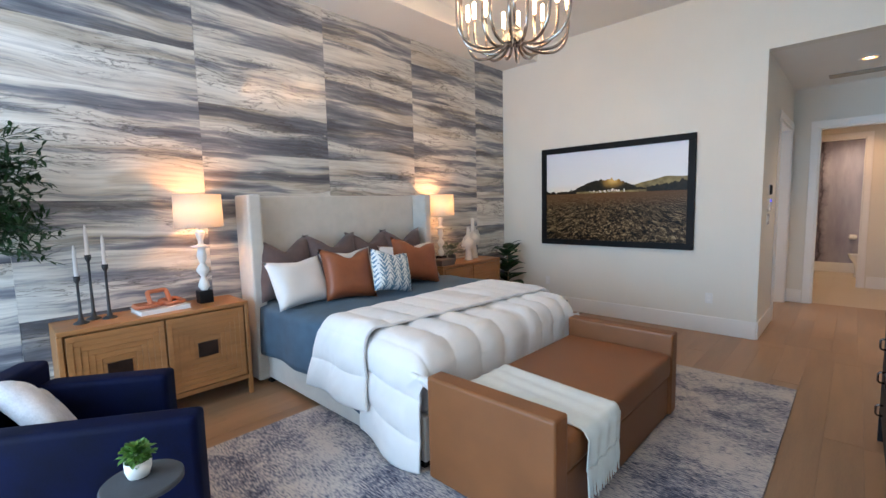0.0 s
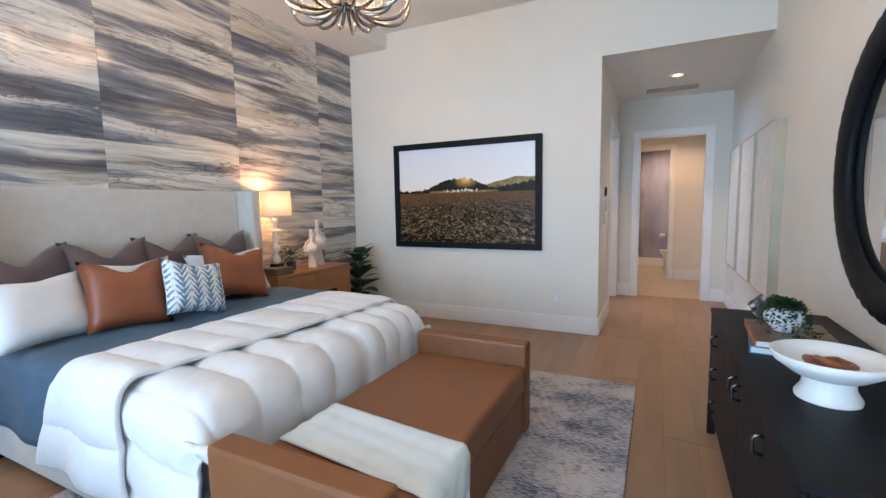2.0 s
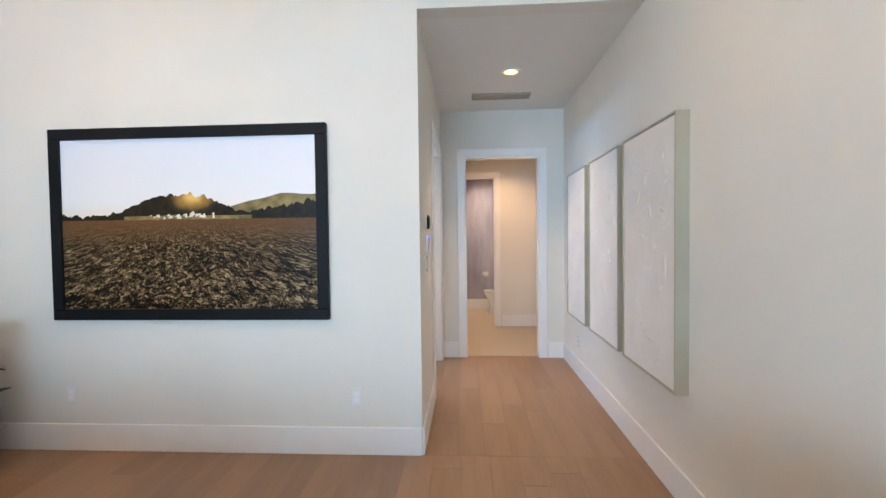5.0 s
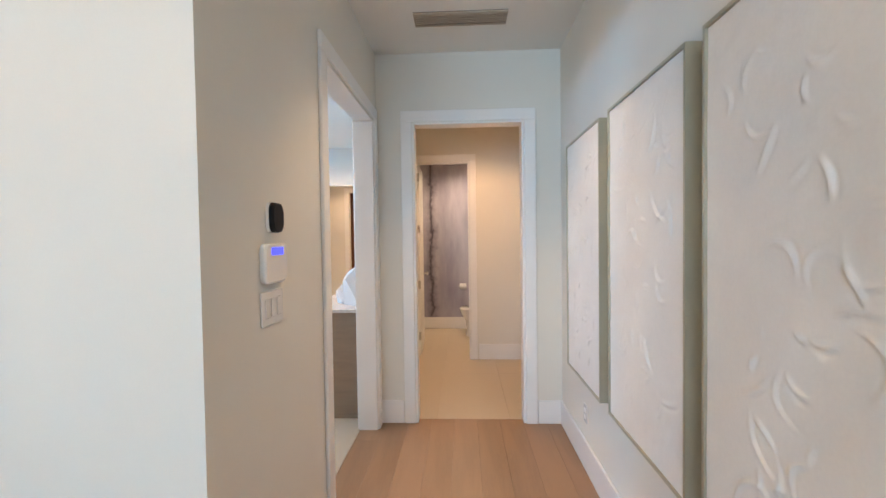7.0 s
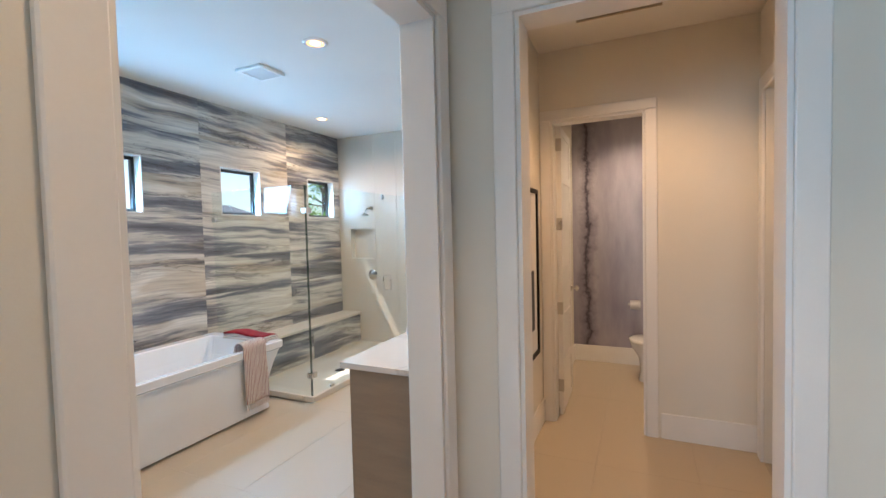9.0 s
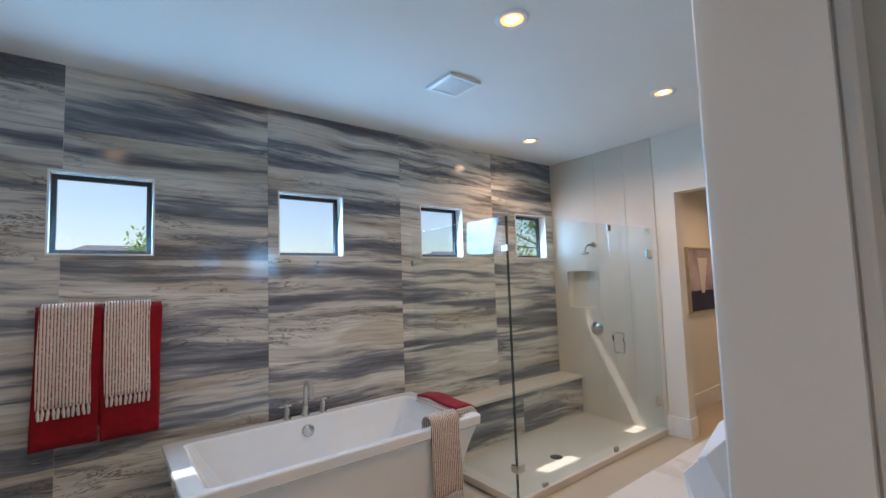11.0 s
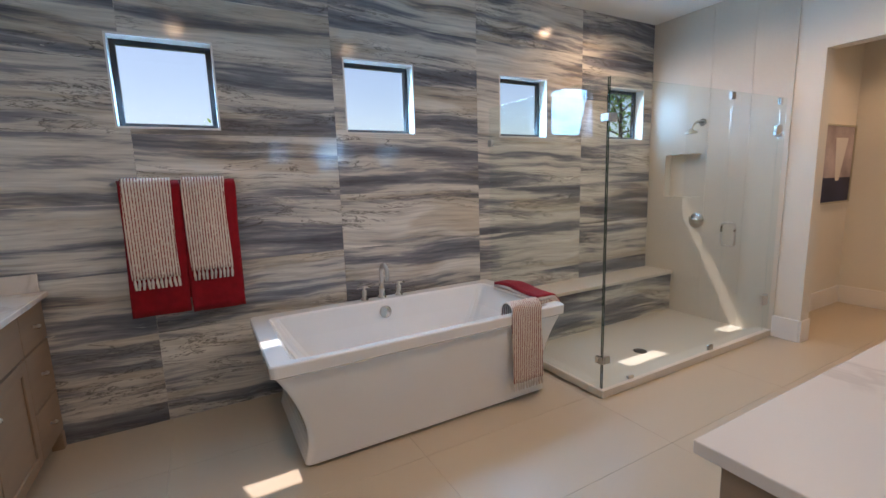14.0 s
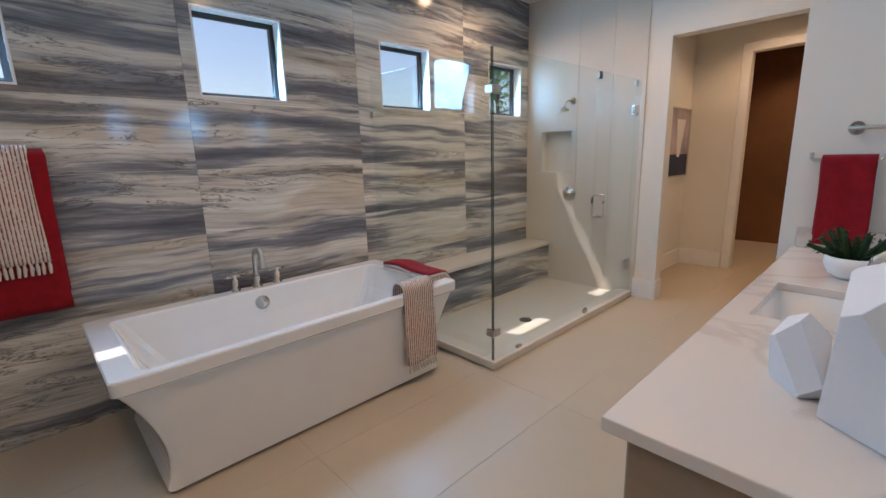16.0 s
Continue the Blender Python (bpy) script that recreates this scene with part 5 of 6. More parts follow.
rk = tagged(part("faceted_rock", boulder(0.085, 0.08, 0.11, 2, CUTS(0.085, 0.08, 0.11)), PLASTER), "small white faceted plaster rock on the vanity", "ornament", "faceted rocks")
rk.matrix_basis = pose(0.435, 9.715, VH + 0.001, 0, 0, -5)


# ---- plants ----
def leaf(bm, base, way, length, width, droop=0.3, fold=0.15):
    """One bent leaf blade, four segments long."""
    way = Vector(way).normalized()
    side = way.cross(Vector((0, 0, 1)))
    side = side.normalized() if side.length > 1e-3 else Vector((1, 0, 0))
    p, rows = Vector(base), []
    for k, wd in enumerate((0.12, 0.8, 1.0, 0.62, 0.05)):
        up = side.cross(way)
        rows.append([bm.verts.new(p + side * s * width / 2 * wd + up * (abs(s) * fold * width * wd)) for s in (-1, 0, 1)])
        p = p + way * length / 4
        way = (way + Vector((0, 0, -droop * 0.3))).normalized()
    for a, b in zip(rows, rows[1:]):
        for k in range(2):
            bm.faces.new((a[k], a[k + 1], b[k + 1], b[k]))
    return bm


def plant_pot(parent, prof, material, soil_r, soil_z, label=""):
    part("pot", lathe(prof, 28), material, parent, label, True)
    part("soil", lathe([(0, soil_z + 0.004), (soil_r, soil_z)], 20), SOIL, parent)


# fiddle-leaf plant by the picture wall
fid = thing("potted_fig", (-2.03, 6.47, 0), "fiddle-leaf fig in a charcoal pot beside the nightstand", "plant")
plant_pot(fid, [(0.10, 0), (0.115, 0.01), (0.135, 0.34), (0.125, 0.34), (0.12, 0.30)], CHARCOAL, 0.122, 0.30)
part("stem", tube([(0, 0, 0.28), (0.01, 0.01, 0.55), (-0.01, 0.0, 0.88)], [0.012, 0.010, 0.006], 8), TAUPE, fid, smooth=True)
rnd = random.Random(5)
for k in range(30):
    a, t = k * 2.4, k / 29
    lf = leaf(bmesh.new(), (0, 0, 0), (math.cos(a), math.sin(a), rnd.uniform(-0.1, 0.7) + 0.5 * t), 0.265 - 0.04 * t + rnd.uniform(-.02, .03), 0.21 - 0.04 * t, rnd.uniform(0.3, 0.9), 0.04)
    thicken(part("leaf", lf, LEAF, fid, smooth=True, at=pose(0.012 * math.cos(a), 0.012 * math.sin(a), 0.38 + 0.50 * t)), 0.002)


def bushy(bm, n, centre, radius, length, width, seed, droop=0.3, squash=1.0):
    rnd = random.Random(seed)
    for _ in range(n):
        d = Vector((rnd.gauss(0, 1), rnd.gauss(0, 1), rnd.gauss(0.2, 0.9))).normalized()
        p = Vector(centre) + Vector((d.x, d.y, d.z * squash)) * radius * rnd.uniform(0.25, 1.0)
        leaf(bm, p, (d + Vector((rnd.uniform(-.5, .5), rnd.uniform(-.5, .5), rnd.uniform(-.2, .6)))), length * rnd.uniform(0.6, 1.2), width * rnd.uniform(0.7, 1.2), droop)
    return bm


# olive tree in the corner
olive = thing("olive_tree", (-2.02, 1.24, 0), "tall leafy olive tree in a pot", "plant")
plant_pot(olive, [(0.15, 0), (0.17, 0.02), (0.20, 0.38), (0.18, 0.38), (0.175, 0.34)], CHARCOAL, 0.177, 0.34)
part("trunk", tube([(0, 0, 0.33), (0.03, 0.02, 0.9), (-0.02, 0.04, 1.4), (0, 0.08, 1.9)], [0.025, 0.02, 0.015, 0.006], 8), TAUPE, olive, smooth=True)
cr_ = bmesh.new()
rnd = random.Random(3)
for k in range(190):
    a = rnd.uniform(0, 6.28)
    d = Vector((math.cos(a), math.sin(a), rnd.uniform(-0.35, 1.0))).normalized()
    st0 = Vector((0, 0.05, rnd.uniform(1.25, 1.9)))
    ln = rnd.uniform(0.25, 0.46)
    pts_ = [st0 + d * ln * q + Vector((0, 0, -0.12 * q * q)) for q in (0, .35, .7, 1)]
    tube(pts_, [0.004, 0.003, 0.0025, 0.0015], 4, cr_)
    for q in range(18):
        t = 0.25 + 0.75 * q / 17
        p = st0 + d * ln * t + Vector((0, 0, -0.12 * t * t))
        leaf(cr_, p, d * 0.7 + Vector((rnd.uniform(-1, 1), rnd.uniform(-1, 1), rnd.uniform(-.7, .7))), rnd.uniform(0.05, 0.085), 0.02, 0.3)
part("crown", cr_, LEAF, olive, "dark olive foliage")

# ---- lamps and small things on the nightstands ----
SHADE, sh, shb, shl = nodes_of("linen_shade")
shb.inputs["Base Color"].default_value, shb.inputs["Roughness"].default_value = (0.85, 0.78, 0.68, 1), 0.9
tl = sh.nodes.new("ShaderNodeBsdfTranslucent")
tl.inputs[0].default_value = (1.0, 0.93, 0.84, 1)
ms = sh.nodes.new("ShaderNodeMixShader")
ms.inputs[0].default_value = 0.55
shl(shb.outputs[0], ms.inputs[1]), shl(tl.outputs[0], ms.inputs[2]), shl(ms.outputs[0], sh.nodes["Material Output"].inputs[0])


def table_lamp(x, y):
    z = 0.776
    lamp = thing("table_lamp", (x, y, z), "white turned table lamp with a glowing linen drum shade", "lamp", "bedside lamps")
    part("base", box(-0.05, -0.05, 0, 0.05, 0.05, 0.10, 0.006, 2), BLACK, lamp, "black square base")
    part("stem", lathe([(0.022, 0.1005), (0.042, 0.13), (0.036, 0.165), (0.016, 0.205), (0.018, 0.215), (0.045, 0.255), (0.045, 0.275), (0.018, 0.315), (0.02, 0.325), (0.037, 0.37), (0.03, 0.41), (0.022, 0.435), (0.03, 0.44), (0.072, 0.452), (0.075, 0.457), (0.03, 0.465), (0.02, 0.475), (0.02, 0.50), (0.036, 0.56), (0.03, 0.575), (0.012, 0.58)], 24), CERAMIC, lamp, "white turned stem", True)
    part("rod", tube([(0, 0, 0.58), (0, 0, 0.66)], 0.006, 8), STEEL, lamp)
    shd = lathe([(0.172, 0.605), (0.168, 0.86)], 40)
    thicken(part("shade", shd, SHADE, lamp, "cream linen drum shade", True), 0.003)
    part("bulb", lathe([(0, 0.66), (0.018, 0.67), (0.03, 0.71), (0.02, 0.75), (0, 0.76)], 14), BULB, lamp, smooth=True)
    bulb("table_lamp_light", (x, y, z + 0.74), 17, (1.0, 0.47, 0.16), 0.04)


table_lamp(BX0 + 0.19, 2.52)
table_lamp(BX0 + 0.19, 5.27)


def candle(x, y, h):
    c = thing("candlestick", (x, y, 0.776), "slim black iron candlestick with a white taper", "candlestick", "candlesticks on the nightstand")
    part("holder", lathe([(0.045, 0), (0.042, 0.008), (0.018, 0.02), (0.011, 0.06), (0.008, h * 0.5), (0.008, h - 0.05), (0.012, h - 0.04), (0.019, h - 0.025), (0.019, h), (0.012, h)], 16), BLACKMETAL, c, smooth=True)
    part("taper", lathe([(0.012, h - 0.006), (0.010, h + 0.17), (0.004, h + 0.205), (0, h + 0.207)], 12), DUVET, c, "white wax taper", True)


candle(BX0 + 0.22, 1.74, 0.32), candle(BX0 + 0.13, 1.82, 0.45), candle(BX0 + 0.19, 1.90, 0.38)
bk = thing("book", (BX0 + 0.20, 2.21, 0.7755), "white coffee-table book on the nightstand", "book", rz=4)
part("cover", box(-0.12, -0.165, 0, 0.12, 0.165, 0.004), WHITE, bk)
part("page_block", box(-0.115, -0.16, 0.0041, 0.118, 0.16, 0.0279), DUVET, bk)
part("cover", box(-0.12, -0.165, 0.028, 0.12, 0.165, 0.032), WHITE, bk)


def link_shape(w, h, r, tilt):
    pts_ = [Vector((w / 2 * a, h / 2 * b, 0)) for a, b in ((-1, -1), (1, -1), (1, 1), (-1, 1))]
    out = []
    for i in range(4):
        for q in (0.08, 0.3, 0.5, 0.7, 0.92):
            out.append(pts_[i].lerp(pts_[(i + 1) % 4], q))
    return tube(out, r, 8, closed=True)


knot = thing("clay_chain", (BX0 + 0.20, 2.20, 0.808), "terracotta clay chain links resting on the book", "ornament", rz=10)
for k, (y, tx) in enumerate(((-0.09, 0), (0.0, 58), (0.09, 10))):
    part("link", link_shape(0.11, 0.13, 0.016, 0), TERRA, knot, "", True, pose(0, y, 0.02 + (0.045 if k == 1 else 0), 0, tx, 12 * (k - 1)))

VASE = mat("chalk_vase", (0.70, 0.66, 0.60), 0.8, var=0.05, bump=0.3, bs=120)


def ring_vase(x, y, k):
    v = thing("ring_vase", (x, y, 0.776), "chalk white bottle vase with looped ring sides", "vase", "vases on the nightstand")
    prof = [(0.0, 0.0), (0.062, 0), (0.055, 0.02), (0.036, 0.145), (0.04, 0.15), (0.075, 0.19), (0.083, 0.225), (0.07, 0.265), (0.03, 0.295), (0.022, 0.31), (0.018, 0.44), (0.022, 0.45), (0.016, 0.45), (0.013, 0.35)]
    part("body", lathe([(r * k, z * k) for r, z in prof], 24), VASE, v, smooth=True)
    for s in (-1, 1):
        for q in range(5):
            a = radians(-35 + q * 26)
            c = Vector((0, s * 0.106 * k * math.cos(a), 0.225 * k + 0.098 * k * math.sin(a)))
            part("ring", tube([c + Vector((0, 0.019 * k * math.cos(t), 0.019 * k * math.sin(t))) for t in [2 * math.pi * j / 14 for j in range(14)]], 0.0075 * k, 6, closed=True), VASE, v, smooth=True)


ring_vase(BX0 + 0.23, 5.75, 0.97), ring_vase(BX0 + 0.13, 5.97, 1.20)
sg = thing("potted_herb", (BX0 + 0.16, 5.50, 0.776), "sage green eucalyptus in a small grey pot", "plant")
plant_pot(sg, [(0.05, 0), (0.052, 0.09), (0.046, 0.09), (0.045, 0.075)], CHARCOAL, 0.046, 0.075)
part("foliage", bushy(bmesh.new(), 260, (0, 0, 0.16), 0.15, 0.035, 0.026, 7, squash=0.6), SAGE, sg, "sage green sprigs")
bx = tagged(part("keepsake_box", box(-0.09, -0.12, 0, 0.09, 0.12, 0.075, 0.004, 1), mat("smoked_wood", (0.12, 0.085, 0.07), 0.5, var=0.15)), "low smoked wood keepsake box on the nightstand", "box")
bx.matrix_basis = pose(BX0 + 0.29, 5.20, 0.776)

# ---- armchair and side table ----
chair = thing("armchair", (-0.985, 1.677, 0), "navy velvet armchair with low rounded arms", "armchair", rz=56)
part("arm", box(-0.42, 0.21, 0.06, 0.18, 0.35, 0.64, 0.03, 3), NAVY, chair, smooth=True)
part("arm", box(-0.42, -0.36, 0.06, 0.50, -0.23, 0.64, 0.03, 3), NAVY, chair, smooth=True)
part("backrest", box(-0.56, -0.36, 0.06, -0.421, 0.36, 0.74, 0.03, 3), NAVY, chair, smooth=True)
part("base", box(-0.42, -0.229, 0.06, 0.15, 0.209, 0.28, 0.02, 2), NAVY, chair)
part("seat", box(-0.42, -0.228, 0.285, 0.17, 0.208, 0.45, 0.045, 4), NAVY, chair, smooth=True)
for x, y in ((-0.5, -0.3), (-0.5, 0.3), (0.42, -0.3), (0.1, 0.28)):
    part("leg", box(x - 0.02, y - 0.02, 0, x + 0.02, y + 0.02, 0.0595), BLACK, chair)
sq = part("silver_pillow", cushion(0.40, 0.36, 0.14, dent=0.05, seed=21), mat("silver_print", (0.62, 0.62, 0.64), 0.8, var=0.22, vs=7), smooth=True)
sq.matrix_basis = pose(-1.07, 1.53, 0.455, 0, 0, 160) @ pose(0, 0, 0, -38, 28, 0)
tagged(sq, "white and silver patterned pillow on the armchair", "pillow")
stab = thing("side_table", (-0.24, 1.66, 0), "small round charcoal side table", "table")
part("tabletop", lathe([(0, 0.55), (0.125, 0.55), (0.13, 0.545), (0.13, 0.532), (0.125, 0.528), (0, 0.528)], 40), CHARCOAL, stab, smooth=False)
part("pole", tube([(0, 0, 0.02), (0, 0, 0.5275)], 0.014, 12), CHARCOAL, stab)
part("foot_plate", lathe([(0, 0.02), (0.10, 0.018), (0.11, 0.006), (0.11, 0)], 32), CHARCOAL, stab)
sp = thing("potted_succulent", (-0.27, 1.655, 0.5505), "bright green plant in a small white pot", "plant")
plant_pot(sp, [(0.026, 0), (0.034, 0.004), (0.042, 0.03), (0.043, 0.062), (0.039, 0.062), (0.037, 0.052)], CERAMIC, 0.038, 0.052)
part("foliage", bushy(bmesh.new(), 210, (0, 0, 0.088), 0.047, 0.024, 0.02, 12, 0.4, 0.6), LEAF2, sp, "bright green leaves")

# ---- on the dresser ----
bowl = thing("footed_bowl", (1.945, 3.735, RH + 0.0005), "white ceramic footed bowl on the dresser", "bowl")
part("bowl", lathe([(0, 0.075), (0.05, 0.077), (0.11, 0.092), (0.162, 0.13), (0.176, 0.162), (0.171, 0.164), (0.157, 0.136), (0.10, 0.104), (0, 0.092)], 48), CERAMIC, bowl, smooth=True)
part("foot", lathe([(0.095, 0), (0.097, 0.012), (0.078, 0.045), (0.074, 0.0795)], 40), CERAMIC, bowl, smooth=True)
bowl.scale = (0.93, 0.93, 0.93)
ch2 = thing("clay_chain", (1.945, 3.735, RH + 0.092), "rust clay chain coiled in the white bowl", "ornament")
for k, (x, y) in enumerate(((-0.03, 0.03), (0.04, 0.0), (-0.01, -0.045))):
    part("link", link_shape(0.062, 0.055, 0.012, 0), RUST, ch2, "", True, pose(x * 0.7, y * 0.7, 0.022 + 0.008 * k, 10 * k, 8, 50 * k))
COVER1 = mat("orange_book_cover", (0.55, 0.13, 0.03), 0.35, var=0.5, vs=14)
COVER2 = mat("blue_book_cover", (0.04, 0.24, 0.36), 0.35, var=0.4, vs=10)
BROWNCOVER = mat("brown_photo_cover", (0.14, 0.065, 0.03), 0.35, var=0.6, vs=12)
for k, (cover, z, rz, spine) in enumerate(((COVER2, 0.0005, -8, COVER2), (BROWNCOVER, 0.032, -3, COVER1))):
    b_ = thing("book", (1.975, 4.34, RH + z), "large illustrated hardback under the trailing plant" if k else "blue hardback at the bottom of the book pile", "book", "books on the dresser", rz=rz)
    part("cover", box(-0.15, -0.20, 0, 0.15, 0.20, 0.003), cover, b_)
    part("page_block", box(-0.147, -0.195, 0.0031, 0.147, 0.195, 0.0269), DUVET, b_)
    part("cover", box(-0.15, -0.20, 0.027, 0.15, 0.20, 0.030), cover, b_)
    part("spine", box(-0.153, -0.20, 0, -0.1501, 0.20, 0.030), spine, b_)
tp = thing("trailing_plant", (1.955, 4.37, RH + 0.0625), "trailing string-of-pearls plant in a white faceted pot", "plant")
plant_pot(tp, [(0.04, 0), (0.078, 0.05), (0.078, 0.07), (0.05, 0.115), (0.045, 0.115), (0.043, 0.10)], PLASTER, 0.045, 0.10)
fb_ = bushy(bmesh.new(), 620, (0, 0, 0.118), 0.072, 0.017, 0.016, 31, 0.3, 0.40)
rnd = random.Random(8)
for k in range(26):
    a = k * 0.2417 + rnd.uniform(-.2, .2)
    L = rnd.uniform(0.06, 0.20)
    for q in range(int(L / 0.006)):
        t = q * 0.006
        out = 0.05 + min(0.042, t * 0.7) + (max(0, t - 0.12) * 0.9)
        p = Vector((out * math.cos(a), out * math.sin(a), max(0.006, 0.118 - max(0, t - 0.03))))
        leaf(fb_, p, (rnd.uniform(-1, 1), rnd.uniform(-1, 1), rnd.uniform(-1, .5)), 0.015, 0.014, 0.2)
part("foliage", fb_, LEAF, tp, "dark green trailing strands")
CRYSTAL, cn, cb, cl = nodes_of("crystal")
cb.inputs["Transmission Weight"].default_value, cb.inputs["Roughness"].default_value, cb.inputs["IOR"].default_value = 1.0, 0.02, 1.5
orb = thing("crystal_orb", (1.985, 4.87, RH + 0.066), "clear crystal ornament of interlocking cubes", "ornament", rz=25)
lean = pose(0, 0, 0, 35, 28, 15)
spots = [(0, 0, 0), (1, 0, 0), (-1, 0, 0), (0, 1, 0), (0, -1, 0), (0, 0, 1), (0, 0, -1), (1, 0, 1), (-1, -1, 0), (0, 1, -1)]
low = min((lean @ Vector(c)).z * 0.0485 for c in spots) - 0.033
for c in spots:
    part("cube", box(-0.024, -0.024, -0.024, 0.024, 0.024, 0.024, 0.002, 1), CRYSTAL, orb, "", False, pose(0, 0, -low - 0.066) @ lean @ pose(*[0.0485 * q for q in c]))


# ---- chandelier ----
CHX, CHY, CHZ, CHR = -0.46, 4.37, 2.715, 0.475
chan = thing("chandelier", (CHX, CHY, CHZ), "polished nickel chandelier with upswept arms and tube bulbs", "chandelier")
part("canopy", lathe([(0, CEIL - CHZ - 0.001), (0.075, CEIL - CHZ - 0.001), (0.075, CEIL - CHZ - 0.02), (0.01, CEIL - CHZ - 0.035)], 28), CHROME, chan, smooth=True)
part("down_rod", tube([(0, 0, 0.16), (0, 0, CEIL - CHZ - 0.03)], 0.012, 10), CHROME, chan, smooth=True)
part("hub", lathe([(0, 0.11), (0.05, 0.115), (0.055, 0.16), (0.03, 0.19), (0.012, 0.2)], 20), CHROME, chan, smooth=True)
NARM = 18
for k in range(NARM):
    a = 2 * math.pi * k / NARM
    R = CHR * (1.0, 0.70, 0.88)[k % 3]
    H = (0.36, 0.30, 0.42)[k % 3]
    prof = [(0.04, 0.14), (0.07, 0.06), (R * 0.35, 0.012), (R * 0.55, 0.0), (R * 0.78, 0.02), (R * 0.93, 0.08), (R, 0.17), (R, H)]
    fine = []
    for i in range(len(prof) - 1):
        p0, p1, p2, p3 = prof[max(i - 1, 0)], prof[i], prof[i + 1], prof[min(i + 2, len(prof) - 1)]
        for q in (0, 0.33, 0.66):
            fine.append(tuple(0.5 * (2 * p1[j] + (p2[j] - p0[j]) * q + (2 * p0[j] - 5 * p1[j] + 4 * p2[j] - p3[j]) * q * q + (3 * p1[j] - p0[j] - 3 * p2[j] + p3[j]) * q ** 3) for j in (0, 1)))
    fine.append(prof[-1])
    arm = part("arm", tube([(r * math.cos(a), r * math.sin(a), z) for r, z in fine], 0.0125, 10), CHROME, chan, smooth=True)
    part("tube_bulb", lathe([(0.013, H + 0.001), (0.0145, H + 0.01), (0.0145, H + 0.12), (0.008, H + 0.13), (0, H + 0.131)], 12, at=(R * math.cos(a), R * math.sin(a), 0)), TUBEBULB, arm, "glowing tube bulb", True)


# ---- ceiling fittings ----
def downlight(x, y, z, power, group, size=128, colour=(1.0, 0.76, 0.49)):
    d = thing("downlight", (x, y, z - 0.001), "white recessed downlight glowing warm", "downlight", group)
    part("trim_ring", lathe([(0.062, -0.004), (0.066, -0.008), (0.09, -0.005), (0.092, 0)], 32), TRIM, d, smooth=True)
    part("lens", lathe([(0, -0.003), (0.038, -0.003), (0.038, 0)], 28), CANGLOW, d)
    part("reflector", lathe([(0.0382, -0.003), (0.0615, -0.005), (0.0615, 0)], 28), CANRIM, d, "reflector ring given its own orange glow")
    lamp = spot("downlight_beam", (x, y, z - 0.02), power, colour, size, 0.06)
    return d


for x, y in ((-0.56, 10.14), (-1.91, 11.83), (-0.55, 11.81), (-0.56, 8.47)):
    downlight(x, y, LOW, 36, "bathroom downlights", 158, colour=(1.0, 0.70, 0.42))
downlight(1.59, 8.05, LOW, 27, "hall downlights", 100, colour=(1.0, 0.70, 0.40))
downlight(1.59, 10.3, LOW, 42, "hall downlights", colour=(1.0, 0.60, 0.29))
downlight(1.55, 12.2, LOW, 50, "toilet room downlights")
downlight(-0.4, 13.9, LOW, 50, "dressing room downlights", colour=(1.0, 0.68, 0.40))
# added, unseen lamp that brightens the closet interior
downlight(-0.3, 15.7, LOW, 60, "closet downlights")
for x, y, power in ((1.2, 1.2, 24), (1.2, 5.4, 14), (-1.0, 1.2, 24), (-1.0, 5.6, 11)):
    downlight(x, y, CEIL, power, "bedroom downlights", colour=(1.0, 0.64, 0.32))
fan = thing("exhaust_fan", (-1.345, 10.365, LOW - 0.001), "square white slatted exhaust fan grille", "fan grille")
for q in ((-0.14, -0.14, 0.14, -0.11), (-0.14, 0.11, 0.14, 0.14), (-0.14, -0.11, -0.11, 0.11), (0.11, -0.11, 0.14, 0.11)):
    part("frame", box(q[0], q[1], -0.022, q[2], q[3], 0, 0.003, 1), TRIM, fan)
part("backing", box(-0.11, -0.11, -0.002, 0.11, 0.11, 0), BLACK, fan)
for k in range(15):
    part("slat", box(-0.1095, -0.105 + k * 0.0145, -0.016, 0.1095, -0.105 + k * 0.0145 + 0.006, -0.004), TRIM, fan)


def vent(x, y, w, d, n):
    v = thing("ceiling_vent", (x, y, LOW - 0.001), "slatted grey ceiling air vent", "vent")
    part("backing", box(-w, -d, -0.003, w, d, 0), BLACK, v)
    for q in ((-w, -d, w, -d + 0.014), (-w, d - 0.014, w, d)):
        part("frame", box(q[0], q[1], -0.012, q[2], q[3], -0.0031), GROUT, v)
    for k in range(n):
        yy = -d + 0.02 + k * (2 * d - 0.04) / n
        part("slat", box(-w, yy, -0.012, w, yy + 0.011, -0.0031), GROUT, v)


vent(1.55, 8.735, 0.31, 0.09, 5)
vent(1.47, 10.62, 0.26, 0.07, 4)

# ---- hall fittings ----
th = thing("thermostat", (HX0 + 0.001, 7.322, 1.588), "rounded black thermostat with a white back", "thermostat")
for nm, lev, mt_ in (("back_plate", [(0, 0.055, 0.05, 0.03), (0.012, 0.055, 0.05, 0.03)], WHITE), ("face", [(0.0121, 0.054, 0.049, 0.03), (0.024, 0.052, 0.047, 0.03), (0.028, 0.046, 0.041, 0.028)], BLACK)):
    bm = bmesh.new()
    rg = tubskin(lev, 4, bm)
    bm.faces.new(rg[-1])
    part(nm, bm, mt_, th, "", False, pose(0, 0, 0, 0, 90, 0))
kp = thing("alarm_keypad", (HX0 + 0.001, 7.313, 1.425), "white alarm keypad with a lit blue display", "keypad")
bm = bmesh.new()
rg = tubskin([(0, 0.07, 0.092, 0.028), (0.016, 0.07, 0.092, 0.028), (0.022, 0.064, 0.086, 0.026)], 4, bm)
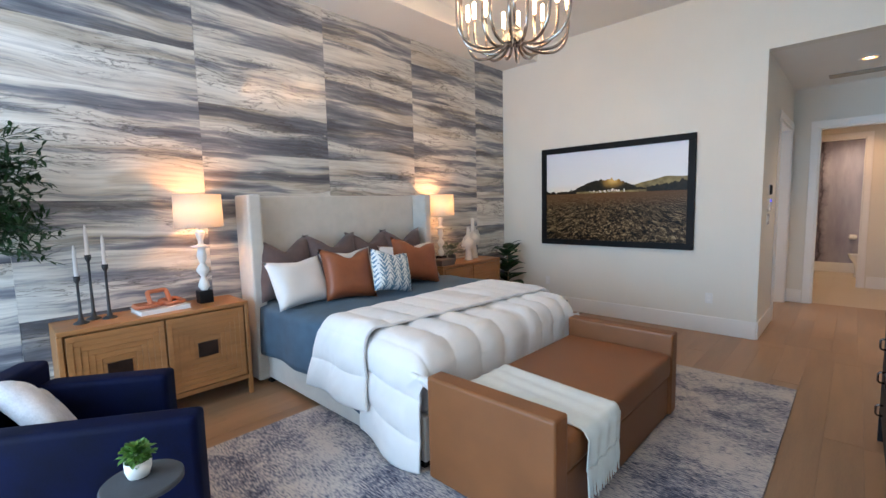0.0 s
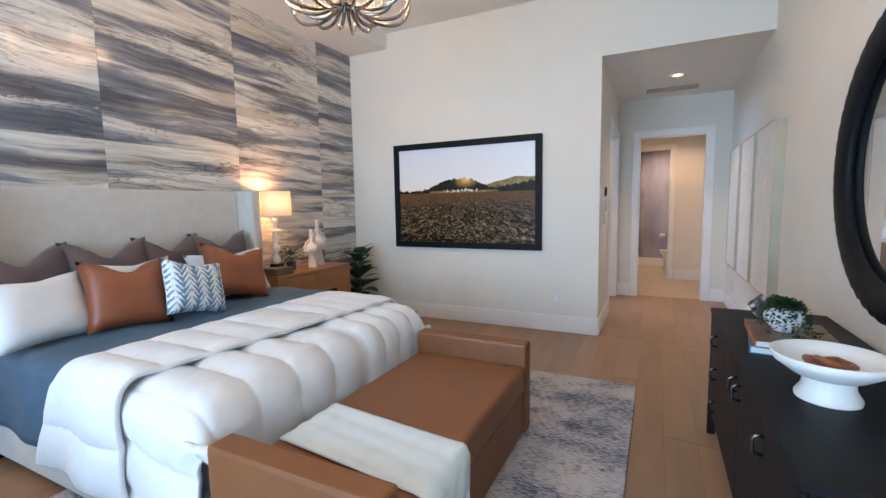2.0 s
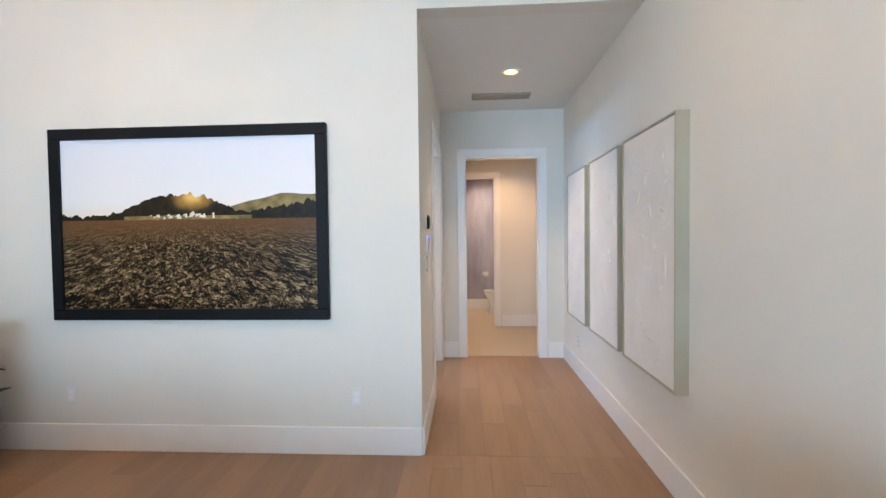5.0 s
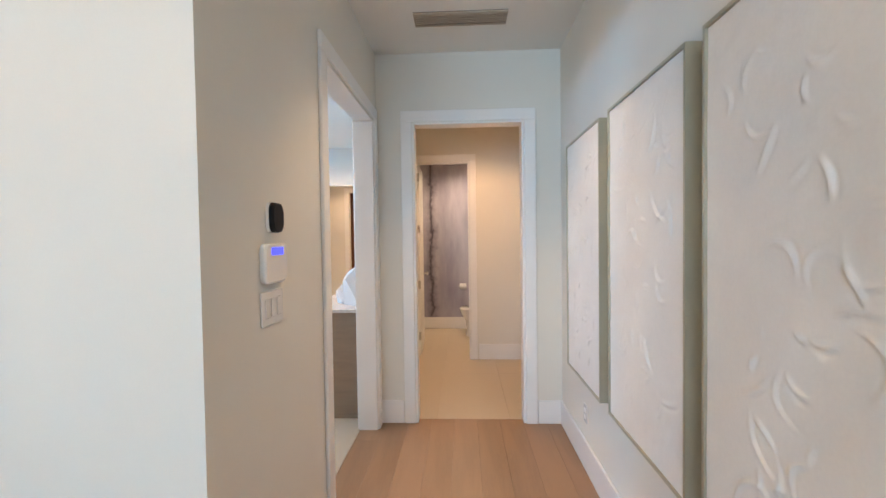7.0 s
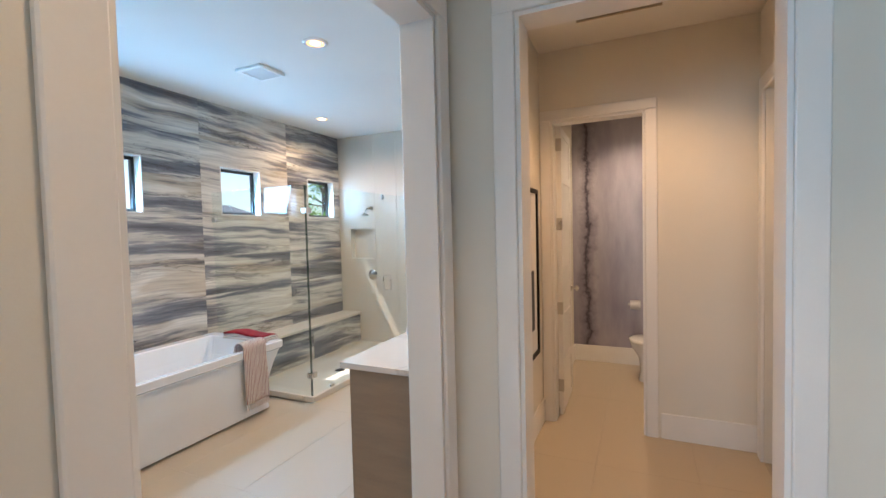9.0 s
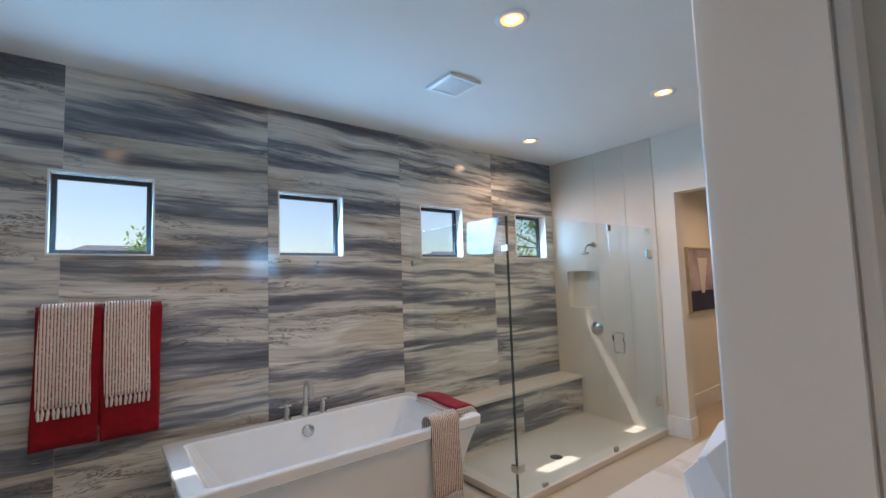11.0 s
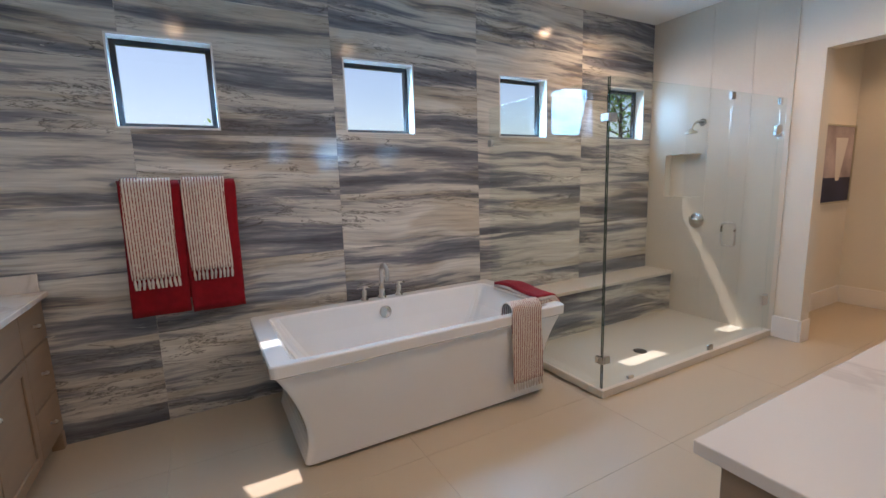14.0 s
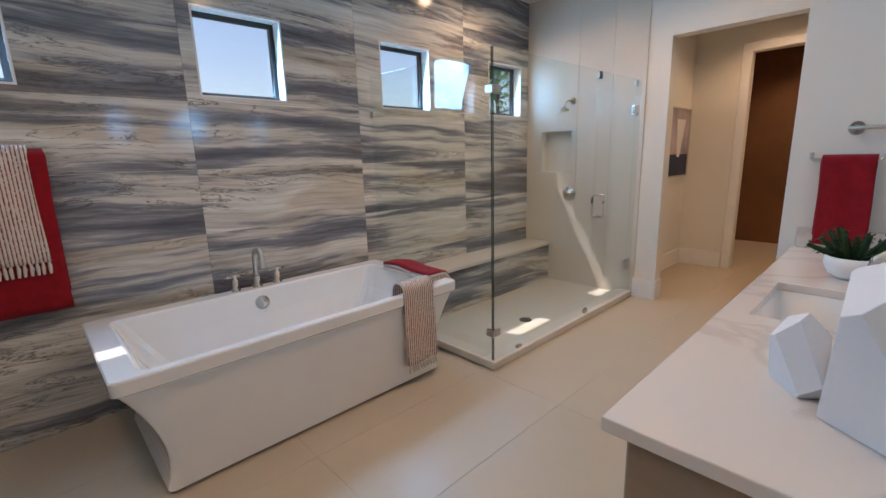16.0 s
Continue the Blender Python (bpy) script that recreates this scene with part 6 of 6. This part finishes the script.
bm.faces.new(rg[-1])
part("body", bm, WHITE, kp, "", False, pose(0, 0, 0, 0, 90, 0))
part("display", box(0.0221, -0.045, 0.03, 0.0235, 0.05, 0.056), glow("display_blue", (0.05, 0.06, 0.9), 0.9), kp, "lit blue display")
swp = thing("light_switch", (HX0 + 0.001, 7.303, 1.268), "white three-gang rocker switch plate", "switch")
part("plate", box(0, -0.086, -0.06, 0.006, 0.086, 0.06, 0.003, 2), WHITE, swp)
for k in (-1, 0, 1):
    part("rocker", box(0.0061, k * 0.046 - 0.017, -0.034, 0.0105, k * 0.046 + 0.017, 0.034, 0.002, 1), WHITE, swp)


def outlet(x, y, z, rz):
    o = thing("outlet", (x, y, z), "white duplex wall outlet plate", "outlet", rz=rz)
    part("plate", box(-0.036, -0.006, -0.058, 0.036, 0, 0.058, 0.002, 1), WHITE, o)
    for s in (-1, 1):
        part("socket", box(-0.017, -0.009, s * 0.022 - 0.014, 0.017, -0.0061, s * 0.022 + 0.014, 0.0012, 1), TRIM, o)


outlet(0.414, BY1 - 0.001, 0.395, 0), outlet(-1.62, BY1 - 0.001, 0.395, 0), outlet(BX1 - 0.001, 8.6, 0.36, -90)

# framed print in the passage before the toilet room
pp = thing("framed_print", (HX0 + 0.001, 10.66, 1.25), "tall black framed print with a white mat", "picture")
for q in ((-0.22, -0.62, 0.22, -0.59), (-0.22, 0.59, 0.22, 0.62), (-0.22, -0.59, -0.19, 0.59), (0.19, -0.59, 0.22, 0.59)):
    part("frame", box(0, q[0], q[1], 0.03, q[2], q[3]), BLACK, pp)
part("mat_board", box(0, -0.19, -0.59, 0.016, 0.19, 0.59), DUVET, pp)
part("print", box(0.0161, -0.10, -0.42, 0.018, 0.10, 0.02), CHARCOAL, pp, "dark abstract print")

# ---- toilet room ----
pan_ = thing("wall_stone_panel", (0, 0, 0), "violet grey veined stone wall in the toilet room", "wall", kind="structure")
part("stone_panel", box(HX0, 12.93, 0, BX1, 12.969, LOW), VIOLET, pan_)
door = thing("door_2", (0.985, 11.245, 0.012), "open white panelled toilet room door", "door", kind="structure", rz=91)
part("leaf_core", box(0, -0.012, 0, 0.60, 0.012, 2.40), TRIM, door)
for k in range(6):
    z0 = 0.06 + k * 0.39
    for sd in (-1, 1):
        y0, y1 = sorted((sd * 0.0121, sd * 0.019))
        for q in ((0, z0 + 0.325, 0.60, z0 + 0.39), (0, z0, 0.09, z0 + 0.3249), (0.51, z0, 0.60, z0 + 0.3249)):
            part("stile", box(q[0], y0, q[1], q[2], y1, q[3]), TRIM, door)
part("knob", lathe([(0.026, 0), (0.026, 0.006), (0.01, 0.01), (0.01, 0.035), (0.026, 0.045), (0.028, 0.06), (0, 0.07)], 18), STEEL, door, "nickel knob", True, pose(0.54, -0.02, 1.0, 90))
for z in (0.2, 0.85, 1.55, 2.2):
    part("hinge", box(-0.012, -0.022, z, 0.012, 0.022, z + 0.1), STEEL, door)
toi = thing("toilet", (1.79, 12.44, 0), "white ceramic two-piece toilet", "toilet", rz=90)
bm = bmesh.new()
tubskin([(0.0, 0.12, 0.22, 0.1), (0.10, 0.10, 0.20, 0.09), (0.24, 0.12, 0.22, 0.1), (0.34, 0.17, 0.29, 0.16), (0.39, 0.185, 0.305, 0.175)], 4, bm)
part("bowl", bm, WHITE, toi, smooth=True)
bm = bmesh.new()
rg = tubskin([(0.392, 0.18, 0.30, 0.17), (0.40, 0.188, 0.31, 0.18), (0.425, 0.188, 0.31, 0.18), (0.432, 0.17, 0.29, 0.16)], 4, bm)
bm.faces.new(rg[-1]), bm.faces.new(rg[0][::-1])
part("seat_lid", bm, WHITE, toi, smooth=True)
part("tank", box(-0.21, -0.48, 0.38, 0.21, -0.311, 0.76, 0.02, 3), WHITE, toi)
tph = thing("paper_holder", (1.53, 12.929, 0.70), "white toilet roll on a nickel post", "paper holder")
part("post", tube([(-0.06, -0.001, 0), (-0.06, -0.07, 0), (0.07, -0.07, 0)], 0.008, 8), STEEL, tph)
part("roll", tube([(-0.045, -0.07, 0), (0.06, -0.07, 0)], 0.052, 22), DUVET, tph, "white paper roll", False)

# closed white door in the passage
d3 = thing("door_3", (BX1 + 0.05, 9.99, 0.01), "closed white passage door", "door", kind="structure")
part("leaf_core", box(0, 0.001, 0, 0.04, 0.98, DOOR_H - 0.015), TRIM, d3)

# ---- vanity end: towel ring, plant, glass ----
tr_ = thing("towel_ring", (0.36, VY1 - 0.001, 1.49), "brushed nickel open towel ring", "towel ring")
part("plate", lathe([(0.03, 0), (0.03, 0.008), (0.012, 0.012), (0.012, 0.045)], 18), STEEL, tr_, "", True, pose(0, 0, 0, 90))
part("ring", tube([(-0.02, -0.045, 0), (0.10, -0.045, 0), (0.125, -0.045, -0.025), (0.125, -0.045, -0.11), (0.10, -0.045, -0.14), (-0.13, -0.045, -0.14), (-0.14, -0.045, -0.13), (-0.14, -0.045, -0.105)], 0.0085, 10), STEEL, tr_, smooth=True)
rt = hanging("hand_towel", -0.10, 0.09, 0, 0.40, 0.36, 0, 0.018, RED, "crimson hand towel on the towel ring", 6)
rt.matrix_basis = pose(0.36, VY1 - 0.046, 1.352, 0, 0, -90)
vp = thing("potted_succulent", (0.445, 10.82, VH + 0.001), "dark green succulent in a white bowl", "plant")
vp.scale = (0.85, 0.85, 0.85)
plant_pot(vp, [(0.05, 0), (0.08, 0.02), (0.10, 0.06), (0.098, 0.10), (0.09, 0.10), (0.088, 0.085)], CERAMIC, 0.089, 0.085)
sc_ = bmesh.new()
rnd = random.Random(17)
for k in range(15):
    a, e = k * 2.4, rnd.uniform(0.35, 1.3)
    d = Vector((math.cos(a) * math.cos(e), math.sin(a) * math.cos(e), math.sin(e)))
    L = rnd.uniform(0.10, 0.15)
    b0 = Vector((0.03 * math.cos(a), 0.03 * math.sin(a), 0.085))
    tube([b0, b0 + d * L * 0.5, b0 + d * L], [0.012, 0.015, 0.008], 7, sc_)
    for q in range(30):
        t = q / 29
        o = d.orthogonal().normalized()
        o.rotate(Euler((rnd.uniform(0, 6), rnd.uniform(0, 6), rnd.uniform(0, 6))))
        o = (o - d * o.dot(d)).normalized()
        leaf(sc_, b0 + d * L * t + o * 0.010, o + d * 0.6, 0.018, 0.011, 0.0)
part("foliage", sc_, LEAF, vp, "dark green succulent stems")
gl_ = thing("glass_tumbler", (0.62, 11.1, VH + 0.001), "clear glass tumbler on the vanity", "glass")
part("body", lathe([(0, 0.004), (0.03, 0.004), (0.036, 0.14), (0.039, 0.14), (0.034, 0.0), (0, 0)], 28), GLASS, gl_, smooth=True)

vm = thing("vanity_mirror", (TX1 - 0.001, 10.36, 1.60), "wide frameless mirror above the vanity", "mirror")
part("mirror_glass", box(-0.008, -0.92, -0.52, 0, 0.92, 0.52, 0.002, 1), MIRROR, vm)

# ---- left vanity ----
lv_ = thing("vanity_cabinet", (0, 0, 0), "taupe oak vanity with drawers by the stone wall", "vanity")
LY = 7.70
part("body", box(TX0 + 0.002, TY0 + 0.006, 0.10, -0.6, LY - 0.022, VH - 0.0305), TAUPE, lv_)
part("plinth", box(TX0 + 0.002, TY0 + 0.006, 0, -0.6, LY - 0.09, 0.0995), TAUPE, lv_)
part("corner_foot", box(TX0 + 0.002, LY - 0.06, 0, TX0 + 0.05, LY - 0.002, 0.0995, 0.006, 2), TAUPE, lv_)
KN = lambda x, z: pose(x, LY, z, -90, 0, 0)
for c, (x0, x1) in enumerate(((TX0 + 0.02, TX0 + 0.38), (TX0 + 0.39, TX0 + 0.85), (TX0 + 0.86, TX0 + 1.32), (TX0 + 1.33, TX0 + 1.84))):
    rows_ = ((0.115, 0.36), (0.37, 0.66), (0.67, 0.875)) if c in (0, 3) else ((0.67, 0.875),)
    for z0, z1 in rows_:
        drawer_front(lv_, (x0, LY - 0.0215, z0, x1, LY, z1), TAUPE, KN((x0 + x1) / 2, (z0 + z1) / 2) if z0 != 0.67 or c == 0 else None)
    if c in (1, 2):
        dd = part("door", box(x0, LY - 0.0215, 0.115, x1, LY - 0.008, 0.66), TAUPE, lv_)
        for q in ((x0, 0.115, x0 + 0.06, 0.66), (x1 - 0.06, 0.115, x1, 0.66), (x0 + 0.06, 0.115, x1 - 0.06, 0.175), (x0 + 0.06, 0.60, x1 - 0.06, 0.66)):
            part("stile", box(q[0], LY - 0.0079, q[1], q[2], LY + 0.002, q[3], 0.002, 1), TAUPE, dd)
        part("knob", lathe([(0, 0.03), (0.010, 0.028), (0.014, 0.02), (0.006, 0.012), (0.009, 0)], 12), STEEL, dd, "nickel knob", True, KN(x1 - 0.03 if c == 1 else x0 + 0.03, 0.55))
lt = thing("countertop", (0, 0, 0), "white quartz vanity top with a low splash", "countertop")
part("slab", box(TX0 + 0.002, TY0 + 0.006, VH - 0.03, -0.57, LY + 0.03, VH, 0.003, 1), MARB, lt)
part("side_splash", box(TX0 + 0.002, TY0 + 0.03, VH + 0.0005, TX0 + 0.022, LY + 0.0, VH + 0.10, 0.002, 1), MARB, lt)

# ---- dressing room and closet ----
ar = thing("abstract_painting", (-1.329, 14.12, 1.49), "framed abstract painting of a pale sail shape", "painting")
SAIL = mat("sail_canvas", (0.42, 0.36, 0.38), 0.8, var=0.35, vs=3)
for q in ((-0.345, -0.385, 0.345, -0.37), (-0.345, 0.37, 0.345, 0.385), (-0.345, -0.37, -0.33, 0.37), (0.33, -0.37, 0.345, 0.37)):
    part("frame", box(0, q[0], q[1], 0.04, q[2], q[3]), CHAMPAGNE, ar)
part("canvas", box(0, -0.33, -0.13, 0.03, 0.33, 0.37), SAIL, ar, "mauve and cream brushed canvas")
part("canvas", box(0, -0.33, -0.37, 0.0302, 0.33, -0.1301), mat("navy_canvas", (0.03, 0.035, 0.08), 0.8, var=0.3), ar, "navy brushed canvas")
sail = grid(8, 12, lambda u, v: (0.031 + 0.003 * u, -0.02 + 0.20 * v * (u - 0.3) + 0.07 * u, -0.16 + 0.42 * v))
part("sail_stroke", sail, DUVET, ar, "cream painted sail")
ot = thing("ottoman", (-0.05, 15.6, 0), "dark leather ottoman in the closet", "ottoman")
part("body", box(-0.25, -0.25, 0.03, 0.25, 0.25, 0.42, 0.05, 4), BLACK, ot, smooth=True)
for x in (-0.18, 0.18):
    for y in (-0.18, 0.18):
        part("foot", box(x - 0.02, y - 0.02, 0, x + 0.02, y + 0.02, 0.0295), BLACK, ot)

# ---- outdoors ----
GRASS = mat("lawn", (0.05, 0.09, 0.025), 0.95, var=0.3, vs=0.8)
gd = new("ground", mesh_of("ground", grid(4, 4, lambda u, v: (-2.7 - 800 * u, -400 + 800 * v, -0.35)), GRASS))
tagged(gd, "green lawn beyond the bathroom windows", "ground", kind="structure")
BARK = mat("bark", (0.10, 0.075, 0.055), 0.95, var=0.3, vs=10)
TREELEAF = mat("tree_leaf", (0.14, 0.26, 0.05), 0.6, var=0.4, vs=3)

_tn = TREELEAF.node_tree
_tl, _tm = _tn.nodes.new("ShaderNodeBsdfTranslucent"), _tn.nodes.new("ShaderNodeMixShader")
_tl.inputs[0].default_value = (0.22, 0.42, 0.06, 1)
_tn.links.new(_tn.nodes["Principled BSDF"].outputs[0], _tm.inputs[1])
_tn.links.new(_tl.outputs[0], _tm.inputs[2])
_tn.links.new(_tm.outputs[0], _tn.nodes["Material Output"].inputs[0])


def tree(x, y, h, r, n, seed):
    t = thing("tree", (x, y, -0.35), "leafy green garden tree", "tree", "garden trees")
    rnd = random.Random(seed)
    part("trunk", tube([(0, 0, 0), (0.1, 0, h * 0.3), (0, 0.1, h * 0.6), (0.05, 0, h * 0.9)], [0.14, 0.11, 0.07, 0.02], 9), BARK, t, smooth=True)
    bm = bmesh.new()
    lb = bmesh.new()
    for k in range(26):
        a, z0 = rnd.uniform(0, 6.28), h * rnd.uniform(0.32, 0.85)
        d = Vector((math.cos(a), math.sin(a), rnd.uniform(0.1, 0.9))).normalized()
        L = r * rnd.uniform(0.5, 1.0)
        p0 = Vector((0, 0, z0))
        tube([p0, p0 + d * L * 0.5, p0 + d * L], [0.035, 0.02, 0.006], 5, lb)
        for q in range(n):
            c = p0 + d * L * rnd.uniform(0.3, 1.05) + Vector((rnd.gauss(0, 0.22), rnd.gauss(0, 0.22), rnd.gauss(0, 0.2)))
            leaf(bm, c, (rnd.uniform(-1, 1), rnd.uniform(-1, 1), rnd.uniform(-1, .6)), rnd.uniform(0.10, 0.2), 0.08, 0.3)
    part("limbs", lb, BARK, t, smooth=True)
    part("crown", bm, TREELEAF, t, "light green foliage")


tree(-10.0, 21.5, 5.6, 2.3, 110, 1)
tree(-14.0, 9.5, 3.9, 1.1, 60, 2)
ROOF = mat("slate_shingle", (0.16, 0.17, 0.20), 0.9, var=0.2, vs=3)
BRICKW = mat("pale_brick", (0.45, 0.40, 0.36), 0.9, var=0.12, vs=2)


def house(x, y, w, d, h, rise):
    hs = thing("house", (x, y, -0.35), "distant neighbouring house with a slate hip roof", "house", "neighbouring houses")
    part("wall", box(-d / 2, -w / 2, 0, d / 2, w / 2, h), BRICKW, hs)
    bm = bmesh.new()
    e = 0.5
    vs = [bm.verts.new(p) for p in ((-d / 2 - e, -w / 2 - e, h), (d / 2 + e, -w / 2 - e, h), (d / 2 + e, w / 2 + e, h), (-d / 2 - e, w / 2 + e, h), (0, -w / 2 + d / 2, h + rise), (0, w / 2 - d / 2, h + rise))]
    for f in ((0, 1, 4), (1, 2, 5, 4), (2, 3, 5), (3, 0, 4, 5), (3, 2, 1, 0)):
        bm.faces.new([vs[i] for i in f])
    part("roof", bm, ROOF, hs)
    for k in range(4):
        wy = -w / 2 + w * (k + 0.5) / 4
        wn_ = part("window", box(d / 2 + 0.001, wy - 0.6, 1.0, d / 2 + 0.05, wy + 0.6, 2.3), TRIM, hs)
        part("pane", box(d / 2 + 0.0505, wy - 0.5, 1.1, d / 2 + 0.06, wy + 0.5, 2.2), BLACK, wn_)


house(-46, 9, 14, 10, 3.0, 2.9)
house(-46, 45, 14, 10, 3.0, 2.9)

# ---- pieces: stone tiles, floor tiles, planks ----
TW, TH, GAP = 1.195, 0.40, 0.0015


def cut_rects(a0, a1, z0, z1, holes):
    """The rectangle less its holes, as rectangles."""
    out = [(a0, a1, z0, z1)]
    for h in holes:
        nxt = []
        for r in out:
            if h[0] >= r[1] or h[1] <= r[0] or h[2] >= r[3] or h[3] <= r[2]:
                nxt.append(r)
                continue
            y0, y1 = max(r[0], h[0]), min(r[1], h[1])
            if r[0] < y0:
                nxt.append((r[0], y0, r[2], r[3]))
            if y1 < r[1]:
                nxt.append((y1, r[1], r[2], r[3]))
            if r[2] < h[2]:
                nxt.append((y0, y1, r[2], h[2]))
            if h[3] < r[3]:
                nxt.append((y0, y1, h[3], r[3]))
        out = nxt
    return out


def stone_wall(name, label, x, ya, yb, ztop, first, holes, low=0.0):
    root = thing(name, (0, 0, 0), label, "wall", kind="structure")
    shared = {}
    y = first
    while y > ya:
        y -= TW
    while y < yb:
        z = low
        while z < ztop:
            a0, a1, z0, z1 = max(y, ya) + GAP / 2, min(y + TW, yb) - GAP / 2, max(z, 0) + GAP / 2, min(z + TH, ztop) - GAP / 2
            if a1 - a0 > 0.02 and z1 - z0 > 0.02:
                rects = cut_rects(a0, a1, z0, z1, holes)
                c = Vector((x - 0.01, (a0 + a1) / 2, (z0 + z1) / 2))
                key = (round(a1 - a0, 3), round(z1 - z0, 3)) if len(rects) == 1 and rects[0] == (a0, a1, z0, z1) else None
                if key and key in shared:
                    me = shared[key]
                elif rects:
                    bm = bmesh.new()
                    for r in rects:
                        box(0, r[0] - c.y, r[2] - c.z, 0.01, r[1] - c.y, r[3] - c.z, bm=bm)
                    me = mesh_of("stone_tile", bm, STREAK)
                    if key:
                        shared[key] = me
                if rects:
                    part("stone_tile", me, None, root, at=Matrix.Translation(c))
            z += TH
        y += TW


stone_wall("wall_stone_bedroom", "streaked grey and cream stone tile feature wall", BX0, BY0, BY1, SOFFIT, 2.645, [])
stone_wall("wall_stone_bath", "streaked grey and cream stone tile bathroom wall", TX0, TY0 + 0.006, TY1 - 0.011, LOW, 8.21, [(a, b, WZ0, WZ1) for a, b in WINS], LOW - 8 * TH)

# shower bench front and shower wall tiles
for k in range(2):
    y0, y1 = SY + 0.092 + k * 1.02, min(SY + 0.092 + (k + 1) * 1.02 - 0.002, TY1 - 0.012)
    part("stone_tile", box(0, y0 - y0, 0, 0.01, y1 - y0, 0.395), STREAK, sb_, at=Matrix.Translation((-2.1645, y0, 0.009)))
shw = thing("wall_shower_tiles", (0, 0, 0), "tall cream shower wall tiles", "wall", kind="structure")
for x0, x1 in ((TX0 + 0.001, -1.852), (-1.85, -1.492), (-1.49, -1.18)):
    bm = bmesh.new()
    for r in cut_rects(x0, x1, 0.0, LOW - 0.001, [(-2.278, -1.907, 1.212, 1.639)]):
        box(r[0], TY1 - 0.0105, r[2], r[1], TY1 - 0.0005, r[3], bm=bm)
    part("wall_tile", bm, SHTILE, shw)


def lay(root, name, x0, y0, x1, y1, w, l, material, gap, stagger, seed, skip=()):
    """Rows of pieces along y, staggered row by row."""
    rnd = random.Random(seed)
    shared = {}
    x = x0
    while x < x1 - 1e-6:
        xb = min(x + w, x1)
        y = y0 - (rnd.uniform(0.1, 0.9) * l if stagger else 0)
        while y < y1:
            ln = l * (rnd.uniform(0.75, 1.1) if stagger else 1)
            ya, yb = max(y, y0), min(y + ln, y1)
            if yb - ya > 0.05 and not any(s[0] <= (x + xb) / 2 <= s[2] and s[1] <= (ya + yb) / 2 <= s[3] for s in skip):
                key = (round(xb - x, 2), round(yb - ya, 2))
                if key not in shared:
                    hw, hl = (xb - x - gap) / 2, (yb - ya - gap) / 2
                    shared[key] = mesh_of(name, box(-hw, -hl, -0.0115, hw, hl, 0.0), material)
                part(name, shared[key], None, root, at=Matrix.Translation(((x + xb) / 2, (ya + yb) / 2, 0)))
            y += ln
        x += w


lay(WOODFLOOR, "plank", BX0 - 0.01, BY0, BX1, BY1, 0.185, 2.1, PLANK, 0.0012, True, 1)
lay(WOODFLOOR, "plank", HX0 - 0.138, BY1, BX1, HY1 + 0.07, 0.185, 2.1, PLANK, 0.0012, True, 2, [(0, 0, HX0 - 0.05, 20)])
lay(TILEFLOOR, "floor_tile", HX0 - 0.14, HY1 + 0.0725, BX1, 13.0, 0.6, 1.2, FTILE, 0.0015, False, 3)
lay(TILEFLOOR, "floor_tile", TX0, TY0 + 0.005, HX0 - 0.142, 17.0, 0.6, 1.2, FTILE, 0.0015, False, 4, [(TX0, SY, SX - 0.09, TY1)])
